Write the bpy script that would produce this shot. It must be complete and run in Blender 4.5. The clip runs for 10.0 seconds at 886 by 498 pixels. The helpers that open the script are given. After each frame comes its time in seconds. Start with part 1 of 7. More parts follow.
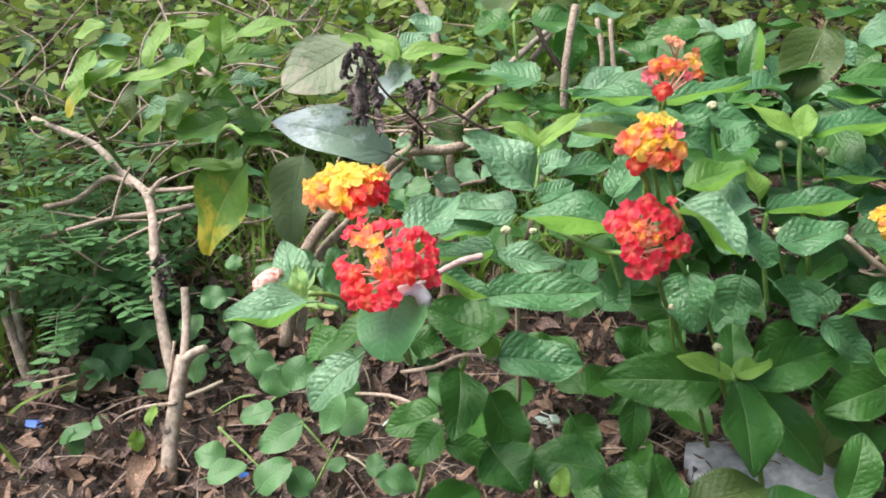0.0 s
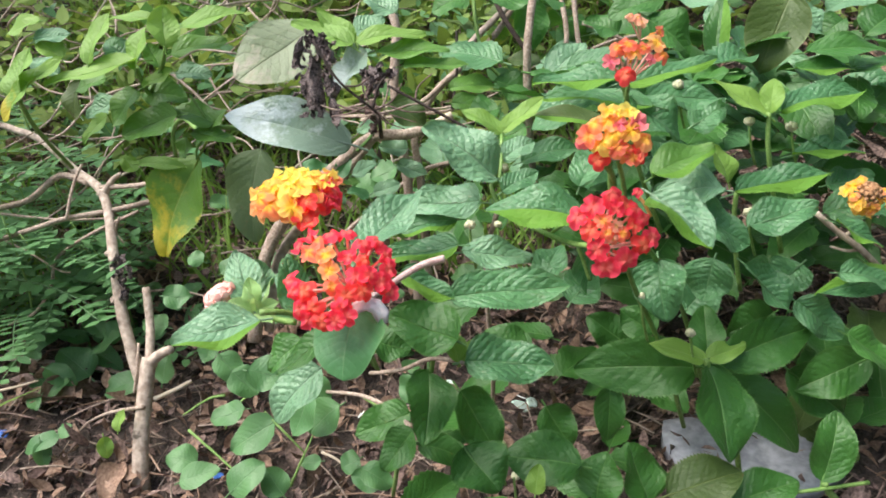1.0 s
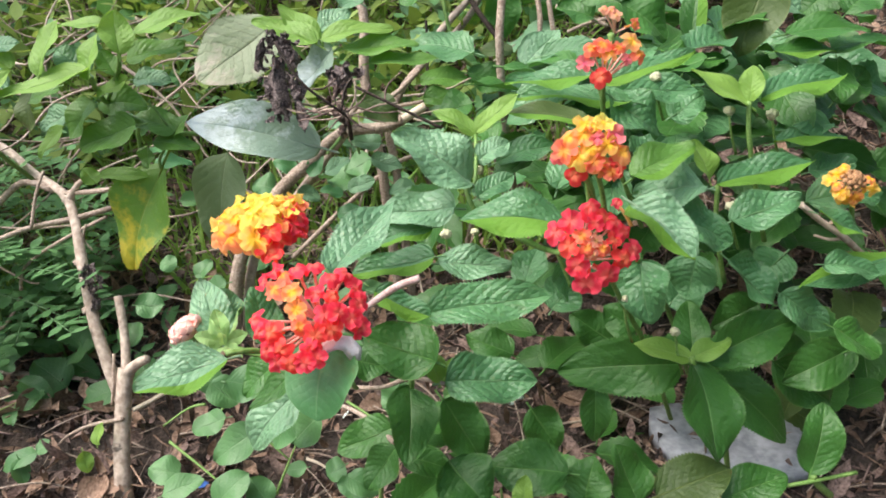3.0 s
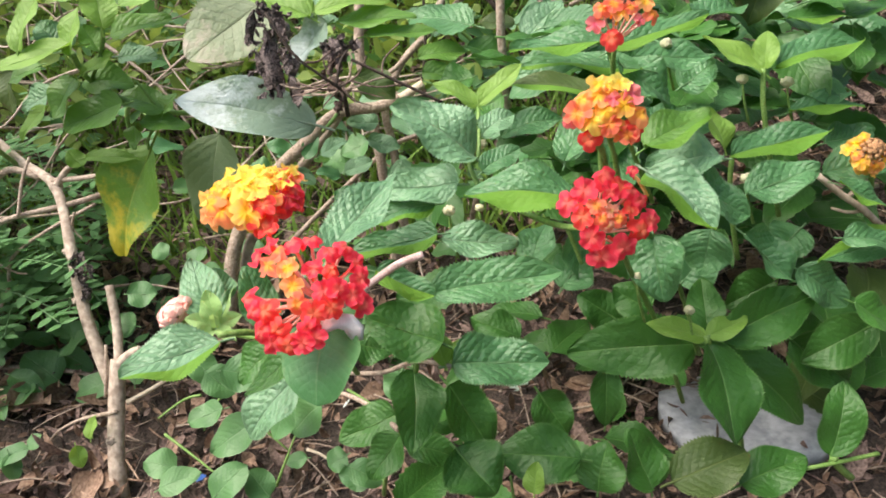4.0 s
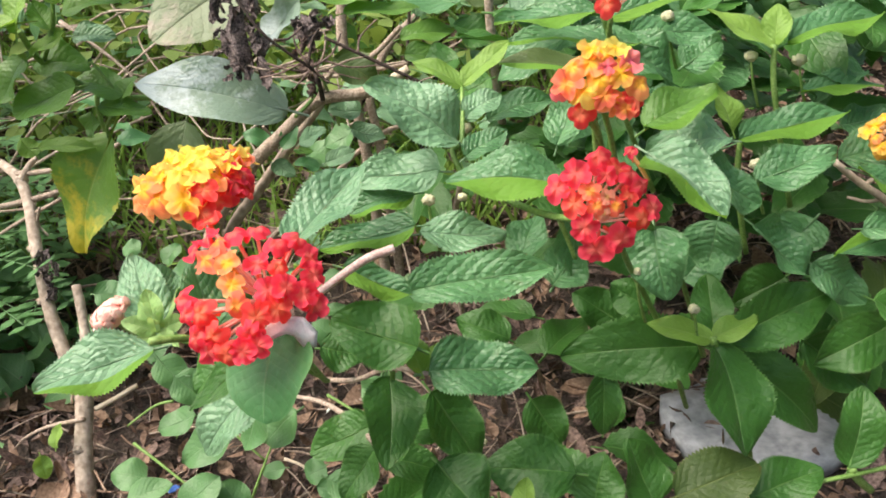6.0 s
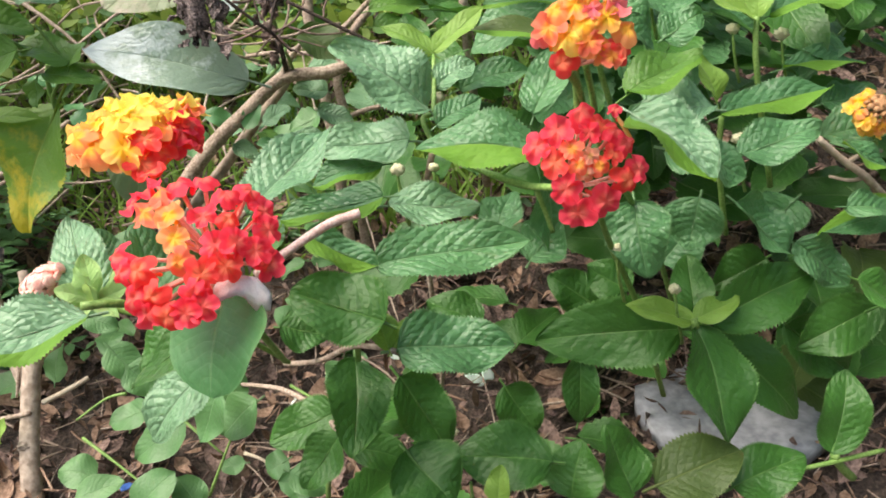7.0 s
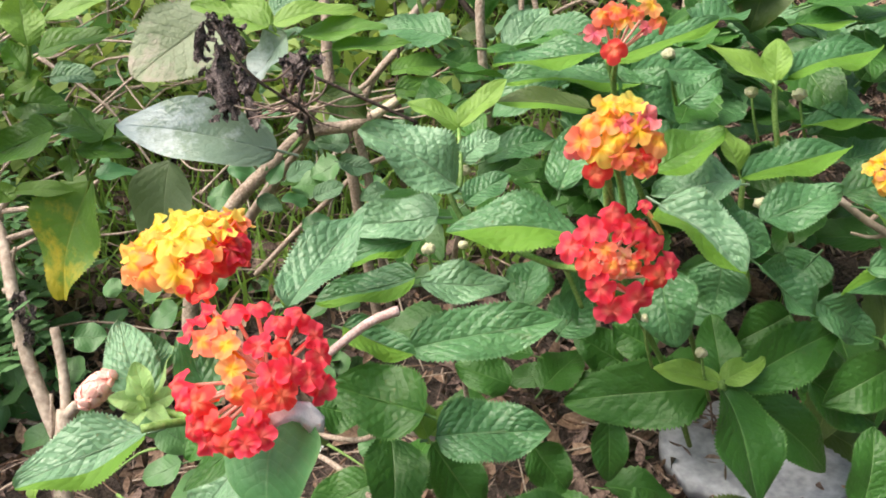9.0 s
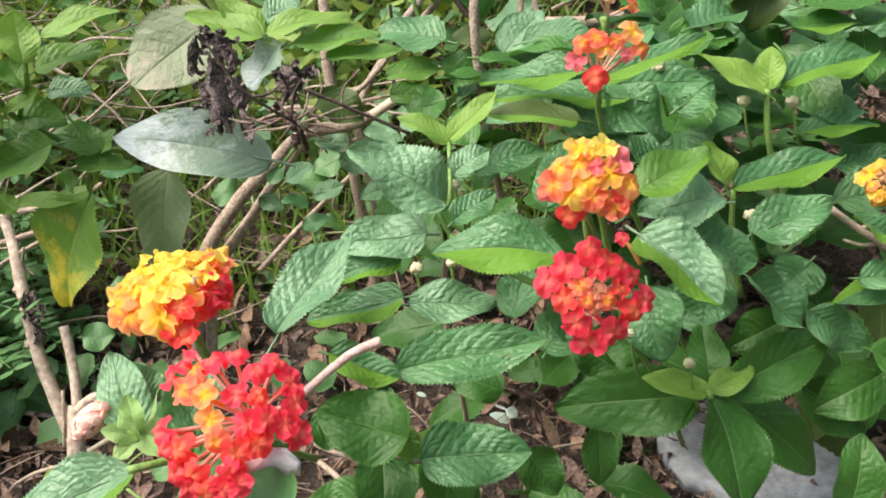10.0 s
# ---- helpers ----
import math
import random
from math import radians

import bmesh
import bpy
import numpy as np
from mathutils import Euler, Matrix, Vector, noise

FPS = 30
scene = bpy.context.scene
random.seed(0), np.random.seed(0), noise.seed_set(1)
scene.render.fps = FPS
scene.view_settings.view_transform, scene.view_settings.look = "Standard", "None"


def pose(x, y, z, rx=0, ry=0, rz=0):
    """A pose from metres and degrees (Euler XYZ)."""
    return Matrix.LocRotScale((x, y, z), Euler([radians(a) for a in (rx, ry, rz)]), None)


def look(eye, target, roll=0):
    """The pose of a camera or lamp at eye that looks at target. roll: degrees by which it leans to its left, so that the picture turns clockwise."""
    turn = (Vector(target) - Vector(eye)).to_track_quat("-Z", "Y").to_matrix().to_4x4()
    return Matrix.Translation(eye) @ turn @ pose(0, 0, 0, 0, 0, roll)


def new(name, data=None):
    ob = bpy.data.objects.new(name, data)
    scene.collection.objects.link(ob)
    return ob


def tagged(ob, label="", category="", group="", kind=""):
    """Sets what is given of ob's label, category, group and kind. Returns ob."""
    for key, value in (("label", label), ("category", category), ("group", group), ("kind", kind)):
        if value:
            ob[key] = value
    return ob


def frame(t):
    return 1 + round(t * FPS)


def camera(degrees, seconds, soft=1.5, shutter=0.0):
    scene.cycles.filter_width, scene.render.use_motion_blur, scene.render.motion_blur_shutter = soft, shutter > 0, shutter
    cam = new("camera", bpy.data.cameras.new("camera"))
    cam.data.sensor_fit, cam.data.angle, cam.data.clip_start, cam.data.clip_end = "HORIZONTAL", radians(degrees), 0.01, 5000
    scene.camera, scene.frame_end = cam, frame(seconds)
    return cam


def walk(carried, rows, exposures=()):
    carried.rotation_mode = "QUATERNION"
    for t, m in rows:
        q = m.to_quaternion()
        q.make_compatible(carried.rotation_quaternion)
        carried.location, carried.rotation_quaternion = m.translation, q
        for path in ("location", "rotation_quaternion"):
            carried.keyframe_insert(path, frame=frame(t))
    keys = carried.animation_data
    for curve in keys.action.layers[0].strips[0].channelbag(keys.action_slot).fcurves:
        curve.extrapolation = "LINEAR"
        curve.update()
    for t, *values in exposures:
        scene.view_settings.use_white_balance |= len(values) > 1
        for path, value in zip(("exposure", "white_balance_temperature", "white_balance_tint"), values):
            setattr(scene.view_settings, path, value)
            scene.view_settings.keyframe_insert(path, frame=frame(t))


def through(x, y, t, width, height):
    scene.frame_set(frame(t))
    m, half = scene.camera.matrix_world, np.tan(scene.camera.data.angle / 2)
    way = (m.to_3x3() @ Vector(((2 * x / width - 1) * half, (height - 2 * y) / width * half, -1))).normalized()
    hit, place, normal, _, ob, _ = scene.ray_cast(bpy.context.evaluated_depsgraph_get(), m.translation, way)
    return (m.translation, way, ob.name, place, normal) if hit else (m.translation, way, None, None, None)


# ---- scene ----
cam = camera(62.8, 10.0, soft=1.8)
PATH = [
    (0, (0.0007, 0.0002, 0.4006), (0.0008, 0.9274, 0.0262), 0.00),
    (0.5, (0.0061, 0.0165, 0.4065), (0.0186, 0.9284, -0.0039), -1.42),
    (1, (0.0082, 0.0172, 0.4085), (0.0379, 0.9265, -0.0067), -1.80),
    (1.5, (0.0052, 0.0200, 0.4114), (0.0351, 0.9269, -0.0088), -2.37),
    (2, (0.0015, 0.0251, 0.4141), (0.0470, 0.9294, -0.0103), -3.15),
    (2.5, (-0.0017, 0.0310, 0.4197), (0.0415, 0.9298, -0.0165), -2.82),
    (3, (0.0136, 0.0357, 0.4210), (0.0626, 0.9249, -0.0338), -3.59),
    (3.2, (0.0086, 0.0353, 0.4176), (0.0603, 0.9211, -0.0436), -3.50),
    (4.3, (0.0145, 0.0511, 0.4079), (0.0658, 0.9345, -0.0580), -4.60),
    (4.5, (0.0169, 0.0515, 0.4080), (0.0666, 0.9351, -0.0575), -4.62),
    (5, (0.0051, 0.0679, 0.4313), (0.0533, 0.9294, -0.0742), -5.62),
    (5.2, (0.0168, 0.0728, 0.3935), (0.0611, 0.9535, -0.0780), -5.35),
    (6.3, (0.0205, 0.0733, 0.3908), (0.0818, 0.9547, -0.0774), -4.02),
    (6.5, (0.0177, 0.0763, 0.3880), (0.0891, 0.9541, -0.0856), -3.68),
    (7, (0.0201, 0.0836, 0.3739), (0.1144, 0.9627, -0.0933), -3.12),
    (7.5, (0.0143, 0.0875, 0.3794), (0.1121, 0.9691, -0.0823), -3.18),
    (8, (0.0062, 0.0921, 0.3956), (0.0835, 0.9578, -0.0990), -4.76),
    (8.5, (0.0206, 0.0918, 0.3846), (0.0842, 0.9871, -0.0562), -5.64),
    (9, (0.0148, 0.0907, 0.4002), (0.0964, 0.9773, -0.0550), -4.70),
    (9.5, (0.0267, 0.0795, 0.3896), (0.0985, 0.9822, -0.0346), -4.92),
    (10, (0.0276, 0.0945, 0.4183), (0.0824, 0.9639, -0.0726), -5.84),
]
walk(cam, [(t, look(eye, target, roll)) for t, eye, target, roll in PATH], ((0, 0.86, 6500, 10), (3.2, 0.87, 6600, 10), (4.5, 0.88, 7100, 10), (10, 0.86, 7050, 10)))

# ---- sky and sun: bright overcast day ----
world = bpy.data.worlds.new("overcast_sky")
scene.world = world
world.use_nodes = True
wn, wl = world.node_tree.nodes, world.node_tree.links
sky = wn.new("ShaderNodeTexSky")
sky.sky_type = "NISHITA"
sky.sun_disc = False
sky.sun_elevation, sky.sun_rotation = radians(61), radians(265)
sky.air_density, sky.dust_density, sky.ozone_density = 1.0, 4.0, 1.2
wn["Background"].inputs["Strength"].default_value = 0.137
wl.new(sky.outputs["Color"], wn["Background"].inputs["Color"])
sun = new("sun", bpy.data.lights.new("sun", "SUN"))
sun.data.energy, sun.data.angle, sun.data.color = 3.15, radians(50), (1.0, 0.96, 0.93)
sun.matrix_world = look((-1.1, -0.1, 2.0), (0, 0, 0))


# ---- materials ----
def node_material(name):
    mat = bpy.data.materials.new(name)
    mat.use_nodes = True
    nt = mat.node_tree
    return mat, nt, nt.nodes["Principled BSDF"]


def add(nt, kind, **inputs):
    node = nt.nodes.new(kind)
    for key, value in inputs.items():
        node.inputs[key].default_value = value
    return node


def mathn(nt, op, a, b=None, clamp=False):
    node = nt.nodes.new("ShaderNodeMath")
    node.operation, node.use_clamp = op, clamp
    for i, v in enumerate((a, b)):
        if v is None:
            continue
        if isinstance(v, (int, float)):
            node.inputs[i].default_value = v
        else:
            nt.links.new(v, node.inputs[i])
    return node.outputs[0]


def mixn(nt, fac, a, b):
    node = nt.nodes.new("ShaderNodeMix")
    node.data_type = "RGBA"
    for i, v in ((0, fac), (6, a), (7, b)):
        if isinstance(v, (int, float)):
            node.inputs[i].default_value = v
        elif isinstance(v, tuple):
            node.inputs[i].default_value = (*v, 1)
        else:
            nt.links.new(v, node.inputs[i])
    return node.outputs[2]


def leaf_material(name, deep, bright, vein, rough=0.42, gloss=0.5, through=0.3, patch=None, patch_at=0.6, relief=1.0, veiny=0.22):
    """A living leaf: two greens by noise and by plant part, pale veins, quilted relief, some light through it."""
    mat, nt, bsdf = node_material(name)
    link = nt.links.new
    uv = nt.nodes.new("ShaderNodeUVMap")
    sep = nt.nodes.new("ShaderNodeSeparateXYZ")
    link(uv.outputs[0], sep.inputs[0])
    u, v = sep.outputs[0], mathn(nt, "ABSOLUTE", mathn(nt, "SUBTRACT", sep.outputs[1], 0.5))
    geo = nt.nodes.new("ShaderNodeTexCoord")
    info = nt.nodes.new("ShaderNodeObjectInfo")
    island = nt.nodes.new("ShaderNodeNewGeometry")
    chance = mathn(nt, "FRACT", mathn(nt, "ADD", info.outputs["Random"], island.outputs["Random Per Island"]))
    big = add(nt, "ShaderNodeTexNoise", Scale=55.0, Detail=3.0)
    link(geo.outputs["Object"], big.inputs["Vector"])
    fine = add(nt, "ShaderNodeTexNoise", Scale=700.0, Detail=3.0)
    link(geo.outputs["Object"], fine.inputs["Vector"])
    tone = mathn(nt, "ADD", mathn(nt, "MULTIPLY", big.outputs["Fac"], 0.55), mathn(nt, "MULTIPLY", chance, 0.5), True)
    col = mixn(nt, tone, deep, bright)
    # midrib and side veins
    wob = add(nt, "ShaderNodeTexNoise", Scale=210.0, Detail=1.0)
    link(geo.outputs["Object"], wob.inputs["Vector"])
    mid = mathn(nt, "SUBTRACT", 1.0, mathn(nt, "DIVIDE", v, 0.022), True)
    run = mathn(nt, "FRACT", mathn(nt, "MULTIPLY", mathn(nt, "SUBTRACT", mathn(nt, "ADD", u, mathn(nt, "MULTIPLY", wob.outputs["Fac"], 0.07)), mathn(nt, "MULTIPLY", mathn(nt, "POWER", v, 1.25), 0.62)), 9.0))
    side = mathn(nt, "SUBTRACT", 1.0, mathn(nt, "DIVIDE", mathn(nt, "ABSOLUTE", mathn(nt, "SUBTRACT", run, 0.5)), 0.10), True)
    veins = mathn(nt, "MAXIMUM", mid, mathn(nt, "MULTIPLY", side, veiny))
    col = mixn(nt, mathn(nt, "MULTIPLY", veins, 0.55), col, vein)
    # fine lines of groove shade painted along the side veins, paler margin
    crease_shade = mathn(nt, "SUBTRACT", 1.0, mathn(nt, "DIVIDE", mathn(nt, "ABSOLUTE", mathn(nt, "SUBTRACT", run, 0.5)), 0.055), True)
    col = mixn(nt, mathn(nt, "MULTIPLY", crease_shade, min(0.4, 0.38 * relief)), col, (deep[0] * 0.7, deep[1] * 0.7, deep[2] * 0.7))
    margin = mathn(nt, "MULTIPLY", mathn(nt, "SUBTRACT", v, 0.455), 16.0, True)
    col = mixn(nt, mathn(nt, "MULTIPLY", margin, 0.6), col, vein)
    grain = mathn(nt, "MULTIPLY", fine.outputs["Fac"], 0.35)
    col = mixn(nt, grain, col, bright)
    # insect marks and brown specks
    spots = add(nt, "ShaderNodeTexNoise", Scale=160.0, Detail=2.0)
    link(geo.outputs["Object"], spots.inputs["Vector"])
    speck = mathn(nt, "MULTIPLY", mathn(nt, "SUBTRACT", spots.outputs["Fac"], 0.70, True), 5.0, True)
    col = mixn(nt, mathn(nt, "MULTIPLY", speck, 0.5), col, (0.13, 0.12, 0.04))
    if patch:
        wide = add(nt, "ShaderNodeTexNoise", Scale=70.0, Detail=6.0, Roughness=0.7)
        link(geo.outputs["Object"], wide.inputs["Vector"])
        amount = mathn(nt, "MULTIPLY", mathn(nt, "SUBTRACT", mathn(nt, "ADD", wide.outputs["Fac"], mathn(nt, "MULTIPLY", u, 0.35)), patch_at), 6.0, True)
        col = mixn(nt, amount, col, patch)
    link(col, bsdf.inputs["Base Color"])
    bsdf.inputs["Roughness"].default_value = rough
    bsdf.inputs["Specular IOR Level"].default_value = gloss
    bsdf.inputs["Sheen Weight"].default_value = 0.04
    bsdf.inputs["Sheen Roughness"].default_value = 0.5
    # relief: puckered cells between the veins
    cells = add(nt, "ShaderNodeTexVoronoi", Scale=620.0)
    cells.feature = "SMOOTH_F1"
    link(geo.outputs["Object"], cells.inputs["Vector"])
    groove = mathn(nt, "POWER", mathn(nt, "MULTIPLY", mathn(nt, "ABSOLUTE", mathn(nt, "SUBTRACT", run, 0.5)), 2.0), 0.5)
    # small cross veins make rows of cushions
    rung = mathn(nt, "FRACT", mathn(nt, "ADD", mathn(nt, "MULTIPLY", v, 11.0), mathn(nt, "MULTIPLY", spots.outputs["Fac"], 3.0)))
    cross = mathn(nt, "POWER", mathn(nt, "MULTIPLY", mathn(nt, "ABSOLUTE", mathn(nt, "SUBTRACT", rung, 0.5)), 2.0), 0.6)
    height = mathn(nt, "SUBTRACT", mathn(nt, "MULTIPLY", groove, 0.5 * relief), mathn(nt, "MULTIPLY", cells.outputs["Distance"], 0.65 * relief))
    height = mathn(nt, "ADD", height, mathn(nt, "MULTIPLY", cross, 0.22 * relief))
    height = mathn(nt, "ADD", mathn(nt, "SUBTRACT", height, mathn(nt, "MULTIPLY", mid, relief)), mathn(nt, "MULTIPLY", fine.outputs["Fac"], 0.25))
    bump = add(nt, "ShaderNodeBump", Strength=0.5, Distance=0.0008)
    link(height, bump.inputs["Height"])
    link(bump.outputs["Normal"], bsdf.inputs["Normal"])
    thin = nt.nodes.new("ShaderNodeBsdfTranslucent")
    glow = mixn(nt, 0.5, col, (bright[0] * 1.6, bright[1] * 1.5, bright[2] * 0.8))
    link(glow, thin.inputs["Color"])
    both = nt.nodes.new("ShaderNodeMixShader")
    both.inputs[0].default_value = through
    link(bsdf.outputs[0], both.inputs[1])
    link(thin.outputs[0], both.inputs[2])
    link(both.outputs[0], nt.nodes["Material Output"].inputs["Surface"])
    return mat


def bark_material(name, dark, light, scale=60.0, rough=0.85, relief=0.0012):
    mat, nt, bsdf = node_material(name)
    link = nt.links.new
    co = nt.nodes.new("ShaderNodeTexCoord")
    a = add(nt, "ShaderNodeTexNoise", Scale=scale, Detail=6.0, Roughness=0.65)
    b = add(nt, "ShaderNodeTexNoise", Scale=scale * 7, Detail=4.0)
    link(co.outputs["Object"], a.inputs["Vector"])
    link(co.outputs["Object"], b.inputs["Vector"])
    f = mathn(nt, "ADD", mathn(nt, "MULTIPLY", a.outputs["Fac"], 0.9), mathn(nt, "MULTIPLY", mathn(nt, "SUBTRACT", b.outputs["Fac"], 0.5), 1.2), True)
    col = mixn(nt, mathn(nt, "MULTIPLY", mathn(nt, "SUBTRACT", f, 0.25), 1.9, True), dark, light)
    link(col, bsdf.inputs["Base Color"])
    bsdf.inputs["Roughness"].default_value = rough
    bump = add(nt, "ShaderNodeBump", Strength=0.7, Distance=relief)
    link(f, bump.inputs["Height"])
    link(bump.outputs["Normal"], bsdf.inputs["Normal"])
    return mat


def petal_material(name, lobe, throat, throat_at=0.24):
    """A floret: throat colour at the centre, lobe colour outside, fine streaks."""
    mat, nt, bsdf = node_material(name)
    link = nt.links.new
    uv = nt.nodes.new("ShaderNodeUVMap")
    sep = nt.nodes.new("ShaderNodeSeparateXYZ")
    link(uv.outputs[0], sep.inputs[0])
    info = nt.nodes.new("ShaderNodeObjectInfo")
    noise_n = add(nt, "ShaderNodeTexNoise", Scale=260.0, Detail=3.0)
    co = nt.nodes.new("ShaderNodeTexCoord")
    link(co.outputs["Object"], noise_n.inputs["Vector"])
    fade = mathn(nt, "MULTIPLY", mathn(nt, "SUBTRACT", mathn(nt, "ADD", sep.outputs[0], mathn(nt, "MULTIPLY", mathn(nt, "SUBTRACT", noise_n.outputs["Fac"], 0.5), 0.3)), throat_at), 4.0, True)
    col = mixn(nt, fade, throat, lobe)
    rim = mathn(nt, "MULTIPLY", mathn(nt, "SUBTRACT", sep.outputs[0], 0.72, True), 1.5, True)
    col = mixn(nt, rim, col, (min(1, lobe[0] * 1.1), lobe[1] * 1.6 + 0.05, lobe[2] * 1.5 + 0.05))
    vary = mathn(nt, "MULTIPLY", mathn(nt, "ADD", mathn(nt, "MULTIPLY", info.outputs["Random"], 0.6), mathn(nt, "MULTIPLY", noise_n.outputs["Fac"], 0.5)), 0.35)
    col = mixn(nt, vary, col, (min(1, lobe[0] * 1.25), lobe[1] * 1.9 + 0.01, lobe[2] * 1.5 + 0.01))
    link(col, bsdf.inputs["Base Color"])
    bsdf.inputs["Roughness"].default_value = 0.6
    bsdf.inputs["Specular IOR Level"].default_value = 0.3
    bump = add(nt, "ShaderNodeBump", Strength=0.25, Distance=0.0005)
    link(noise_n.outputs["Fac"], bump.inputs["Height"])
    link(bump.outputs["Normal"], bsdf.inputs["Normal"])
    thin = nt.nodes.new("ShaderNodeBsdfTranslucent")
    link(col, thin.inputs["Color"])
    both = nt.nodes.new("ShaderNodeMixShader")
    both.inputs[0].default_value = 0.56
    link(bsdf.outputs[0], both.inputs[1])
    link(thin.outputs[0], both.inputs[2])
    link(both.outputs[0], nt.nodes["Material Output"].inputs["Surface"])
    return mat


# mature leaf; its deep green includes the shade on low and inner leaves
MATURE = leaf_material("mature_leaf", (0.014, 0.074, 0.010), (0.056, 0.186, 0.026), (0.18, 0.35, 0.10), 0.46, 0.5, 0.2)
# yellower mature leaf with the sun's brightness put into its colour
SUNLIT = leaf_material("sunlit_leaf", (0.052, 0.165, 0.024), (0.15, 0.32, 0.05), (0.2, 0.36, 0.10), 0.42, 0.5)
YOUNG = leaf_material("young_leaf", (0.115, 0.27, 0.036), (0.245, 0.415, 0.075), (0.34, 0.52, 0.17), 0.5, 0.45, 0.35, None, 0.6, 0.9)
UNDER = leaf_material("leaf_underside", (0.10, 0.26, 0.030), (0.18, 0.37, 0.05), (0.30, 0.50, 0.12), 0.6, 0.25, 0.4)
# pale bluish tone: sky sheen put into the leaf colour
SKY_SHEEN = leaf_material("sky_sheen_leaf", (0.074, 0.202, 0.090), (0.195, 0.372, 0.20), (0.30, 0.42, 0.28), 0.42, 0.6, 0.2, None, 0.6, 2.2)
# quilted upper leaves; part of the same bluish sheen is mixed into their green
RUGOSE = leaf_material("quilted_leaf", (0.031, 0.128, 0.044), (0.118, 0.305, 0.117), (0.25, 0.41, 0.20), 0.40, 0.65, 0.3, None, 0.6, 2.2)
OLIVE = leaf_material("olive_leaf", (0.032, 0.075, 0.016), (0.085, 0.135, 0.03), (0.2, 0.25, 0.08), 0.5, 0.4, 0.25, (0.12, 0.08, 0.03), 0.85)
YELLOWING = leaf_material("yellowing_leaf", (0.065, 0.19, 0.025), (0.17, 0.33, 0.04), (0.42, 0.45, 0.10), 0.5, 0.4, 0.3, (0.50, 0.43, 0.04), 0.68, 0.9)
WILTED = leaf_material("wilted_leaf", (0.075, 0.14, 0.06), (0.16, 0.235, 0.11), (0.26, 0.32, 0.17), 0.5, 0.5, 0.3, (0.26, 0.20, 0.11), 0.86, 1.0, 0.4)
BLEACHED = leaf_material("bleached_leaf", (0.145, 0.215, 0.115), (0.30, 0.36, 0.225), (0.14, 0.15, 0.08), 0.5, 0.5, 0.35, (0.40, 0.35, 0.28), 0.76, 1.3, 1.0)
# pale leaf whose whitish patch towards the tip is glare painted in colour
PALE_GLARE = leaf_material("pale_glare_leaf", (0.13, 0.22, 0.15), (0.29, 0.40, 0.32), (0.32, 0.42, 0.32), 0.36, 0.6, 0.3, (0.52, 0.62, 0.62), 0.66, 1.2, 0.3)
HERB = leaf_material("herb_leaf", (0.045, 0.148, 0.048), (0.125, 0.285, 0.095), (0.21, 0.34, 0.17), 0.45, 0.5, 0.25, None, 0.6, 0.7, 0.35)
ROUND = leaf_material("smooth_round_leaf", (0.038, 0.150, 0.048), (0.088, 0.255, 0.088), (0.20, 0.38, 0.16), 0.42, 0.5, 0.25, None, 0.6, 0.5, 0.3)
SHOOT = leaf_material("downy_shoot", (0.20, 0.40, 0.11), (0.41, 0.60, 0.27), (0.55, 0.70, 0.40), 0.7, 0.2, 0.4, None, 0.6, 0.9, 0.5)
FAR_LEAF = leaf_material("far_leaf", (0.12, 0.21, 0.045), (0.32, 0.43, 0.12), (0.22, 0.36, 0.10), 0.6, 0.3, 0.3)
GRASS = leaf_material("grass_blade", (0.10, 0.24, 0.04), (0.26, 0.42, 0.09), (0.22, 0.38, 0.10), 0.6, 0.3, 0.3)
BARK = bark_material("grey_brown_bark", (0.29, 0.225, 0.175), (0.60, 0.50, 0.405), 34)
STICK = bark_material("dry_twig", (0.25, 0.185, 0.14), (0.57, 0.46, 0.37), 90)
DARKTWIG = bark_material("dark_twig", (0.02, 0.014, 0.012), (0.09, 0.06, 0.045), 120)
CUTWOOD = bark_material("pale_cut_wood", (0.52, 0.42, 0.30), (0.75, 0.66, 0.52), 120, 0.8, 0.0004)
GREENSTEM = bark_material("green_stem", (0.11, 0.23, 0.04), (0.26, 0.40, 0.12), 160, 0.6, 0.0004)
PALESTEM = bark_material("peeled_stem", (0.55, 0.34, 0.30), (0.85, 0.72, 0.66), 200, 0.6, 0.0003)
DEADLEAF = bark_material("withered_black_leaf", (0.025, 0.019, 0.019), (0.34, 0.265, 0.245), 150, 0.75, 0.002)
DRYLEAF = bark_material("dry_brown_leaf", (0.070, 0.044, 0.036), (0.33, 0.225, 0.185), 70, 0.8, 0.001)
TANLEAF = bark_material("dry_tan_leaf", (0.17, 0.10, 0.065), (0.40, 0.27, 0.19), 60, 0.8, 0.001)
PINKBUD = bark_material("pink_bud", (0.86, 0.40, 0.33), (0.96, 0.66, 0.58), 260, 0.6, 0.0003)
BUD = bark_material("cream_bud", (0.50, 0.50, 0.28), (0.82, 0.78, 0.56), 600, 0.6, 0.0006)
BROWNBUD = bark_material("brown_flower_centre", (0.42, 0.20, 0.09), (0.72, 0.42, 0.20), 600, 0.8, 0.001)
PAPER = bark_material("grey_sheet", (0.26, 0.275, 0.30), (0.49, 0.51, 0.55), 22, 0.7, 0.0008)
CHALK = bark_material("white_fallen_petal", (0.80, 0.77, 0.79), (0.95, 0.93, 0.94), 300, 0.6, 0.0003)
BLUE = bark_material("blue_scrap", (0.05, 0.14, 0.50), (0.10, 0.25, 0.70), 80, 0.5, 0.0004)
SOIL = bark_material("soil", (0.034, 0.026, 0.021), (0.135, 0.100, 0.080), 60, 0.95, 0.005)
RED = petal_material("red_petal", (0.95, 0.055, 0.105), (0.97, 0.22, 0.18), 0.38)
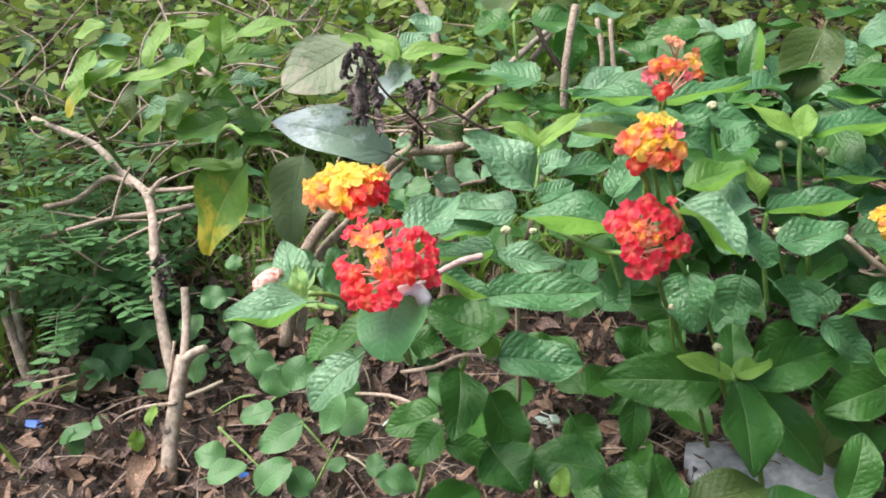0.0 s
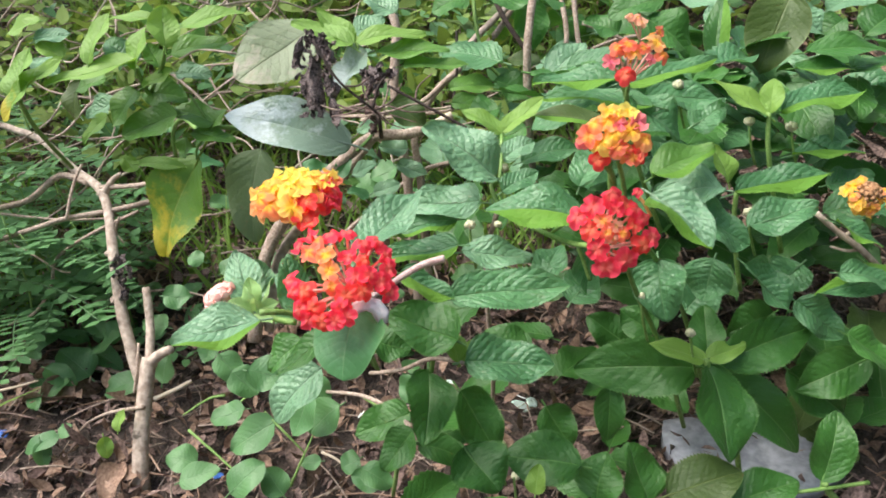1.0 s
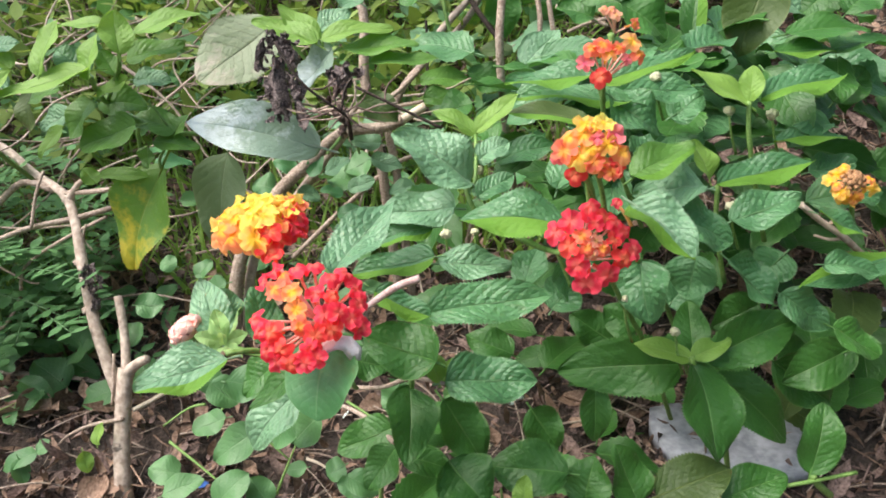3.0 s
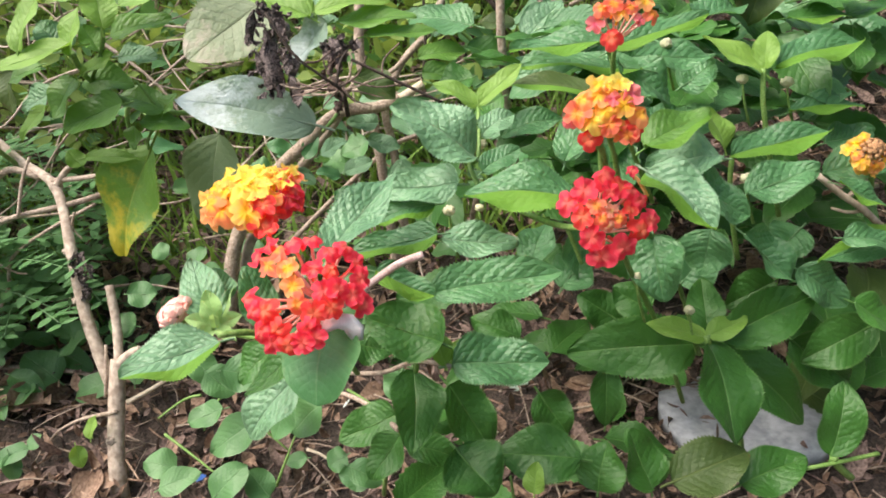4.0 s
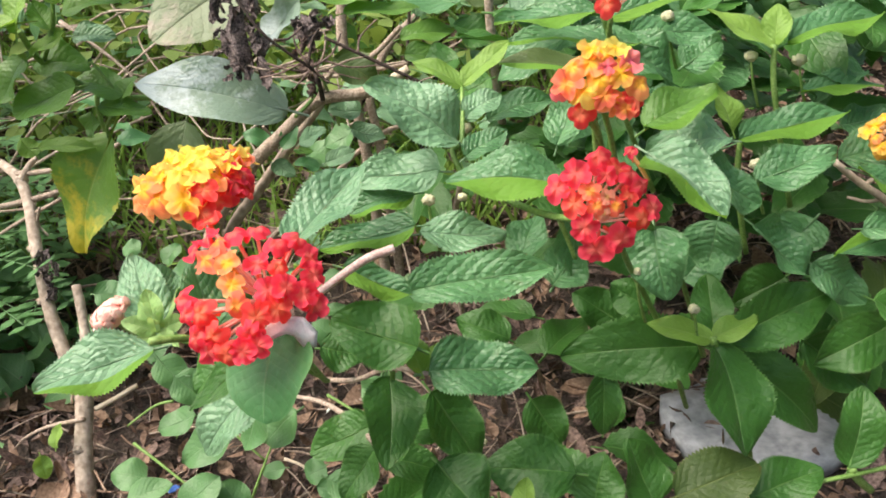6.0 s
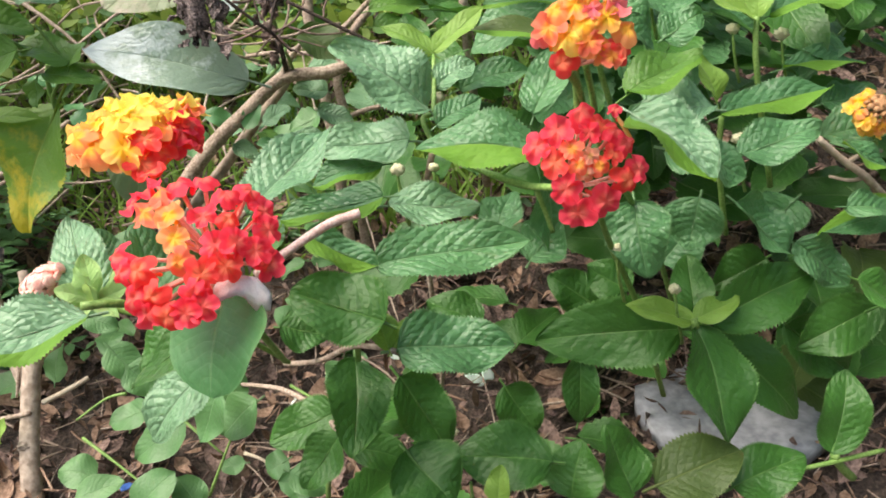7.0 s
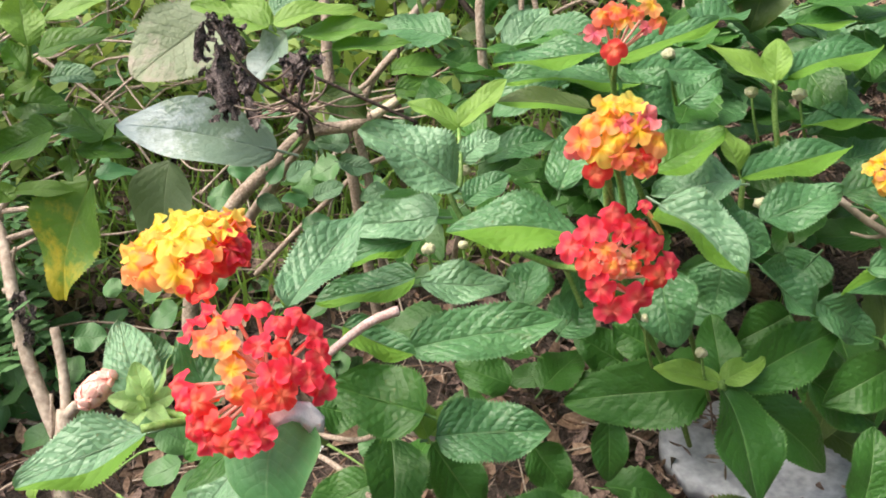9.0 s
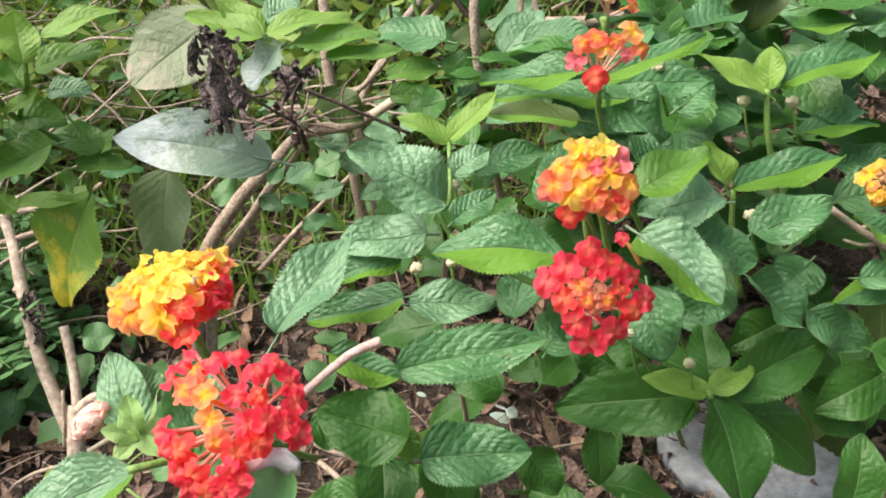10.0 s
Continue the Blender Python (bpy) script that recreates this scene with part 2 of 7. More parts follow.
SCARLET = petal_material("scarlet_petal", (0.96, 0.075, 0.075), (0.97, 0.28, 0.15), 0.38)
CORAL = petal_material("coral_petal", (0.96, 0.20, 0.13), (0.97, 0.48, 0.07), 0.36)
ORANGE = petal_material("orange_petal", (0.97, 0.37, 0.16), (0.98, 0.58, 0.04), 0.38)
AMBER = petal_material("amber_petal", (0.97, 0.48, 0.12), (0.98, 0.62, 0.03), 0.40)
YELLOW = petal_material("yellow_petal", (0.95, 0.64, 0.15), (0.96, 0.55, 0.03))
PINK = petal_material("pink_petal", (0.93, 0.20, 0.24), (0.85, 0.14, 0.28))
WHITE = petal_material("white_petal", (0.93, 0.90, 0.92), (0.93, 0.91, 0.92))
BLUSH = petal_material("blush_petal", (0.85, 0.36, 0.26), (0.75, 0.45, 0.15))


# ---- building blocks ----
def finish(name, verts, faces, mats, uvs=None, slots=None, smooth=True):
    me = bpy.data.meshes.new(name)
    me.from_pydata(verts, [], faces)
    for m in mats:
        me.materials.append(m)
    if uvs is not None:
        layer = me.uv_layers.new(name="UVMap")
        idx = np.zeros(len(me.loops), dtype=np.int32)
        me.loops.foreach_get("vertex_index", idx)
        layer.data.foreach_set("uv", np.asarray(uvs, dtype=np.float32)[idx].ravel())
    if slots is not None:
        me.polygons.foreach_set("material_index", np.asarray(slots, dtype=np.int32))
    if smooth:
        me.polygons.foreach_set("use_smooth", [True] * len(me.polygons))
    me.update()
    return me


def part(name, mesh, parent, label=""):
    ob = new(name, mesh)
    ob.parent = parent
    return tagged(ob, label)


def thing(name, place, label, category, group="", kind=""):
    ob = new(name)
    ob.location = place
    ob.empty_display_size = 0.01
    return tagged(ob, label, category, group, kind)


def leaf_grid(length, width, fold=0.25, droop=0.15, wave=0.05, teeth=20, pucker=1.0, blunt=0.4, seed=0, under=0, curl=0.0, quilt=0.0):
    """Vertices, faces, uvs and slots of one leaf: x along the midrib, y across, z its upper side."""
    rng = random.Random(seed)
    nu, nv = (max(68, 2 * teeth), 24) if quilt else (max(8, 2 * teeth), 8)
    under *= nv // 8
    verts, uvs, faces, slots = [], [], [], []
    peak = 0.42 + rng.uniform(-0.05, 0.05)
    bend = rng.uniform(-0.10, 0.10)
    p1, p2 = rng.uniform(0, 6.3), rng.uniform(0, 6.3)
    for i in range(nu + 1):
        u = i / nu
        s = u ** (math.log(0.5) / math.log(peak))
        h = math.sin(math.pi * s) ** (0.75 - 0.25 * blunt) * (1 - 0.16 * (1 - blunt) * u)
        h = max(h, 0.012)
        notch = (0.935 if i % 2 else 1.03) if teeth >= 9 and 0.08 < u < 0.97 else 1.0
        for j in range(nv + 1):
            v = 2 * j / nv - 1
            edge = notch if j in (0, nv) else 1.0
            y = v * h * edge * width / 2
            a = abs(v)
            z = fold * abs(y) - curl * width * (a ** 3) * h * 0.5
            z -= droop * length * u * u
            z += wave * width * a * math.sin(9 * u + p1 + (2.0 if v > 0 else 0))
            z += wave * width * 0.5 * math.sin(5 * u + p2)
            z += pucker * 0.002 * width * math.cos(2 * math.pi * 7 * (u - 0.21 * a)) * (0.3 + a) * (1 - a * 0.4)
            if quilt:
                run = 15.0 * (u + 0.035 - 0.55 * (a / 2) ** 1.25)
                near = noise.voronoi((13.0 * (u - 0.28 * a) + p1, 3.6 * v + p2, 0.5))[0]
                cushion = 0.22 * abs(math.cos(math.pi * run)) ** 0.8 + 0.75 * min(1.0, 1.7 * (near[1] - near[0])) ** 0.6
                cushion = (cushion + 0.3 * noise.noise((22 * u + p1, 8 * v, p2))) * min(1.0, 4 * a + 0.15)
                z += quilt * width * (cushion - 0.45) * min(1.0, h * 2.5) * (0.7 + 0.5 * noise.noise((6 * u + p1, 5 * v, p2)))
                z += quilt * width * 1.3 * noise.noise((4 * u + p2, 3 * v, p1)) * a
            x = u * length * (1 - 0.15 * droop * u) + 0.45 * length / nu * a * (1 if i % 2 else 0) * (teeth > 8)
            verts.append((x, y + bend * length * u * (1 - u), z))
            uvs.append((u, 0.5 + v / 2))
    for i in range(nu):
        for j in range(nv):
            k = i * (nv + 1) + j
            faces.append((k, k + nv + 1, k + nv + 2, k + 1))
            lower = (under > 0 and j >= nv - under) or (under < 0 and j < -under)
            slots.append(1 if lower else 0)
    # petiole: a tapered four-sided stalk that runs on into the midrib
    n0 = len(verts)
    r = 0.018 * width + 0.0002
    stations = ((-0.14, -0.02, 1.0), (0.0, -0.004, 0.9), (0.25, -0.002, 0.6), (0.6, -0.001, 0.3))
    for x, z, f in stations:
        drop = -droop * length * x * abs(x)
        for cy, cz in ((-1, 0), (0, 1), (1, 0), (0, -1)):
            verts.append((x * length, cy * r * f + bend * length * max(x, 0) * (1 - max(x, 0)), z * length + drop + (cz - (0.9 if x <= 0 else 2.2)) * r * f))
            uvs.append((max(x, 0), 0.5))
    for i in range(3):
        for j in range(4):
            a, b = n0 + 4 * i + j, n0 + 4 * i + (j + 1) % 4
            faces.append((a, b, b + 4, a + 4))
            slots.append(0)
    return verts, faces, uvs, slots


def axes(base, tip, normal):
    x = (Vector(tip) - Vector(base)).normalized()
    z = Vector(normal)
    z = (z - x * z.dot(x)).normalized()
    y = z.cross(x)
    return Matrix.Translation(base) @ Matrix((x, y, z)).transposed().to_4x4()


leaf_count = [0]
QUILT = {"quilted_leaf": 0.034, "sky_sheen_leaf": 0.036, "mature_leaf": 0.022, "sunlit_leaf": 0.018, "young_leaf": 0.026, "downy_shoot": 0.04, "yellowing_leaf": 0.008, "pale_glare_leaf": 0.010, "bleached_leaf": 0.012}


def leaf(plant, base, tip, normal, width, mat, fold=0.25, droop=0.12, under=0, teeth=24, blunt=0.5, wave=0.08, curl=0.0, pucker=1.0, label=""):
    leaf_count[0] += 1
    length = (Vector(tip) - Vector(base)).length
    quilt = pucker * QUILT.get(mat.name, 0.0) if teeth != 10 else 0.0
    me = finish("leaf", *(lambda g: (g[0], g[1], (mat, UNDER), g[2], g[3]))(leaf_grid(length, width, fold, droop, wave, teeth, pucker, blunt, leaf_count[0], under, curl, quilt)))
    ob = part("leaf", me, plant, label)
    ob.matrix_parent_inverse = Matrix.Translation(-plant.location)
    ob.matrix_basis = axes(base, tip, normal)
    return ob


def tube_data(points, radii, sides=7, rough=0.0, seed=0):
    """A bent, tapered tube through the points (Catmull-Rom between them), closed at both ends."""
    rng = random.Random(seed)
    pts = [Vector(p) for p in points]
    path, rad = [], []
    for i in range(len(pts) - 1):
        p0, p1, p2, p3 = pts[max(i - 1, 0)], pts[i], pts[i + 1], pts[min(i + 2, len(pts) - 1)]
        for k in range(4):
            t = k / 4
            path.append(0.5 * ((2 * p1) + (p2 - p0) * t + (2 * p0 - 5 * p1 + 4 * p2 - p3) * t * t + (3 * p1 - p0 - 3 * p2 + p3) * t ** 3))
            rad.append(radii[i] * (1 - t) + radii[i + 1] * t)
    path.append(pts[-1])
    rad.append(radii[-1])
    verts, faces = [], []
    side = None
    for i, p in enumerate(path):
        d = (path[min(i + 1, len(path) - 1)] - path[max(i - 1, 0)]).normalized()
        if side is None:
            side = d.orthogonal().normalized()
        side = (side - d * side.dot(d)).normalized()
        other = d.cross(side)
        for k in range(sides):
            a = 2 * math.pi * k / sides
            r = rad[i] * (1 + rough * rng.uniform(-1, 1))
            verts.append(p + (side * math.cos(a) + other * math.sin(a)) * r)
    for i in range(len(path) - 1):
        for k in range(sides):
            a, b = i * sides + k, i * sides + (k + 1) % sides
            faces.append((a, b, b + sides, a + sides))
    faces.append(tuple(range(sides))[::-1])
    faces.append(tuple(range(len(verts) - sides, len(verts))))
    return [tuple(v) for v in verts], faces


def stem(plant, name, mat, points, r0, r1, rough=0.06, sides=7, label=""):
    n = len(points)
    radii = [r0 + (r1 - r0) * i / (n - 1) for i in range(n)]
    verts, faces = tube_data(points, radii, sides, rough, n + int(1000 * abs(points[0][0])))
    ob = part(name, finish(name, verts, faces, (mat,)), plant, label)
    ob.matrix_parent_inverse = Matrix.Translation(-plant.location)
    return ob


def knob(points_at, radius, mat, name, plant, squash=1.0, bumps=0.18, seed=0, label=""):
    """A small bumpy head: a closed bud or seed head."""
    bm = bmesh.new()
    bmesh.ops.create_icosphere(bm, subdivisions=3, radius=radius)
    rng = random.Random(seed)
    off = Vector((rng.uniform(0, 9), rng.uniform(0, 9), 0))
    for v in bm.verts:
        n = v.co.normalized()
        v.co *= 1 + bumps * (noise.cell(n * 3.2 + off) - 0.5) + 0.3 * bumps * noise.noise(n * 6 + off)
        v.co.z *= squash
    me = bpy.data.meshes.new(name)
    bm.to_mesh(me)
    bm.free()
    me.materials.append(mat)
    me.polygons.foreach_set("use_smooth", [True] * len(me.polygons))
    ob = part(name, me, plant, label)
    ob.matrix_parent_inverse = Matrix.Translation(-plant.location)
    ob.matrix_basis = Matrix.Translation(points_at)
    return ob


# one floret: a slim tube that opens into lobes; x and y across, z out of the head
def floret_mesh(name, mat, lobes, size, tube, cup, seed):
    rng = random.Random(seed)
    n = lobes * 6
    rings = ((0.10, -tube, 0.0), (0.13, -tube * 0.4, 0.0), (0.17, -0.05 * size, 0.05), (0.10, -0.02 * size, 0.1), (0.20, 0.06 * size, 0.30), (0.62, 0.01 * size, 0.65), (1.0, cup * size, 1.0))
    verts, uvs, faces = [], [], []
    order = (0, 1, 2, 4, 5, 6)
    widths = [rng.uniform(0.88, 1.10) for _ in range(lobes)]
    for r, z, t in [rings[k] for k in order]:
        for k in range(n):
            a = 2 * math.pi * k / n
            lobe = abs(math.cos(a * lobes / 2))
            w = widths[int((a * lobes / (2 * math.pi) + 0.5)) % lobes]
            reach = r * size / 2 * (1 if t < 0.3 else (1 - t * 0.30 + t * 0.30 * lobe ** 0.5) * (1 + (w - 1) * t))
            lift = z - (0.10 * size * t * t * lobe) + 0.09 * size * t * math.sin(3 * a + seed) + 0.05 * size * t * math.sin(7 * a + 2 * seed) + 0.06 * size * t * (1 - lobe)
            verts.append((reach * math.cos(a), reach * math.sin(a), lift))
            uvs.append((t, k / n))
    m = len(order)
    for i in range(m - 1):
        for k in range(n):
            a, b = i * n + k, i * n + (k + 1) % n
            faces.append((a, b, b + n, a + n))
    # throat: sunk centre
    c = len(verts)
    verts.append((0, 0, 0.085 * size))
    uvs.append((0.0, 0.0))
    for k in range(n):
        faces.append((3 * n + (k + 1) % n, 3 * n + k, c))
    return finish(name, verts, faces, (mat,), uvs)


FLORETS = {}
for key, mat in (("red", RED), ("scarlet", SCARLET), ("coral", CORAL), ("orange", ORANGE), ("amber", AMBER), ("yellow", YELLOW), ("pink", PINK), ("blush", BLUSH)):
    FLORETS[key] = [floret_mesh("floret", mat, 4 + (i != 1), 0.0083, 0.0075, (0.03, -0.14, 0.12)[i], 3 * i + 1) for i in range(3)]


def along(direction, spin=0.0):
    z = Vector(direction).normalized()
    return z.to_track_quat("Z", "Y").to_matrix().to_4x4() @ Matrix.Rotation(spin, 4, "Z")


def flower_head(plant, centre, axis, radius, rings, size=1.0, seed=1, label="", flat=1.0, core="buds", stalk=None, tubes=True):
    """A lantana head. rings: polar angle from the axis, how many florets, their colours in turn, how far out, from and to azimuth."""
    rng = random.Random(seed)
    up = Vector(axis).normalized()
    side = (Vector((1, 0, 0)) - up * up.x).normalized()
    turn = Matrix((side, up.cross(side), up)).transposed().to_4x4()
    centre = Vector(centre)
    root = centre - Vector(axis).normalized() * radius * 0.35
    pts = [root - Vector(axis).normalized() * 0.004, root] if stalk is None else [Vector(p) for p in stalk] + [root]
    verts, faces = tube_data(pts, [0.0011] * (len(pts) - 1) + [0.0019], 7, 0.04, seed)
    head = part("flower_head", finish("flower_head", verts, faces, (GREENSTEM,)), plant, label)
    head.matrix_parent_inverse = Matrix.Translation(-plant.location)
    for polar, count, colours, far, a0, a1 in rings:
        for k in range(count):
            a = radians(a0 + (a1 - a0) * (k + 0.5) / count + rng.uniform(-9, 9))
            p = radians(polar + rng.uniform(-8, 8))
            d = Vector((math.sin(p) * math.cos(a), math.sin(p) * math.sin(a), math.cos(p) * flat))
            out = turn.to_3x3() @ d
            place = root + out * radius * far * rng.uniform(0.82, 1.12) * 1.15
            face = (out + turn.to_3x3() @ Vector((0, 0, 0.55)) + Vector((0, 0, 0.22))).normalized()
            face = (face + Vector((rng.uniform(-.35, .35), rng.uniform(-.35, .35), rng.uniform(-.35, .35)))).normalized()
            mesh = FLORETS[colours[k % len(colours)]][rng.randrange(3)]
            ob = new("floret", mesh)
            ob.parent = head
            s = size * rng.uniform(0.82, 1.16)
            ob.matrix_basis = Matrix.Translation(place) @ along(face, rng.uniform(0, 6.28)) @ Matrix.Diagonal((s, s, s, 1))
    if core:
        for k in range(7 if core == "buds" else 30):
            a, p = 2.4 * k, radians(8 + 6.0 * k if core == "buds" else 2.7 * k)
            out = turn.to_3x3() @ Vector((math.sin(p) * math.cos(a), math.sin(p) * math.sin(a), math.cos(p)))
            tip = root + out * radius * (0.62 if core == "buds" else 0.92)
            verts, faces = tube_data([root, root.lerp(tip, 0.6), tip], [0.0005, 0.0007, 0.0013 if core == "buds" else 0.0015], 6, 0.05, k)
            b = new("bud", finish("bud", verts, faces, (BLUSH if core == "buds" else BROWNBUD,)))
            b.parent = head
    return head


def bud_tip(head, tip, base, seed):
    """A closed floret: a slim tube that swells to a blunt square tip."""
    tip, base = Vector(tip), Vector(base)
    verts, faces = tube_data([base, base.lerp(tip, 0.7), base.lerp(tip, 0.92), tip], [0.0006, 0.0013, 0.0018, 0.0009], 7, 0.10, seed)
    ob = new("bud", finish("bud", verts, faces, (PINKBUD,)))
    ob.parent = head
    return ob



def floret_at(head, place, facing, colour, size, spin):
    ob = new("floret", FLORETS[colour][int(spin * 10) % 3])
    ob.parent = head
    ob.matrix_basis = Matrix.Translation(place) @ along(facing, spin) @ Matrix.Diagonal((size, size, size, 1))
    root = head.data.vertices[-1].co
    verts, faces = tube_data([root, root.lerp(Vector(place), 0.55) - Vector(facing) * 0.001, Vector(place) - Vector(facing) * 0.002], [0.0004, 0.0005, 0.0006], 5)
    tube = new("tube", finish("tube", verts, faces, (PINKBUD,)))
    tube.parent = head




# ---- ground: flat litter that rises into a bank behind the shrubs ----
def ground_height(x, y):
    s = max(0.0, y - 0.55)
    z = 0.75 * s ** 1.25 / (1 + 0.9 * s)
    near = math.exp(-(x * x + (y - 0.6) ** 2) / 2.0)
    lie = 0.034 + 0.27 * max(-0.3, min(0.0, y - 0.46)) + 0.27 * max(0.0, min(0.09, y - 0.46)) + 0.12 * max(0.0, min(0.4, x))
    return lie + min(z, 0.75) + near * (0.010 * noise.noise((x * 9, y * 9, 0)) + 0.004 * noise.noise((x * 40, y * 40, 3)))


def spread(lo, hi, inner, step, growth):
    """Grid lines: even steps within +-inner, then widening to lo and hi."""
    line = [k * step for k in range(int(-inner / step), int(inner / step) + 1)]
    a, d = line[-1], step
    while a < hi:
        d *= growth
        a += d
        line.append(a)
    a, d = line[0], step
    while a > lo:
        d *= growth
        a -= d
        line.insert(0, a)
    return line


gx, gy = spread(-80, 80, 1.0, 0.02, 1.35), [0.5 + v for v in spread(-80, 80, 1.0, 0.02, 1.35)]
gverts = [(x, y, ground_height(x, y)) for y in gy for x in gx]
gfaces = [(j * len(gx) + i, j * len(gx) + i + 1, (j + 1) * len(gx) + i + 1, (j + 1) * len(gx) + i) for j in range(len(gy) - 1) for i in range(len(gx) - 1)]
tagged(new("ground", finish("ground", gverts, gfaces, (SOIL,))), "dark brown soil under leaf litter", "ground", "", "structure")


def scatter(name, count, place, shape, mats, label, category):
    """One object of many small pieces. place(rng): a spot or None; shape(rng): vertices, faces, uvs."""
    rng = random.Random(name)
    verts, faces, uvs, slots = [], [], [], []
    while count > 0:
        count -= 1
        m = place(rng)
        if m is None:
            continue
        v, f, t = shape(rng)
        n = len(verts)
        verts += [tuple(m @ Vector(p)) for p in v]
        faces += [tuple(n + k for k in q) for q in f]
        uvs += t
        slots += [rng.randrange(len(mats))] * len(f)
    return tagged(new(name, finish(name, verts, faces, mats, uvs, slots)), label, category, "", "stuff")


def flake(rng, length, ratio, curl, nu=4):
    """A small leaf of two rows of faces, curled along and across."""
    v, f, t = [], [], []
    c1, c2, sk = rng.uniform(-curl, curl), rng.uniform(0, curl), rng.uniform(-0.2, 0.2)
    for i in range(nu + 1):
        u = i / nu
        h = max(0.03, math.sin(math.pi * u ** 0.8)) * ratio * length / 2
        for j in (-1, 0, 1):
            v.append((u * length, j * h + sk * length * u * (1 - u), c1 * length * u * u + c2 * abs(j) * h))
            t.append((u, 0.5 + j / 2))
    for i in range(nu):
        for j in range(2):
            k = 3 * i + j
            f.append((k, k + 3, k + 4, k + 1))
    return v, f, t


def on_ground(rng, x0, x1, y0, y1, lift, tilt):
    x, y = rng.uniform(x0, x1), rng.uniform(y0, y1)
    return Matrix.Translation((x, y, ground_height(x, y) + rng.uniform(0.001, lift))) @ Euler((rng.gauss(0, tilt), rng.gauss(0, tilt), rng.uniform(0, 6.3))).to_matrix().to_4x4()


def straw(rng):
    n = rng.uniform(0.012, 0.065)
    a = rng.uniform(-0.09, 0.09)
    v, f = tube_data([(0, 0, 0), (n * 0.5, a * n, 0.05 * n), (n, 0, 0)], [rng.uniform(0.0003, 0.0009)] * 3, 4)
    return v, f, [(0, 0)] * len(v)


def off_slab(rng, spot):
    """Wind keeps the middle of the stone slab nearly clear of litter."""
    x, y = spot.translation.x - 0.252, spot.translation.y - 0.420
    return None if (x / 0.050) ** 2 + (y / 0.042) ** 2 < 1 and rng.random() < 0.78 else spot


def litter_spot(rng):
    """Dense round the shrubs, thinning out over the ground all round."""
    if rng.random() < 0.82:
        return off_slab(rng, on_ground(rng, -0.70, 0.75, 0.25, 1.05, 0.022, 0.65))
    x, y = rng.gauss(0, 1.3), rng.gauss(0.4, 1.1)
    return on_ground(rng, x, x, y, y, 0.022, 0.65)


scatter("leaf_litter", 27000, litter_spot, lambda r: flake(r, r.uniform(0.005, 0.018) if r.random() < 0.96 else 0.028, r.uniform(0.25, 0.6), 0.7), (DRYLEAF, DRYLEAF, DRYLEAF, TANLEAF, TANLEAF), "dry curled brown leaf litter covering the soil", "leaf litter")
scatter("dry_straw", 7500, lambda r: off_slab(r, on_ground(r, -0.9, 0.9, 0.2, 1.3, 0.018, 0.2)), straw, (STICK, STICK, DRYLEAF, TANLEAF), "thin dry stalks and straws lying on the litter", "straw")


def blade(rng):
    n, w, b = rng.uniform(0.03, 0.09), rng.uniform(0.0015, 0.003), rng.uniform(0.1, 0.9)
    v, f, t = [], [], []
    for i in range(5):
        u = i / 4
        for j in (-1, 1):
            v.append((j * w * (1 - u * 0.9), b * n * u * u, n * u * (1 - 0.3 * b * u)))
            t.append((u, 0.5 + 0.5 * j))
    return v, [(2 * i, 2 * i + 1, 2 * i + 3, 2 * i + 2) for i in range(4)], t


def grass_spot(rng):
    x, y = (rng.uniform(-0.45, 0.25), rng.uniform(0.54, 1.10)) if rng.random() < 0.6 else (rng.gauss(0, 1.8), rng.gauss(0, 1.8))
    if math.hypot(x, y - 0.3) < 0.32:
        return None
    if noise.noise((x * 6, y * 6, 7)) < -0.2:
        return None
    return Matrix.Translation((x, y, ground_height(x, y))) @ Euler((rng.gauss(0, 0.3), rng.gauss(0, 0.3), rng.uniform(0, 6.3))).to_matrix().to_4x4()


scatter("grass", 7500, grass_spot, blade, (GRASS,), "short thin green grass growing through the litter", "grass")


def far_spot(rng):
    """Leafy growth on the bank, in clumps with gaps."""
    y = 0.74 + 2.3 * rng.random() ** 1.5
    x = rng.gauss(0, 1.05)
    if y < 0.88 and (x > 0.12 or rng.random() < 0.4):
        return None
    h = rng.random() ** 1.6 * (0.07 + 0.24 * max(0, noise.noise((x * 2.2, y * 2.2, 1)) + 0.45))
    z = ground_height(x, y) + h
    if noise.noise((x * 7, y * 7, z * 9)) < -0.30:
        return None
    return Matrix.Translation((x, y, z)) @ Euler((rng.gauss(0, 0.5), rng.gauss(0, 0.5), rng.uniform(0, 6.3))).to_matrix().to_4x4()


scatter("far_foliage", 70000, far_spot, lambda r: flake(r, r.uniform(0.012, 0.032), r.uniform(0.45, 0.7), 0.25, 3), (FAR_LEAF, FAR_LEAF, FAR_LEAF, HERB), "sunlit yellow-green small-leaved undergrowth on a bank", "undergrowth")


def sky_block_spot(rng):
    """Added, unseen bushes behind the path and to its right; they block low skylight."""
    if rng.random() < 0.55:
        x, y = rng.uniform(-3.5, 3.5), -2.0 - abs(rng.gauss(0, 0.5))
    else:
        x, y = 1.15 + abs(rng.gauss(0, 0.5)), rng.uniform(-2.5, 1.2)
    z = rng.random() * (1.9 + 0.6 * noise.noise((x, y, 2)))
    return Matrix.Translation((x, y, z)) @ Euler((rng.gauss(0, 0.7), rng.gauss(0, 0.7), rng.uniform(0, 6.3))).to_matrix().to_4x4()


scatter("hedge", 9000, sky_block_spot, lambda r: flake(r, r.uniform(0.07, 0.15), r.uniform(0.45, 0.65), 0.25, 3), (MATURE, MATURE, SUNLIT), "added unseen green bushes that block low sky light", "hedge")


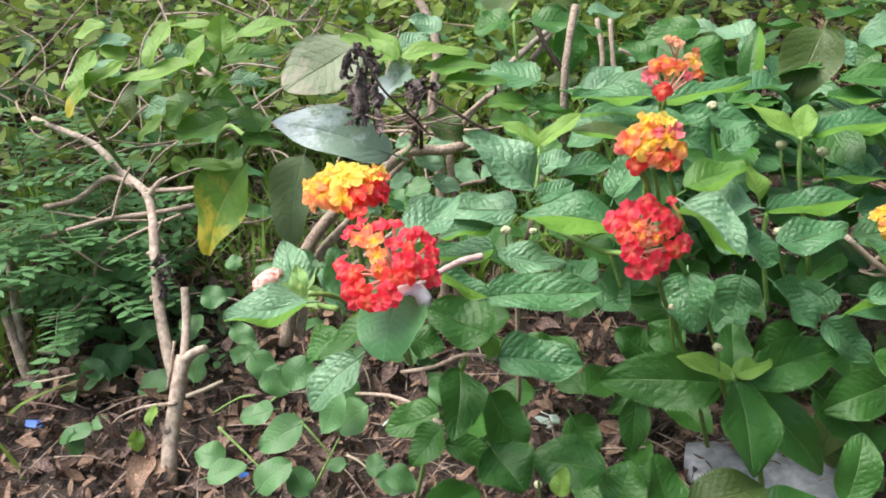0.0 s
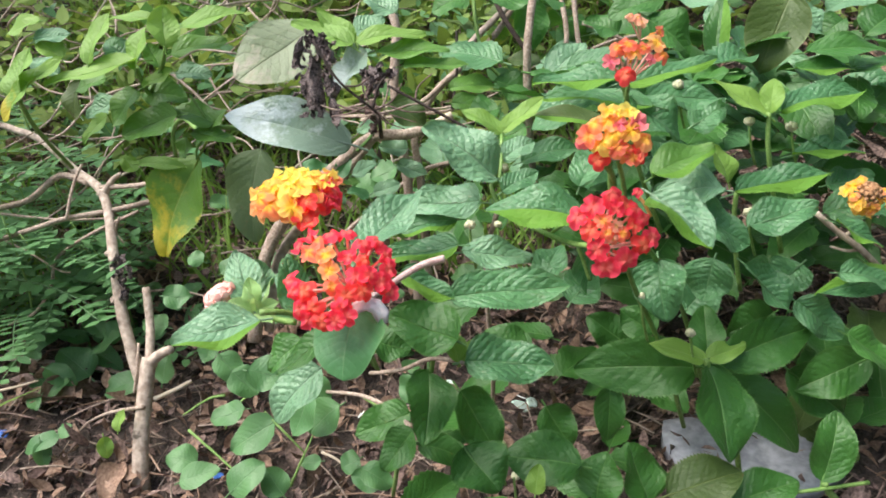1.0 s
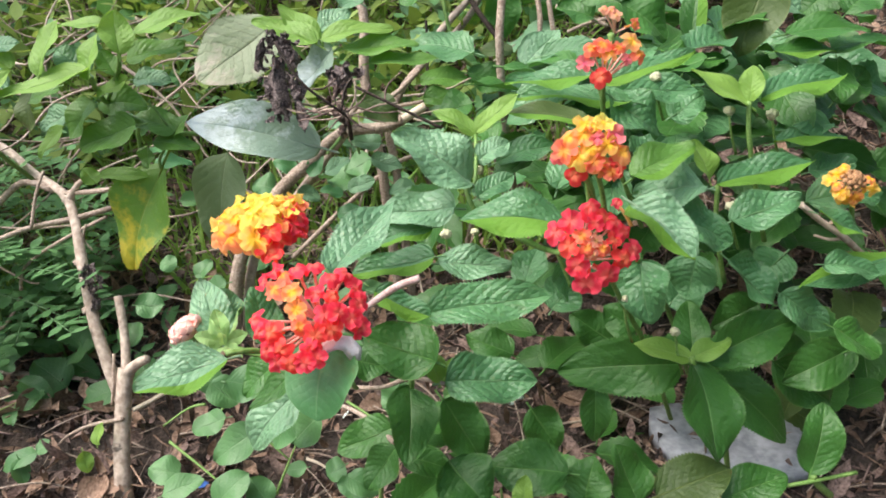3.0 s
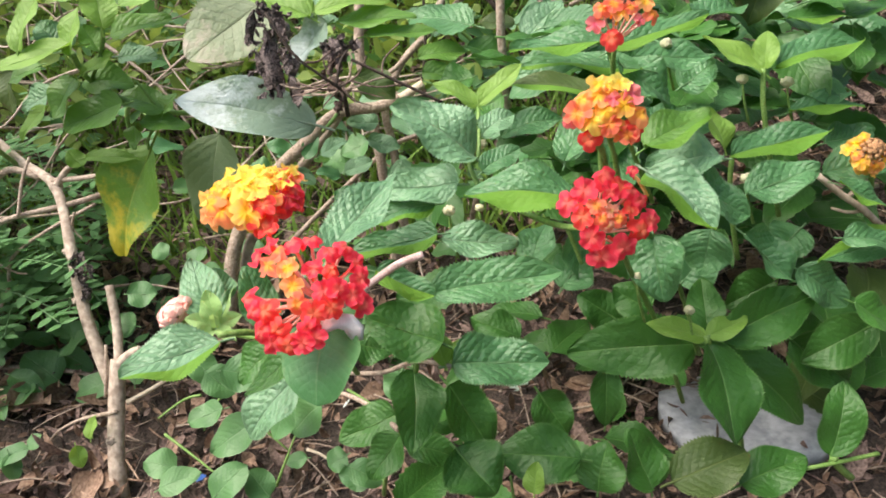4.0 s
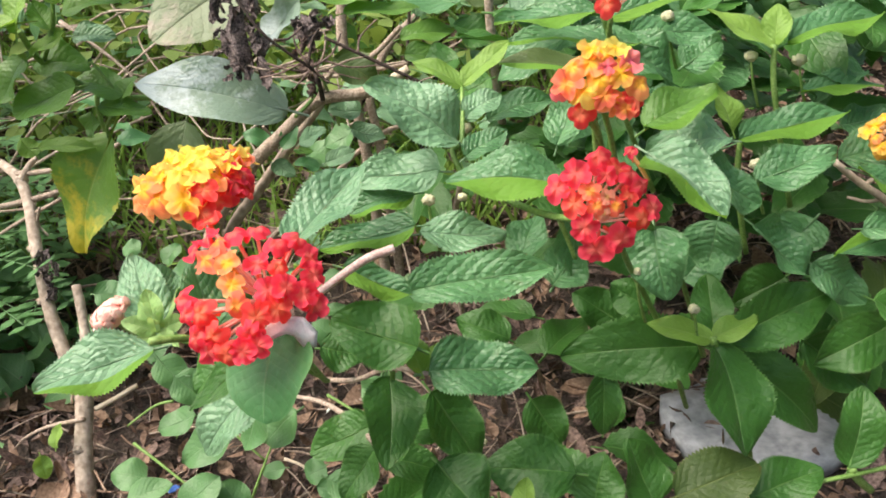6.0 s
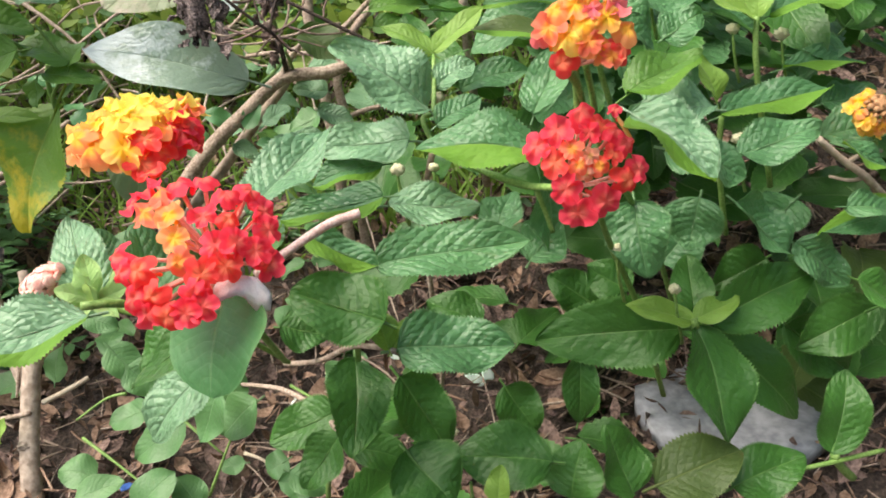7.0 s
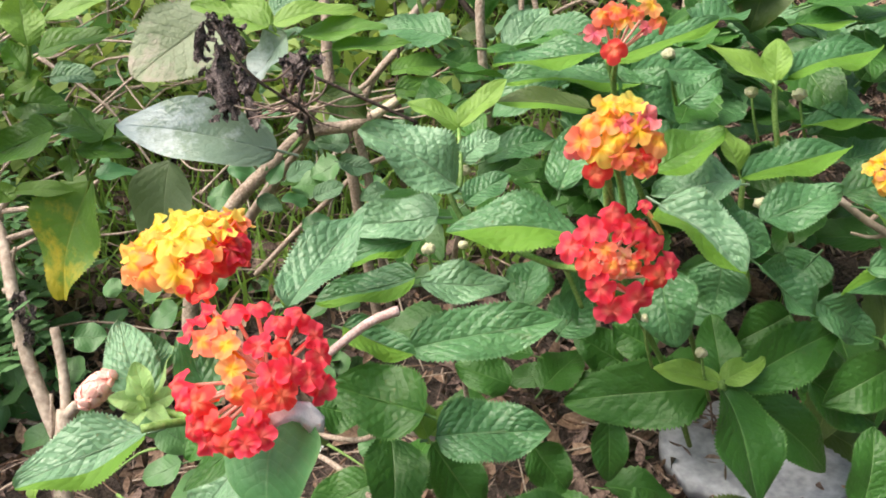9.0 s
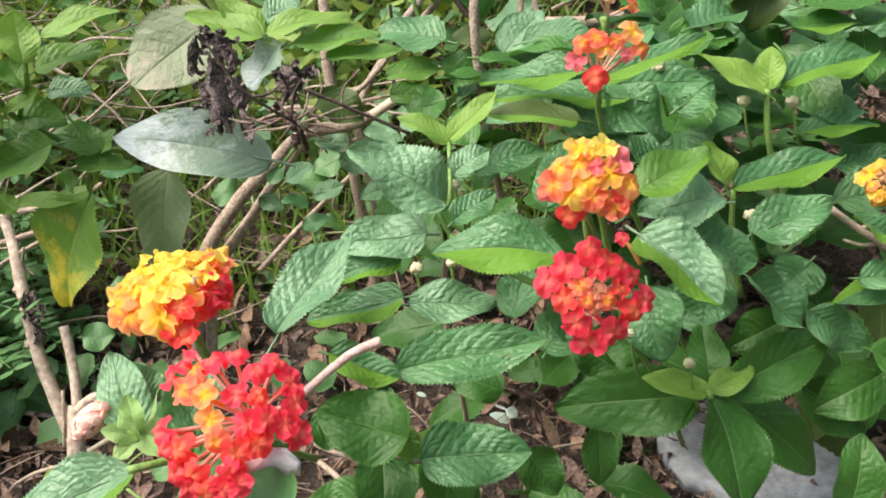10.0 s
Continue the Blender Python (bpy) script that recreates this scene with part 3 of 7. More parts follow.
def far_stick(rng):
    y = 0.95 + 1.5 * rng.random()
    x = rng.uniform(-0.75, 0.75) * (0.6 + y * 0.75)
    return Matrix.Translation((x, y, ground_height(x, y) - 0.02)) @ Euler((rng.gauss(0, 0.45), rng.gauss(0, 0.45), rng.uniform(0, 6.3))).to_matrix().to_4x4()


def upright(rng):
    n = rng.uniform(0.15, 0.5)
    v, f = tube_data([(0, 0, 0), (0.06 * n, 0.03, n * 0.5), (0.0, 0.02, n)], [rng.uniform(0.002, 0.005), 0.003, 0.0015], 5)
    return v, f, [(0, 0)] * len(v)


def scattered_parts(name, piece, count, at, place, shape, mats, label, category):
    """A thing whose countable pieces are parts of their own."""
    rng = random.Random(name)
    whole = thing(name, at, label, category)
    for k in range(count):
        m = place(rng)
        v, f, t = shape(rng)
        ob = part(piece, finish(piece, v, f, (mats[k % len(mats)],)), whole)
        ob.matrix_parent_inverse = Matrix.Translation(-whole.location)
        ob.matrix_basis = m
    return whole


scattered_parts("undergrowth_bush", "stem", 150, (0, 1.4, 0.3), far_stick, upright, (STICK, BARK, DARKTWIG), "bare bush of thin brown and grey stems in the undergrowth", "bush")


def tangle_spot(rng):
    x, y = rng.uniform(-0.55, -0.02), rng.uniform(0.60, 0.95)
    return Matrix.Translation((x, y, ground_height(x, y) + rng.uniform(0.02, 0.26) * min(1, (0.1 - x) / 0.3))) @ Euler((rng.gauss(0, 0.4), rng.gauss(0, 0.45), rng.uniform(0, 6.3))).to_matrix().to_4x4()


def long_twig(rng):
    n = rng.uniform(0.08, 0.24)
    a = rng.uniform(-0.2, 0.2)
    v, f = tube_data([(0, 0, 0), (n * 0.35, a * n, 0.04 * n), (n * 0.7, a * n * 0.4, -0.03 * n), (n, 0, 0.03 * n)], [rng.uniform(0.0009, 0.0018), 0.0010, 0.0008, 0.0005], 5)
    return v, f, [(0, 0)] * len(v)


scattered_parts("twig_tangle", "twig", 180, (-0.28, 0.75, 0.04), tangle_spot, long_twig, (STICK, STICK, BARK), "tangle of thin dry grey-brown twigs on the litter", "twigs")


def withered(plant, base, tip, width, seed, name="withered_leaf", mat=None):
    """A shrivelled scrap: a crumpled strip with a ragged edge."""
    base, tip = Vector(base), Vector(tip)
    d = tip - base
    side = (d.orthogonal().normalized() * math.cos(seed * 1.3) + d.cross(d.orthogonal()).normalized() * math.sin(seed * 1.3)).normalized()
    other = d.cross(side).normalized()
    verts, faces = [], []
    rows, n = 10, 6
    for i in range(rows + 1):
        u = i / rows
        half = width * 0.5 * (0.2 + math.sin(math.pi * (0.06 + 0.9 * u)) ** 0.6)
        for k in range(n + 1):
            v = 2 * k / n - 1
            key = Vector((v * 1.6, u * 3.0, seed * 2.7))
            crumple = noise.noise_vector(key) * width * 0.55 + noise.noise_vector(key * 3.1) * width * 0.30 + noise.noise_vector(key * 7.0) * width * 0.12
            a = v * 1.5
            verts.append(tuple(base + d * u + side * half * math.sin(a) + other * half * (1 - math.cos(a)) * 0.9 + crumple))
    for i in range(rows):
        for k in range(n):
            a = i * (n + 1) + k
            faces.append((a, a + 1, a + n + 2, a + n + 1))
    ob = part(name, finish(name, verts, faces, (mat or DEADLEAF,)), plant)
    ob.matrix_parent_inverse = Matrix.Translation(-plant.location)
    return ob


def loose_floret(plant, place, axis, colour):
    ob = part("floret", FLORETS[colour][0], plant)
    ob.matrix_parent_inverse = Matrix.Translation(-plant.location)
    ob.matrix_basis = Matrix.Translation(place) @ along(axis) @ Matrix.Diagonal((0.62, 0.62, 0.62, 1))
    return ob


# ---- front lantana shrub ----
front_shrub = thing("lantana_shrub", (0.154, 0.375, 0.045), "flowering lantana shrub with quilted green leaves and red and orange heads", "shrub")
stem(front_shrub, "stem", GREENSTEM, ((0.0833, 0.2877, 0.3230), (0.0857, 0.2928, 0.3116), (0.0896, 0.2979, 0.2945), (0.1072, 0.3193, 0.2490), (0.1379, 0.3483, 0.1882), (0.1674, 0.3777, 0.1142)), 0.0011, 0.0014)
stem(front_shrub, "stem", GREENSTEM, ((0.0868, 0.2892, 0.3210), (0.0923, 0.2974, 0.3082), (0.0995, 0.3055, 0.2851), (0.1205, 0.3319, 0.2565), (0.1540, 0.3692, 0.2027), (0.1825, 0.3941, 0.1353)), 0.0010, 0.0014)
stem(front_shrub, "stem", GREENSTEM, ((0.0871, 0.3000, 0.2769), (0.0771, 0.3160, 0.2719), (0.0681, 0.3268, 0.2720), (0.0597, 0.3379, 0.2733), (0.0475, 0.3534, 0.2777)), 0.0013, 0.0014)
stem(front_shrub, "stem", GREENSTEM, ((0.0681, 0.3268, 0.2720), (0.0736, 0.3282, 0.2752), (0.0814, 0.3329, 0.2754)), 0.0008, 0.0007)
stem(front_shrub, "stem", GREENSTEM, ((0.0796, 0.3153, 0.2704), (0.0829, 0.3162, 0.2617), (0.0862, 0.3167, 0.2523)), 0.0011, 0.0009)
stem(front_shrub, "stem", GREENSTEM, ((0.0475, 0.3534, 0.2777), (0.0446, 0.3612, 0.2853), (0.0496, 0.3661, 0.2876), (0.0534, 0.3896, 0.3035)), 0.0012, 0.0009)
stem(front_shrub, "stem", STICK, ((0.0474, 0.3528, 0.2764), (0.0430, 0.3726, 0.2315), (0.0502, 0.4014, 0.1380), (0.0521, 0.4447, 0.0707)), 0.0013, 0.0015)
stem(front_shrub, "stem", STICK, ((0.0236, 0.2692, 0.2413), (0.0105, 0.2809, 0.2368), (-0.0039, 0.2999, 0.2189), (-0.0210, 0.3335, 0.1954)), 0.0009, 0.0011)
stem(front_shrub, "stem", STICK, ((-0.0004, 0.3027, 0.1833), (-0.0107, 0.3249, 0.1779), (-0.0295, 0.3587, 0.1638), (-0.0565, 0.3989, 0.1391)), 0.0014, 0.0011)
stem(front_shrub, "stem", GREENSTEM, ((0.1535, 0.3306, 0.1962), (0.1568, 0.3308, 0.1879), (0.1841, 0.3503, 0.1354), (0.2005, 0.3621, 0.0839)), 0.0018, 0.0018)
stem(front_shrub, "stem", BARK, ((0.2186, 0.3663, 0.2600), (0.2337, 0.3655, 0.2475), (0.2452, 0.3636, 0.2391), (0.2681, 0.3642, 0.2179)), 0.0016, 0.0020)
stem(front_shrub, "stem", BARK, ((0.2351, 0.3648, 0.2460), (0.2427, 0.3680, 0.2483), (0.2560, 0.3714, 0.2481)), 0.0012, 0.0011)
stem(front_shrub, "stem", BARK, ((0.2452, 0.3636, 0.2391), (0.2398, 0.3668, 0.2369), (0.2349, 0.3743, 0.2364)), 0.0011, 0.0007)
stem(front_shrub, "stem", GREENSTEM, ((0.1980, 0.3940, 0.3083), (0.1983, 0.3905, 0.2922), (0.2044, 0.3909, 0.2689), (0.2170, 0.3914, 0.2259)), 0.0013, 0.0015)
stem(front_shrub, "stem", GREENSTEM, ((0.1767, 0.3733, 0.2711), (0.1792, 0.3744, 0.2474), (0.1896, 0.3779, 0.2094)), 0.0013, 0.0014)
stem(front_shrub, "stem", GREENSTEM, ((0.2111, 0.3001, 0.1369), (0.2160, 0.3005, 0.1289), (0.2260, 0.3030, 0.1174)), 0.0020, 0.0020)
stem(front_shrub, "stem", GREENSTEM, ((0.1962, 0.2987, 0.1323), (0.2139, 0.2987, 0.1341), (0.2364, 0.3017, 0.1334)), 0.0011, 0.0011)
stem(front_shrub, "stem", GREENSTEM, ((-0.0470, 0.2330, 0.2896), (-0.0370, 0.2394, 0.2847), (-0.0246, 0.2615, 0.2622), (-0.0142, 0.3006, 0.2194)), 0.0011, 0.0008)
stem(front_shrub, "stem", GREENSTEM, ((0.0103, 0.3027, 0.2155), (0.0109, 0.2857, 0.2347), (0.0085, 0.2794, 0.2473)), 0.0011, 0.0010)
stem(front_shrub, "stem", GREENSTEM, ((-0.0011, 0.3116, 0.1845), (-0.0059, 0.3190, 0.1659), (-0.0146, 0.3435, 0.1033)), 0.0013, 0.0013)
stem(front_shrub, "stem", GREENSTEM, ((0.1028, 0.3359, 0.3387), (0.1059, 0.3449, 0.3247), (0.1169, 0.3590, 0.2960), (0.1393, 0.3769, 0.2493)), 0.0010, 0.0013)
leaf(front_shrub, (0.0241, 0.2693, 0.2416), (0.0618, 0.2673, 0.2412), (-0.02, -0.51, 0.86), 0.0235, RUGOSE, fold=0.3, wave=0.12, teeth=26)
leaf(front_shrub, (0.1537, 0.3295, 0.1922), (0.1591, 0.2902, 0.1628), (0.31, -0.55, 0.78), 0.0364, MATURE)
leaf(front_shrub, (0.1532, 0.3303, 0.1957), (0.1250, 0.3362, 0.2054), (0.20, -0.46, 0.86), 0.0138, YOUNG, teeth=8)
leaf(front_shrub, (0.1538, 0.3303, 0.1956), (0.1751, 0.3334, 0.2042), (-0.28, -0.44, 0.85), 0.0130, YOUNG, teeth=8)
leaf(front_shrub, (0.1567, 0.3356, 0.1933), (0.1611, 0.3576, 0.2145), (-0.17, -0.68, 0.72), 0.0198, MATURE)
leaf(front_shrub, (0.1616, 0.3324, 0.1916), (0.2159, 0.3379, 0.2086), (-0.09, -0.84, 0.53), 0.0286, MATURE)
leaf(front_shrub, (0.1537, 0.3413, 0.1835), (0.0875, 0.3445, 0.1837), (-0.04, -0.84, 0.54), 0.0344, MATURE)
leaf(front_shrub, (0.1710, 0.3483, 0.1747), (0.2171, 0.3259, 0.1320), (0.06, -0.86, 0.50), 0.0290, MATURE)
leaf(front_shrub, (0.1243, 0.3355, 0.2526), (0.1220, 0.3129, 0.2316), (-0.45, -0.59, 0.67), 0.0279, RUGOSE, wave=0.12, teeth=26)
leaf(front_shrub, (0.1589, 0.3491, 0.2447), (0.1511, 0.3400, 0.2246), (-0.51, -0.70, 0.50), 0.0266, RUGOSE, wave=0.12, teeth=26)
leaf(front_shrub, (0.1747, 0.3472, 0.2418), (0.1983, 0.3352, 0.2189), (0.39, -0.60, 0.70), 0.0254, RUGOSE, fold=0.5, wave=0.12, teeth=26)
leaf(front_shrub, (0.2048, 0.3474, 0.2185), (0.2314, 0.3371, 0.1995), (0.04, -0.86, 0.51), 0.0216, RUGOSE, wave=0.12, teeth=26)
leaf(front_shrub, (0.1016, 0.2890, 0.3052), (0.1196, 0.2629, 0.2940), (-0.00, -0.41, 0.91), 0.0218, SKY_SHEEN, under=-3, fold=0.4, wave=0.12, teeth=26)
leaf(front_shrub, (0.1338, 0.3307, 0.2755), (0.1661, 0.3244, 0.2657), (0.13, -0.60, 0.79), 0.0268, RUGOSE, wave=0.12, teeth=26)
leaf(front_shrub, (0.1509, 0.3311, 0.2891), (0.1178, 0.3334, 0.2906), (0.01, -0.43, 0.90), 0.0252, SKY_SHEEN, wave=0.12, teeth=26)
leaf(front_shrub, (0.1738, 0.3489, 0.2621), (0.2114, 0.3524, 0.2733), (-0.21, -0.51, 0.83), 0.0229, RUGOSE, wave=0.12, teeth=26)
leaf(front_shrub, (0.1759, 0.3734, 0.2711), (0.2304, 0.3766, 0.2833), (-0.18, -0.43, 0.88), 0.0217, RUGOSE, under=-4, wave=0.12, teeth=26)
leaf(front_shrub, (0.1148, 0.3271, 0.2987), (0.1445, 0.3326, 0.3135), (-0.30, -0.52, 0.80), 0.0192, SUNLIT, under=-2, wave=0.12, teeth=26)
leaf(front_shrub, (0.2725, 0.3564, 0.2295), (0.2110, 0.3379, 0.2307), (0.05, -0.42, 0.90), 0.0193, RUGOSE, under=-3, wave=0.12, teeth=26)
leaf(front_shrub, (0.1589, 0.3447, 0.2873), (0.1533, 0.3536, 0.3055), (0.52, -0.70, 0.49), 0.0166, YOUNG)
leaf(front_shrub, (0.1981, 0.3933, 0.3069), (0.1705, 0.4042, 0.3272), (0.38, -0.51, 0.78), 0.0181, YOUNG)
leaf(front_shrub, (0.1990, 0.3950, 0.3070), (0.2016, 0.4036, 0.3255), (-0.53, -0.74, 0.41), 0.0140, YOUNG)
leaf(front_shrub, (0.2062, 0.3976, 0.3078), (0.2545, 0.4016, 0.3210), (-0.21, -0.43, 0.88), 0.0230, RUGOSE, under=-4, wave=0.12, teeth=26)
leaf(front_shrub, (0.2165, 0.3972, 0.2830), (0.2599, 0.3973, 0.2879), (-0.11, -0.35, 0.93), 0.0176, RUGOSE, under=-4, wave=0.12, teeth=26)
leaf(front_shrub, (0.2545, 0.4077, 0.2863), (0.2243, 0.4105, 0.2891), (0.04, -0.43, 0.90), 0.0188, RUGOSE, wave=0.12, teeth=26)
leaf(front_shrub, (0.1158, 0.3731, 0.3256), (0.1413, 0.3623, 0.3054), (0.29, -0.65, 0.70), 0.0263, RUGOSE, wave=0.12, teeth=26)
leaf(front_shrub, (0.1257, 0.3828, 0.3216), (0.1676, 0.3816, 0.3232), (-0.05, -0.51, 0.86), 0.0202, RUGOSE, wave=0.12, teeth=26)
leaf(front_shrub, (0.1080, 0.3545, 0.3345), (0.1521, 0.3593, 0.3492), (-0.22, -0.51, 0.83), 0.0140, RUGOSE, under=-4, wave=0.12, teeth=26)
leaf(front_shrub, (0.1086, 0.3646, 0.3348), (0.0653, 0.3685, 0.3386), (0.04, -0.43, 0.90), 0.0175, RUGOSE, under=4, wave=0.12, teeth=26)
leaf(front_shrub, (0.1270, 0.3701, 0.3207), (0.0728, 0.3770, 0.3301), (0.10, -0.44, 0.89), 0.0160, RUGOSE, under=3, wave=0.12, teeth=26)
leaf(front_shrub, (0.1123, 0.3923, 0.3058), (0.0698, 0.3985, 0.3147), (0.10, -0.52, 0.85), 0.0145, OLIVE, under=3)
leaf(front_shrub, (0.0535, 0.3899, 0.3042), (0.0331, 0.3973, 0.3180), (0.31, -0.57, 0.76), 0.0122, YOUNG)
leaf(front_shrub, (0.0535, 0.3899, 0.3042), (0.0763, 0.3978, 0.3230), (-0.42, -0.55, 0.72), 0.0129, YOUNG)
leaf(front_shrub, (0.0474, 0.3572, 0.2903), (0.0140, 0.3603, 0.3205), (0.45, -0.70, 0.56), 0.0292, SKY_SHEEN, wave=0.12, teeth=26)
leaf(front_shrub, (0.0522, 0.3768, 0.2940), (0.0693, 0.3803, 0.3032), (-0.29, -0.60, 0.75), 0.0153, SKY_SHEEN, wave=0.12, teeth=26)
leaf(front_shrub, (0.0634, 0.3867, 0.2891), (0.0974, 0.3891, 0.2976), (-0.18, -0.51, 0.84), 0.0174, RUGOSE, wave=0.12, teeth=26)
leaf(front_shrub, (0.0873, 0.3201, 0.2816), (0.0377, 0.3264, 0.2900), (0.08, -0.52, 0.85), 0.0253, RUGOSE, under=4, wave=0.12, teeth=26)
leaf(front_shrub, (0.0486, 0.3490, 0.2863), (0.0667, 0.3529, 0.2963), (-0.29, -0.60, 0.75), 0.0138, RUGOSE, wave=0.12, teeth=26)
leaf(front_shrub, (0.0384, 0.3545, 0.2795), (0.0006, 0.3571, 0.2811), (0.00, -0.51, 0.86), 0.0236, SKY_SHEEN, wave=0.12, teeth=26)
leaf(front_shrub, (-0.0184, 0.2994, 0.2778), (0.0090, 0.3343, 0.2984), (-0.11, -0.45, 0.88), 0.0230, SKY_SHEEN, fold=0.35, wave=0.12, teeth=26)
leaf(front_shrub, (0.0268, 0.3515, 0.2718), (-0.0022, 0.3513, 0.2687), (-0.10, -0.51, 0.86), 0.0162, RUGOSE, under=2, wave=0.12, teeth=26)
leaf(front_shrub, (0.0267, 0.3282, 0.2645), (0.0619, 0.3263, 0.2639), (-0.01, -0.51, 0.86), 0.0186, SKY_SHEEN, wave=0.12, teeth=26)
leaf(front_shrub, (0.0256, 0.3271, 0.2687), (-0.0138, 0.3276, 0.2657), (-0.08, -0.43, 0.90), 0.0170, RUGOSE, under=3, wave=0.12, teeth=26)
leaf(front_shrub, (0.0198, 0.3002, 0.2550), (0.0755, 0.3008, 0.2619), (-0.10, -0.58, 0.81), 0.0222, RUGOSE, fold=0.3, wave=0.12, teeth=26)
leaf(front_shrub, (0.0210, 0.2681, 0.2531), (-0.0064, 0.2751, 0.2648), (0.18, -0.61, 0.77), 0.0253, MATURE)
leaf(front_shrub, (0.0218, 0.2694, 0.2418), (0.0173, 0.2759, 0.2548), (0.44, -0.74, 0.50), 0.0106, YOUNG)
leaf(front_shrub, (0.0219, 0.2712, 0.2399), (0.0300, 0.2752, 0.2492), (-0.43, -0.64, 0.64), 0.0096, YOUNG)
leaf(front_shrub, (-0.0013, 0.2920, 0.2730), (0.0219, 0.2864, 0.2636), (0.24, -0.47, 0.85), 0.0146, RUGOSE, under=-4, wave=0.12, teeth=26)
leaf(front_shrub, (-0.0152, 0.2339, 0.2893), (-0.0218, 0.2178, 0.2715), (-0.57, -0.50, 0.65), 0.0326, ROUND, teeth=8, blunt=0.95, pucker=0.05, fold=0.05, wave=0.025)
leaf(front_shrub, (-0.0236, 0.2540, 0.2692), (-0.0504, 0.2487, 0.2553), (-0.37, -0.37, 0.85), 0.0124, MATURE)
leaf(front_shrub, (-0.0383, 0.2865, 0.2319), (-0.0624, 0.2779, 0.2111), (-0.43, -0.56, 0.71), 0.0237, SKY_SHEEN)
leaf(front_shrub, (-0.0487, 0.2394, 0.2834), (-0.0771, 0.2275, 0.2837), (0.10, -0.36, 0.93), 0.0192, SKY_SHEEN, under=2, wave=0.10, teeth=26, pucker=0.22)
leaf(front_shrub, (-0.0567, 0.2636, 0.2742), (-0.0662, 0.2866, 0.2900), (0.25, -0.85, 0.5), 0.0158, SKY_SHEEN, fold=0.2, wave=0.10, teeth=22, curl=0.1, droop=0.05, pucker=0.6)
leaf(front_shrub, (-0.0563, 0.2658, 0.2741), (-0.0534, 0.2860, 0.2788), (-0.5, -0.7, 0.45), 0.0102, SHOOT, fold=0.35, wave=0.10, teeth=16, curl=0.1, droop=0.05)
leaf(front_shrub, (-0.0567, 0.2636, 0.2742), (-0.0654, 0.2623, 0.2795), (0.1, -0.6, 0.8), 0.0069, SHOOT, fold=0.35, wave=0.10, teeth=16, curl=0.1)
leaf(front_shrub, (-0.0573, 0.2630, 0.2731), (-0.0615, 0.2545, 0.2736), (-0.2, -0.6, 0.75), 0.0063, SHOOT, fold=0.35, wave=0.10, teeth=16, curl=0.1)
leaf(front_shrub, (-0.0555, 0.2635, 0.2741), (-0.0474, 0.2662, 0.2759), (-0.2, -0.6, 0.8), 0.0064, SHOOT, fold=0.35, wave=0.10, teeth=16, curl=0.1)
leaf(front_shrub, (-0.0561, 0.2624, 0.2764), (-0.0584, 0.2692, 0.2850), (0.2, -0.85, 0.35), 0.0076, SHOOT, fold=0.35, wave=0.10, teeth=16, curl=0.1, droop=-0.05)
leaf(front_shrub, (-0.0560, 0.2629, 0.2730), (-0.0490, 0.2542, 0.2743), (0.1, -0.6, 0.8), 0.0052, SHOOT, fold=0.35, wave=0.10, teeth=16, curl=0.1)
leaf(front_shrub, (-0.0560, 0.2605, 0.2769), (-0.0594, 0.2642, 0.2839), (-0.3, -0.8, 0.4), 0.0052, SHOOT, fold=0.35, wave=0.10, teeth=16, curl=0.1, droop=-0.05)
leaf(front_shrub, (-0.0553, 0.2598, 0.2758), (-0.0541, 0.2570, 0.2836), (0, -0.8, 0.5), 0.0039, SHOOT, fold=0.35, wave=0.10, teeth=16, curl=0.1, droop=-0.1)
stem(front_shrub, "stem", GREENSTEM, ((-0.0406, 0.2568, 0.2715), (-0.0486, 0.2614, 0.2707), (-0.0562, 0.2642, 0.2732), (-0.0565, 0.2635, 0.2762)), 0.0013, 0.0010)
stem(front_shrub, "stem", GREENSTEM, ((-0.0562, 0.2642, 0.2732), (-0.0600, 0.2690, 0.2705), (-0.0679, 0.2726, 0.2708)), 0.0009, 0.0008)
leaf(front_shrub, (-0.0391, 0.2601, 0.2720), (-0.0430, 0.2702, 0.2931), (0.46, -0.77, 0.44), 0.0150, RUGOSE, wave=0.12, teeth=26)
leaf(front_shrub, (-0.0544, 0.2760, 0.2760), (-0.0585, 0.2814, 0.2872), (0.44, -0.74, 0.51), 0.0112, SKY_SHEEN, wave=0.12, teeth=26)
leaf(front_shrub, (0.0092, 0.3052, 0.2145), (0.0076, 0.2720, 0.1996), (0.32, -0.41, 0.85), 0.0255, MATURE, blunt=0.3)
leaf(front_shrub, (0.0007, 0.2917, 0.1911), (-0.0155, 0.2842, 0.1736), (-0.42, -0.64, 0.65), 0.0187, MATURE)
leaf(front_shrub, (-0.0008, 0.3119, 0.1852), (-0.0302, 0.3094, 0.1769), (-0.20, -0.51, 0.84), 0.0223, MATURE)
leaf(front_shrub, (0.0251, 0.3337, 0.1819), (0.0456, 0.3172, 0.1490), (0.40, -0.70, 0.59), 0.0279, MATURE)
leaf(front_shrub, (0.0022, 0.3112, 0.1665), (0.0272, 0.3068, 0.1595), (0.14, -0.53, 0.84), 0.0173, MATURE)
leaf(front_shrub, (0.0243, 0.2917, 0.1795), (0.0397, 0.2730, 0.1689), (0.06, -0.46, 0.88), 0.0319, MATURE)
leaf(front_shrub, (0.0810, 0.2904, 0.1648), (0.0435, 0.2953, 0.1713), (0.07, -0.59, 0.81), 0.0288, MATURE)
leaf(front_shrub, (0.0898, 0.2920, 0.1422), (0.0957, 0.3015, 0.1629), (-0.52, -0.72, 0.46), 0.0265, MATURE)
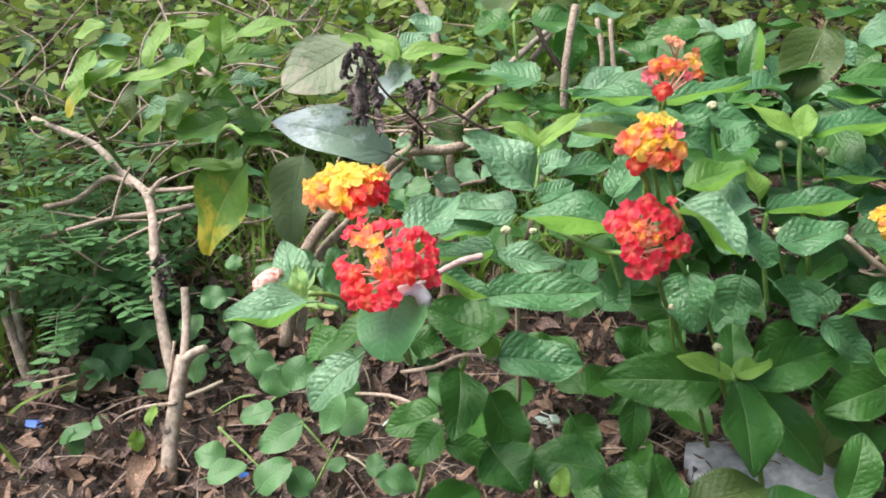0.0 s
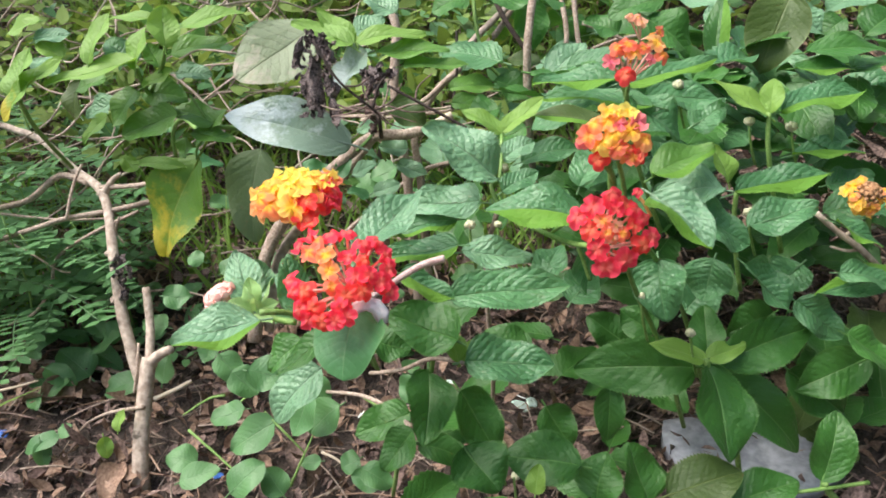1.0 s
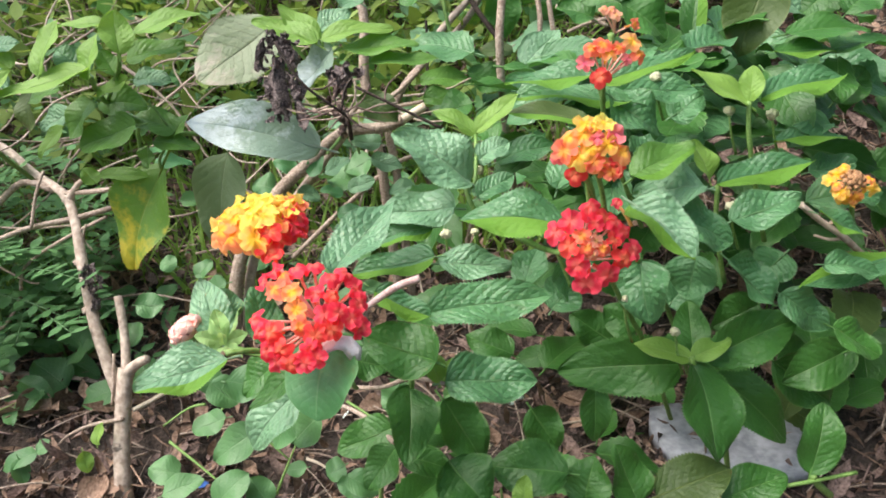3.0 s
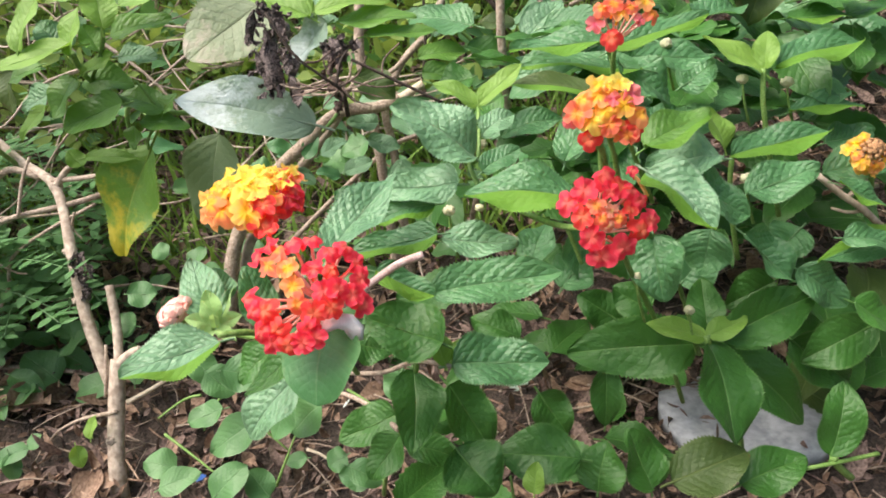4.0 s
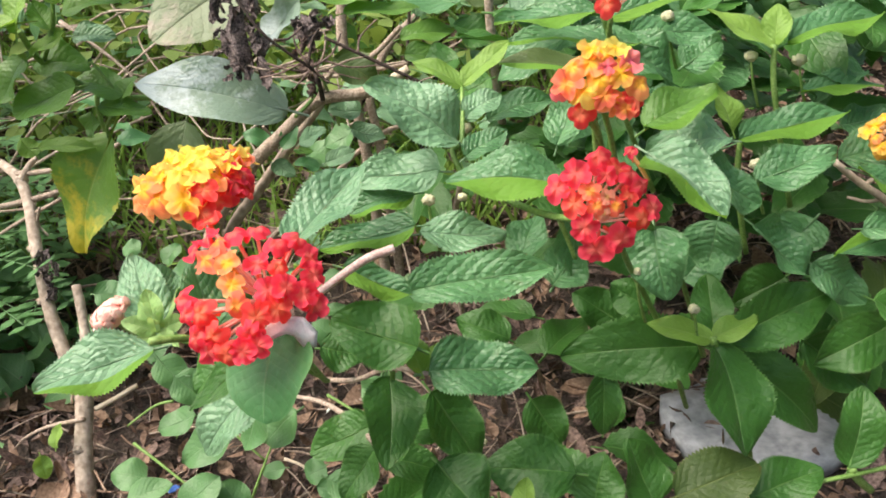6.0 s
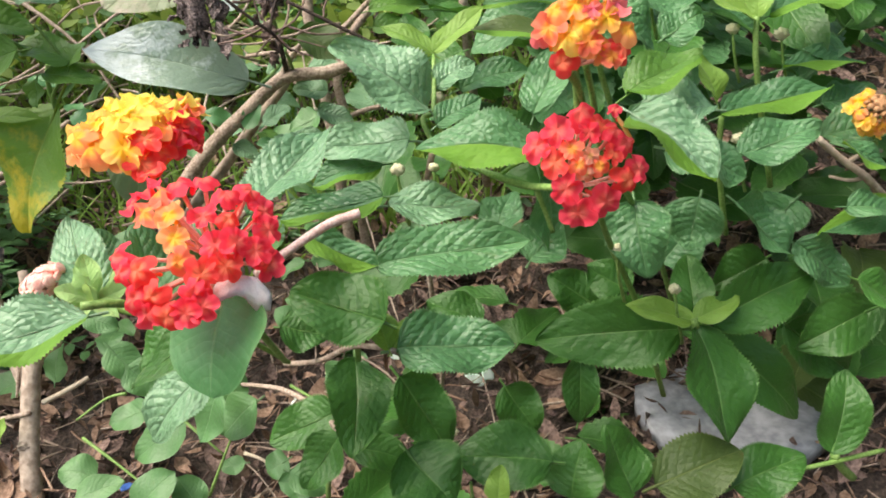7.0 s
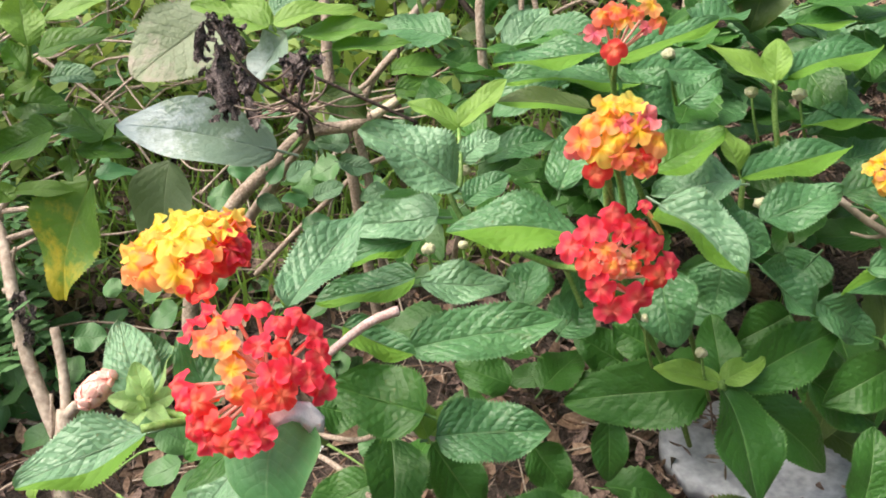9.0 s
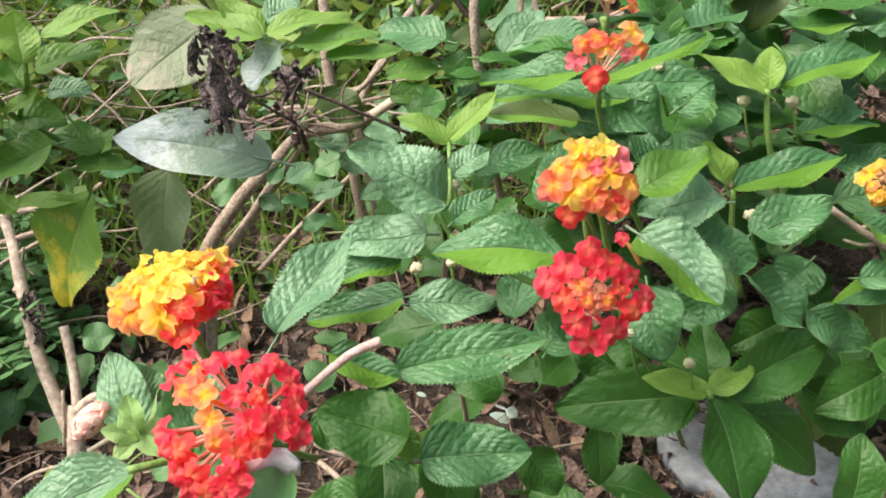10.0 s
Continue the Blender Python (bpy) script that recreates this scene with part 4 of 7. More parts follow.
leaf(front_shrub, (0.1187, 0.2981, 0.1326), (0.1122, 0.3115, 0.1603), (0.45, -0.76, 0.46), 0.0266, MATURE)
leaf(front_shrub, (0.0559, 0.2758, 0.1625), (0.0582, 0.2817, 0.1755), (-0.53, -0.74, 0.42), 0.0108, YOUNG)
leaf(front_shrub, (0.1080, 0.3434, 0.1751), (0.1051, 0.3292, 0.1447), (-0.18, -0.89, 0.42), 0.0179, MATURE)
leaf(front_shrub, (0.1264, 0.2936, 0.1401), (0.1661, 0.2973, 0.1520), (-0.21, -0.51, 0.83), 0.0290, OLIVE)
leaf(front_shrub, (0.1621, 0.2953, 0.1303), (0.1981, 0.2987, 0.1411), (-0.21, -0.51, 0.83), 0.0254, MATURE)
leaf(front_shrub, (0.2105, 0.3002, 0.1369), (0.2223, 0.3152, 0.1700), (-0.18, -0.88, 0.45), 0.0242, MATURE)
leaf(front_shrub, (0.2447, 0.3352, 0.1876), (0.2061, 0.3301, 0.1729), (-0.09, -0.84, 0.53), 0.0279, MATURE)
leaf(front_shrub, (0.2193, 0.3507, 0.2617), (0.2466, 0.3446, 0.2514), (0.22, -0.46, 0.86), 0.0149, RUGOSE, under=-3, wave=0.12, teeth=26)
leaf(front_shrub, (0.2226, 0.3427, 0.2365), (0.2535, 0.3392, 0.2325), (0.07, -0.44, 0.90), 0.0167, RUGOSE, wave=0.12, teeth=26)
leaf(front_shrub, (0.2229, 0.3261, 0.2096), (0.2482, 0.3182, 0.1955), (0.27, -0.56, 0.79), 0.0209, MATURE)
leaf(front_shrub, (0.2290, 0.3765, 0.2562), (0.2722, 0.3762, 0.2600), (-0.08, -0.43, 0.90), 0.0241, RUGOSE, wave=0.12, teeth=26)
leaf(front_shrub, (0.0775, 0.3168, 0.2408), (0.0905, 0.3227, 0.2547), (-0.42, -0.64, 0.65), 0.0214, RUGOSE, wave=0.12, teeth=26)
leaf(front_shrub, (0.0849, 0.3299, 0.2692), (0.0894, 0.3165, 0.2415), (0.46, -0.78, 0.43), 0.0245, RUGOSE, wave=0.12, teeth=26)
leaf(front_shrub, (0.0713, 0.3536, 0.2327), (0.0826, 0.3730, 0.2487), (-0.33, -0.50, 0.80), 0.0203, RUGOSE, wave=0.12, teeth=26)
leaf(front_shrub, (0.0862, 0.3480, 0.2876), (0.0975, 0.3589, 0.3117), (-0.50, -0.69, 0.53), 0.0188, RUGOSE, teeth=8)
leaf(front_shrub, (0.0744, 0.3507, 0.1560), (0.0886, 0.3396, 0.1339), (0.08, -0.88, 0.48), 0.0237, MATURE)
leaf(front_shrub, (0.2086, 0.3469, 0.1752), (0.2411, 0.3339, 0.1512), (0.05, -0.86, 0.51), 0.0284, MATURE)
leaf(front_shrub, (0.2047, 0.3659, 0.2004), (0.1785, 0.3623, 0.1900), (-0.10, -0.85, 0.53), 0.0256, MATURE)
leaf(front_shrub, (0.2225, 0.3770, 0.2255), (0.2056, 0.3714, 0.2118), (-0.37, -0.62, 0.70), 0.0256, RUGOSE, wave=0.12, teeth=26)
leaf(front_shrub, (0.1361, 0.3858, 0.2852), (0.1534, 0.3898, 0.2953), (-0.30, -0.60, 0.74), 0.0208, RUGOSE, wave=0.12, teeth=26)
leaf(front_shrub, (0.1614, 0.4069, 0.2991), (0.1809, 0.4109, 0.3096), (-0.29, -0.60, 0.75), 0.0216, RUGOSE, wave=0.12, teeth=26)
leaf(front_shrub, (0.2381, 0.3950, 0.2650), (0.2664, 0.3958, 0.2695), (-0.12, -0.58, 0.81), 0.0202, RUGOSE, wave=0.12, teeth=26)
leaf(front_shrub, (0.2160, 0.3649, 0.1696), (0.1911, 0.3736, 0.1855), (0.04, -0.86, 0.51), 0.0265, MATURE)
leaf(front_shrub, (0.1251, 0.3734, 0.1797), (0.1034, 0.3819, 0.1955), (0.05, -0.86, 0.51), 0.0231, MATURE)
leaf(front_shrub, (0.1374, 0.3648, 0.1920), (0.1192, 0.3716, 0.2043), (0.04, -0.86, 0.51), 0.0224, MATURE)
leaf(front_shrub, (0.1590, 0.3797, 0.1959), (0.1799, 0.3868, 0.2127), (-0.37, -0.62, 0.70), 0.0302, RUGOSE, wave=0.12, teeth=26)
leaf(front_shrub, (0.0658, 0.3585, 0.1877), (0.0418, 0.3655, 0.2000), (0.22, -0.62, 0.76), 0.0216, MATURE)
leaf(front_shrub, (-0.0158, 0.3062, 0.2311), (0.0019, 0.3039, 0.2280), (0.08, -0.52, 0.85), 0.0189, MATURE)
leaf(front_shrub, (-0.0479, 0.3004, 0.2379), (-0.0639, 0.2951, 0.2251), (-0.41, -0.55, 0.73), 0.0183, MATURE)
leaf(front_shrub, (-0.0459, 0.2965, 0.2521), (-0.0542, 0.3052, 0.2700), (0.49, -0.67, 0.55), 0.0148, SKY_SHEEN, wave=0.12, teeth=26)
flower_head(front_shrub, (-0.0367, 0.2717, 0.3215), (-0.07, 0.07, 1.00), 0.0126, ((0, 1, ('yellow',), 1, 0, 360), (24, 5, ('yellow', 'yellow', 'amber'), 1, 0, 360), (46, 9, ('yellow', 'amber', 'yellow', 'yellow'), 1, 0, 360), (68, 12, ('coral', 'amber', 'amber', 'yellow', 'amber', 'amber', 'amber', 'orange', 'amber', 'amber', 'orange', 'scarlet'), 1, 0, 360), (90, 13, ('coral', 'orange', 'orange', 'orange', 'orange', 'orange', 'orange', 'orange', 'orange', 'amber', 'scarlet', 'red', 'red'), 1, 0, 360), (106, 4, ('scarlet', 'red'), 1.0, 290, 355), (118, 1, ('scarlet',), 1.25, 272, 280), (104, 3, ('orange', 'coral'), 0.95, 190, 262)), seed=3, label="yellow and orange lantana flower head", core="", flat=0.5, stalk=((-0.0291, 0.2899, 0.2475), (-0.0332, 0.2730, 0.2899),), size=1.20)
placed_head = flower_head(front_shrub, (-0.0186, 0.2405, 0.2943), (0.01, -0.48, 0.88), 0.0052, (), label="red lantana flower head with orange centre", core="", stalk=((-0.0143, 0.2937, 0.2250), (-0.0176, 0.2521, 0.2755),))
floret_at(placed_head, (-0.0303, 0.2520, 0.3125), (-0.26, 0.18, 0.95), "scarlet", 0.95, 4.1)
floret_at(placed_head, (-0.0290, 0.2437, 0.3117), (-0.48, 0.02, 0.87), "red", 1.01, 5.0)
floret_at(placed_head, (-0.0218, 0.2407, 0.3136), (-0.25, -0.04, 0.97), "red", 0.97, 3.4)
floret_at(placed_head, (-0.0165, 0.2421, 0.3133), (-0.00, 0.01, 1.00), "red", 0.90, 0.4)
floret_at(placed_head, (-0.0111, 0.2371, 0.3114), (0.23, -0.35, 0.91), "red", 0.91, 2.8)
floret_at(placed_head, (-0.0066, 0.2408, 0.3102), (0.63, -0.15, 0.76), "red", 1.02, 5.8)
floret_at(placed_head, (-0.0328, 0.2420, 0.3092), (-0.73, -0.16, 0.66), "red", 0.90, 0.8)
floret_at(placed_head, (-0.0039, 0.2364, 0.3066), (0.68, -0.29, 0.67), "red", 1.01, 4.4)
floret_at(placed_head, (-0.0028, 0.2322, 0.3041), (0.58, -0.62, 0.53), "red", 0.91, 0.3)
floret_at(placed_head, (-0.0158, 0.2317, 0.3090), (0.15, -0.49, 0.86), "red", 0.85, 4.4)
floret_at(placed_head, (-0.0106, 0.2317, 0.3080), (0.42, -0.48, 0.77), "scarlet", 0.74, 1.3)
floret_at(placed_head, (-0.0289, 0.2363, 0.3092), (-0.44, -0.38, 0.81), "coral", 1.06, 4.8)
floret_at(placed_head, (-0.0229, 0.2328, 0.3096), (-0.31, -0.38, 0.87), "orange", 0.98, 2.9)
floret_at(placed_head, (-0.0215, 0.2275, 0.3064), (-0.26, -0.72, 0.65), "orange", 0.94, 0.5)
floret_at(placed_head, (-0.0260, 0.2397, 0.3121), (-0.37, -0.08, 0.93), "coral", 0.92, 1.6)
floret_at(placed_head, (-0.0357, 0.2315, 0.3017), (-0.73, -0.39, 0.56), "red", 1.12, 0.1)
floret_at(placed_head, (-0.0338, 0.2268, 0.3001), (-0.52, -0.71, 0.47), "red", 0.91, 0.4)
floret_at(placed_head, (-0.0297, 0.2249, 0.3011), (-0.32, -0.75, 0.57), "scarlet", 1.03, 1.0)
floret_at(placed_head, (-0.0208, 0.2236, 0.3030), (-0.12, -0.89, 0.43), "coral", 0.89, 4.6)
floret_at(placed_head, (-0.0132, 0.2259, 0.3048), (0.07, -0.76, 0.64), "red", 0.95, 3.6)
floret_at(placed_head, (-0.0091, 0.2265, 0.3046), (0.54, -0.63, 0.56), "red", 0.95, 5.7)
floret_at(placed_head, (-0.0115, 0.2231, 0.3011), (0.39, -0.77, 0.50), "scarlet", 0.95, 3.9)
floret_at(placed_head, (-0.0164, 0.2216, 0.3004), (0.02, -0.91, 0.42), "scarlet", 1.01, 6.0)
floret_at(placed_head, (-0.0055, 0.2276, 0.3016), (0.43, -0.67, 0.61), "red", 0.96, 0.2)
floret_at(placed_head, (-0.0034, 0.2280, 0.2981), (0.44, -0.78, 0.45), "red", 1.04, 5.3)
floret_at(placed_head, (-0.0315, 0.2234, 0.2953), (-0.29, -0.85, 0.45), "red", 1.08, 2.8)
floret_at(placed_head, (-0.0269, 0.2209, 0.2971), (-0.44, -0.87, 0.20), "scarlet", 0.92, 0.1)
floret_at(placed_head, (-0.0179, 0.2190, 0.2973), (0.08, -0.98, 0.17), "red", 0.94, 1.3)
floret_at(placed_head, (-0.0289, 0.2213, 0.2925), (-0.47, -0.87, 0.14), "red", 0.91, 5.9)
floret_at(placed_head, (-0.0244, 0.2187, 0.2930), (-0.10, -0.96, 0.28), "scarlet", 1.02, 3.7)
floret_at(placed_head, (-0.0200, 0.2177, 0.2940), (-0.22, -0.94, 0.25), "red", 0.96, 4.1)
floret_at(placed_head, (-0.0165, 0.2179, 0.2949), (-0.05, -0.91, 0.41), "red", 0.95, 4.1)
placed_head = flower_head(front_shrub, (0.0822, 0.2832, 0.2850), (0.01, -0.48, 0.88), 0.0064, (), label="open red lantana flower head", core="", stalk=((0.0906, 0.3045, 0.2750),))
floret_at(placed_head, (0.0812, 0.2737, 0.3107), (-0.24, -0.55, 0.80), "red", 1.24, 4.3)
floret_at(placed_head, (0.0737, 0.2708, 0.3073), (-0.39, -0.68, 0.62), "red", 1.25, 3.5)
floret_at(placed_head, (0.0680, 0.2710, 0.3030), (-0.46, -0.61, 0.65), "red", 1.18, 6.0)
floret_at(placed_head, (0.0721, 0.2663, 0.2997), (-0.49, -0.72, 0.49), "scarlet", 1.14, 5.9)
floret_at(placed_head, (0.0745, 0.2629, 0.2935), (-0.35, -0.90, 0.27), "red", 1.19, 2.7)
floret_at(placed_head, (0.0776, 0.2615, 0.2867), (-0.36, -0.93, -0.04), "red", 1.39, 3.5)
floret_at(placed_head, (0.0850, 0.2614, 0.2892), (0.20, -0.98, 0.08), "red", 1.36, 5.7)
floret_at(placed_head, (0.0923, 0.2673, 0.3033), (0.43, -0.76, 0.49), "red", 1.13, 2.8)
floret_at(placed_head, (0.0857, 0.2701, 0.3075), (0.09, -0.67, 0.74), "scarlet", 1.15, 1.5)
floret_at(placed_head, (0.0894, 0.2687, 0.3066), (0.21, -0.58, 0.79), "red", 1.09, 0.1)
floret_at(placed_head, (0.0919, 0.2635, 0.2940), (0.21, -0.92, 0.33), "scarlet", 1.21, 4.0)
floret_at(placed_head, (0.0956, 0.2656, 0.2958), (0.35, -0.79, 0.50), "red", 1.10, 0.0)
floret_at(placed_head, (0.0818, 0.2678, 0.3071), (0.12, -0.64, 0.76), "red", 0.92, 2.3)
floret_at(placed_head, (0.0765, 0.2658, 0.3036), (-0.18, -0.78, 0.60), "coral", 0.86, 4.2)
floret_at(placed_head, (0.0813, 0.2646, 0.3017), (0.12, -0.88, 0.45), "blush", 0.70, 4.2)
floret_at(placed_head, (0.0839, 0.2636, 0.2989), (-0.11, -0.87, 0.48), "coral", 0.83, 1.3)
floret_at(placed_head, (0.0799, 0.2632, 0.2972), (-0.18, -0.94, 0.30), "blush", 0.71, 5.2)
floret_at(placed_head, (0.0879, 0.2652, 0.3010), (0.30, -0.73, 0.62), "scarlet", 0.83, 5.6)
floret_at(placed_head, (0.0781, 0.2636, 0.2998), (-0.14, -0.77, 0.62), "coral", 0.82, 3.7)
placed_head = flower_head(front_shrub, (0.0800, 0.2823, 0.3229), (0.01, -0.49, 0.87), 0.0060, (), label="yellow, orange and pink lantana flower head", core="", stalk=((0.0930, 0.3010, 0.2876), (0.0868, 0.2922, 0.3106),))
floret_at(placed_head, (0.0771, 0.2694, 0.3440), (-0.01, -0.50, 0.87), "amber", 1.04, 0.2)
floret_at(placed_head, (0.0835, 0.2690, 0.3438), (0.17, -0.48, 0.86), "yellow", 1.06, 1.1)
floret_at(placed_head, (0.0713, 0.2672, 0.3403), (-0.43, -0.62, 0.66), "orange", 1.02, 2.2)
floret_at(placed_head, (0.0761, 0.2666, 0.3412), (-0.19, -0.66, 0.73), "orange", 1.09, 2.7)
floret_at(placed_head, (0.0803, 0.2652, 0.3402), (0.08, -0.71, 0.70), "pink", 0.76, 4.8)
floret_at(placed_head, (0.0871, 0.2672, 0.3403), (0.28, -0.54, 0.79), "pink", 1.13, 4.7)
floret_at(placed_head, (0.0837, 0.2640, 0.3380), (0.14, -0.76, 0.63), "amber", 1.09, 5.1)
floret_at(placed_head, (0.0776, 0.2634, 0.3370), (-0.15, -0.76, 0.63), "amber", 1.12, 5.2)
floret_at(placed_head, (0.0692, 0.2658, 0.3360), (-0.28, -0.64, 0.72), "coral", 1.20, 3.8)
floret_at(placed_head, (0.0737, 0.2634, 0.3344), (-0.34, -0.70, 0.63), "yellow", 1.20, 5.2)
floret_at(placed_head, (0.0893, 0.2642, 0.3347), (0.17, -0.71, 0.69), "orange", 1.06, 1.6)
floret_at(placed_head, (0.0875, 0.2630, 0.3303), (0.22, -0.84, 0.50), "scarlet", 1.08, 3.4)
floret_at(placed_head, (0.0814, 0.2623, 0.3315), (0.21, -0.92, 0.32), "orange", 1.18, 4.9)
floret_at(placed_head, (0.0727, 0.2634, 0.3283), (-0.41, -0.86, 0.30), "scarlet", 1.09, 1.6)
floret_at(placed_head, (0.0786, 0.2617, 0.3332), (-0.09, -0.87, 0.49), "coral", 0.96, 5.4)
floret_at(placed_head, (0.0845, 0.2616, 0.3292), (0.25, -0.88, 0.41), "coral", 0.98, 3.8)
floret_at(placed_head, (0.0797, 0.2680, 0.3431), (0.04, -0.63, 0.78), "amber", 0.84, 2.8)
floret_at(placed_head, (0.0672, 0.2672, 0.3342), (-0.54, -0.65, 0.53), "pink", 0.80, 2.5)
placed_head = flower_head(front_shrub, (0.1028, 0.3416, 0.3403), (0.00, -0.52, 0.86), 0.0057, (), label="half-fallen orange lantana flower head", core="", stalk=((0.1071, 0.3489, 0.3276),))
floret_at(placed_head, (0.0987, 0.3257, 0.3579), (-0.05, -0.61, 0.79), "coral", 1.02, 1.8)
floret_at(placed_head, (0.0944, 0.3264, 0.3567), (-0.22, -0.74, 0.64), "coral", 0.99, 1.0)
floret_at(placed_head, (0.0916, 0.3260, 0.3508), (-0.25, -0.81, 0.54), "pink", 0.95, 3.8)
floret_at(placed_head, (0.1011, 0.3247, 0.3548), (0.02, -0.68, 0.73), "orange", 1.00, 0.3)
floret_at(placed_head, (0.0972, 0.3222, 0.3461), (-0.32, -0.81, 0.49), "scarlet", 1.21, 1.6)
floret_at(placed_head, (0.1114, 0.3281, 0.3577), (0.22, -0.69, 0.69), "orange", 1.14, 0.9)
floret_at(placed_head, (0.1142, 0.3266, 0.3529), (0.32, -0.76, 0.56), "coral", 1.05, 4.9)
floret_at(placed_head, (0.1083, 0.3237, 0.3517), (0.29, -0.75, 0.59), "pink", 0.65, 5.4)
floret_at(placed_head, (0.1051, 0.3249, 0.3565), (0.05, -0.80, 0.60), "coral", 0.78, 1.8)
placed_head = flower_head(front_shrub, (0.1220, 0.3915, 0.3496), (0.00, -0.52, 0.86), 0.0041, (), label="fading pale pink lantana flower head", core="", stalk=((0.1262, 0.3951, 0.3290),))
floret_at(placed_head, (0.1184, 0.3808, 0.3614), (-0.17, -0.72, 0.67), "blush", 0.86, 0.1)
floret_at(placed_head, (0.1152, 0.3824, 0.3623), (-0.17, -0.65, 0.74), "blush", 0.68, 0.1)
floret_at(placed_head, (0.1199, 0.3789, 0.3597), (-0.19, -0.78, 0.60), "blush", 0.73, 3.9)
floret_at(placed_head, (0.1292, 0.3791, 0.3547), (0.51, -0.80, 0.30), "coral", 0.82, 0.8)
flower_head(front_shrub, (0.2411, 0.3604, 0.2729), (-0.12, -0.70, 0.71), 0.0076, ((82, 9, ('amber', 'amber', 'orange'), 1.05, 100, 380), (100, 4, ('amber',), 1.05, 150, 300)), seed=4, label="amber lantana flower head with brown centre", core="brown", size=1.010, stalk=((0.2518, 0.3689, 0.2447),))
bud_head = stem(front_shrub, "flower_head", GREENSTEM, ((-0.0619, 0.2668, 0.2710), (-0.0671, 0.2696, 0.2717), (-0.0709, 0.2687, 0.2783)), 0.0014, 0.0012, label="closed pink lantana flower bud cluster")
bud_axis, bud_side = Vector((0.791, 0.375, 0.484)), Vector((0.1, -0.8, 0.4))
bud_side = (bud_side - bud_axis * bud_side.dot(bud_axis)).normalized()
for k in range(44):
    u, a = 2 * (k + 0.5) / 44 - 1, 2.4 * k
    outward = bud_side * math.cos(a) + bud_axis.cross(bud_side) * math.sin(a)
    foot = Vector((-0.0709, 0.2687, 0.2783)) + bud_axis * 0.0030 * u
    bud_tip(bud_head, foot + (outward * 0.0040 * math.sqrt(1 - 0.9 * u * u) + bud_axis * 0.0036 * u) * (0.8 + 0.4 * (k * 0.618 % 1)), foot, k)
knob((0.0319, 0.3368, 0.2746), 0.0027, BUD, "bud_head", front_shrub, 0.9, 0.2, 0, "cream unopened bud head")
stem(front_shrub, "bud_stalk", GREENSTEM, ((0.0318, 0.3361, 0.2733), (0.0326, 0.3369, 0.2626), (0.0350, 0.3421, 0.2490)), 0.0006, 0.0008)
knob((0.0457, 0.3394, 0.2731), 0.0021, BUD, "bud_head", front_shrub, 0.9, 0.2, 1, "cream unopened bud head")
stem(front_shrub, "bud_stalk", GREENSTEM, ((0.0456, 0.3387, 0.2716), (0.0465, 0.3389, 0.2611), (0.0494, 0.3439, 0.2474)), 0.0006, 0.0008)
knob((0.0533, 0.3784, 0.2887), 0.0026, BUD, "bud_head", front_shrub, 0.9, 0.2, 2, "cream unopened bud head")
stem(front_shrub, "bud_stalk", GREENSTEM, ((0.0532, 0.3777, 0.2872), (0.0542, 0.3777, 0.2764), (0.0573, 0.3828, 0.2627)), 0.0006, 0.0008)
knob((0.1895, 0.3976, 0.3029), 0.0031, BUD, "bud_head", front_shrub, 0.9, 0.2, 3, "cream unopened bud head")
stem(front_shrub, "bud_stalk", GREENSTEM, ((0.1894, 0.3968, 0.3012), (0.1917, 0.3963, 0.2904), (0.1978, 0.4002, 0.2772)), 0.0005, 0.0008)
knob((0.2154, 0.4011, 0.2980), 0.0034, BUD, "bud_head", front_shrub, 0.9, 0.2, 4, "cream unopened bud head")
stem(front_shrub, "bud_stalk", GREENSTEM, ((0.2153, 0.4003, 0.2964), (0.2178, 0.3996, 0.2854), (0.2244, 0.4032, 0.2721)), 0.0005, 0.0008)
knob((0.1778, 0.3588, 0.2656), 0.0029, BUD, "bud_head", front_shrub, 0.9, 0.2, 5, "cream unopened bud head")
stem(front_shrub, "bud_stalk", GREENSTEM, ((0.1777, 0.3581, 0.2640), (0.1802, 0.3578, 0.2530), (0.1869, 0.3626, 0.2387)), 0.0006, 0.0008)
knob((0.1445, 0.3330, 0.2106), 0.0026, BUD, "bud_head", front_shrub, 0.9, 0.2, 6, "cream unopened bud head")
stem(front_shrub, "bud_stalk", GREENSTEM, ((0.1444, 0.3322, 0.2091), (0.1464, 0.3315, 0.1976), (0.1521, 0.3356, 0.1815)), 0.0006, 0.0008)
knob((0.0493, 0.3548, 0.1284), 0.0027, BUD, "bud_head", front_shrub, 0.9, 0.2, 7, "cream unopened bud head")
stem(front_shrub, "bud_stalk", GREENSTEM, ((0.0416, 0.2971, 0.1752), (0.0424, 0.2966, 0.1635), (0.0452, 0.3001, 0.1468)), 0.0006, 0.0008)
knob((0.0571, 0.3460, 0.1106), 0.0027, BUD, "bud_head", front_shrub, 0.9, 0.2, 8, "cream unopened bud head")
stem(front_shrub, "bud_stalk", GREENSTEM, ((0.0481, 0.2898, 0.1604), (0.0491, 0.2892, 0.1484), (0.0520, 0.2926, 0.1313)), 0.0006, 0.0008)
knob((0.1137, 0.3237, 0.2384), 0.0024, BUD, "bud_head", front_shrub, 0.9, 0.2, 9, "cream unopened bud head")
stem(front_shrub, "bud_stalk", GREENSTEM, ((0.1136, 0.3230, 0.2369), (0.1154, 0.3229, 0.2260), (0.1203, 0.3272, 0.2112)), 0.0006, 0.0008)
knob((0.1448, 0.3881, 0.3265), 0.0029, BUD, "bud_head", front_shrub, 0.9, 0.2, 10, "cream unopened bud head")
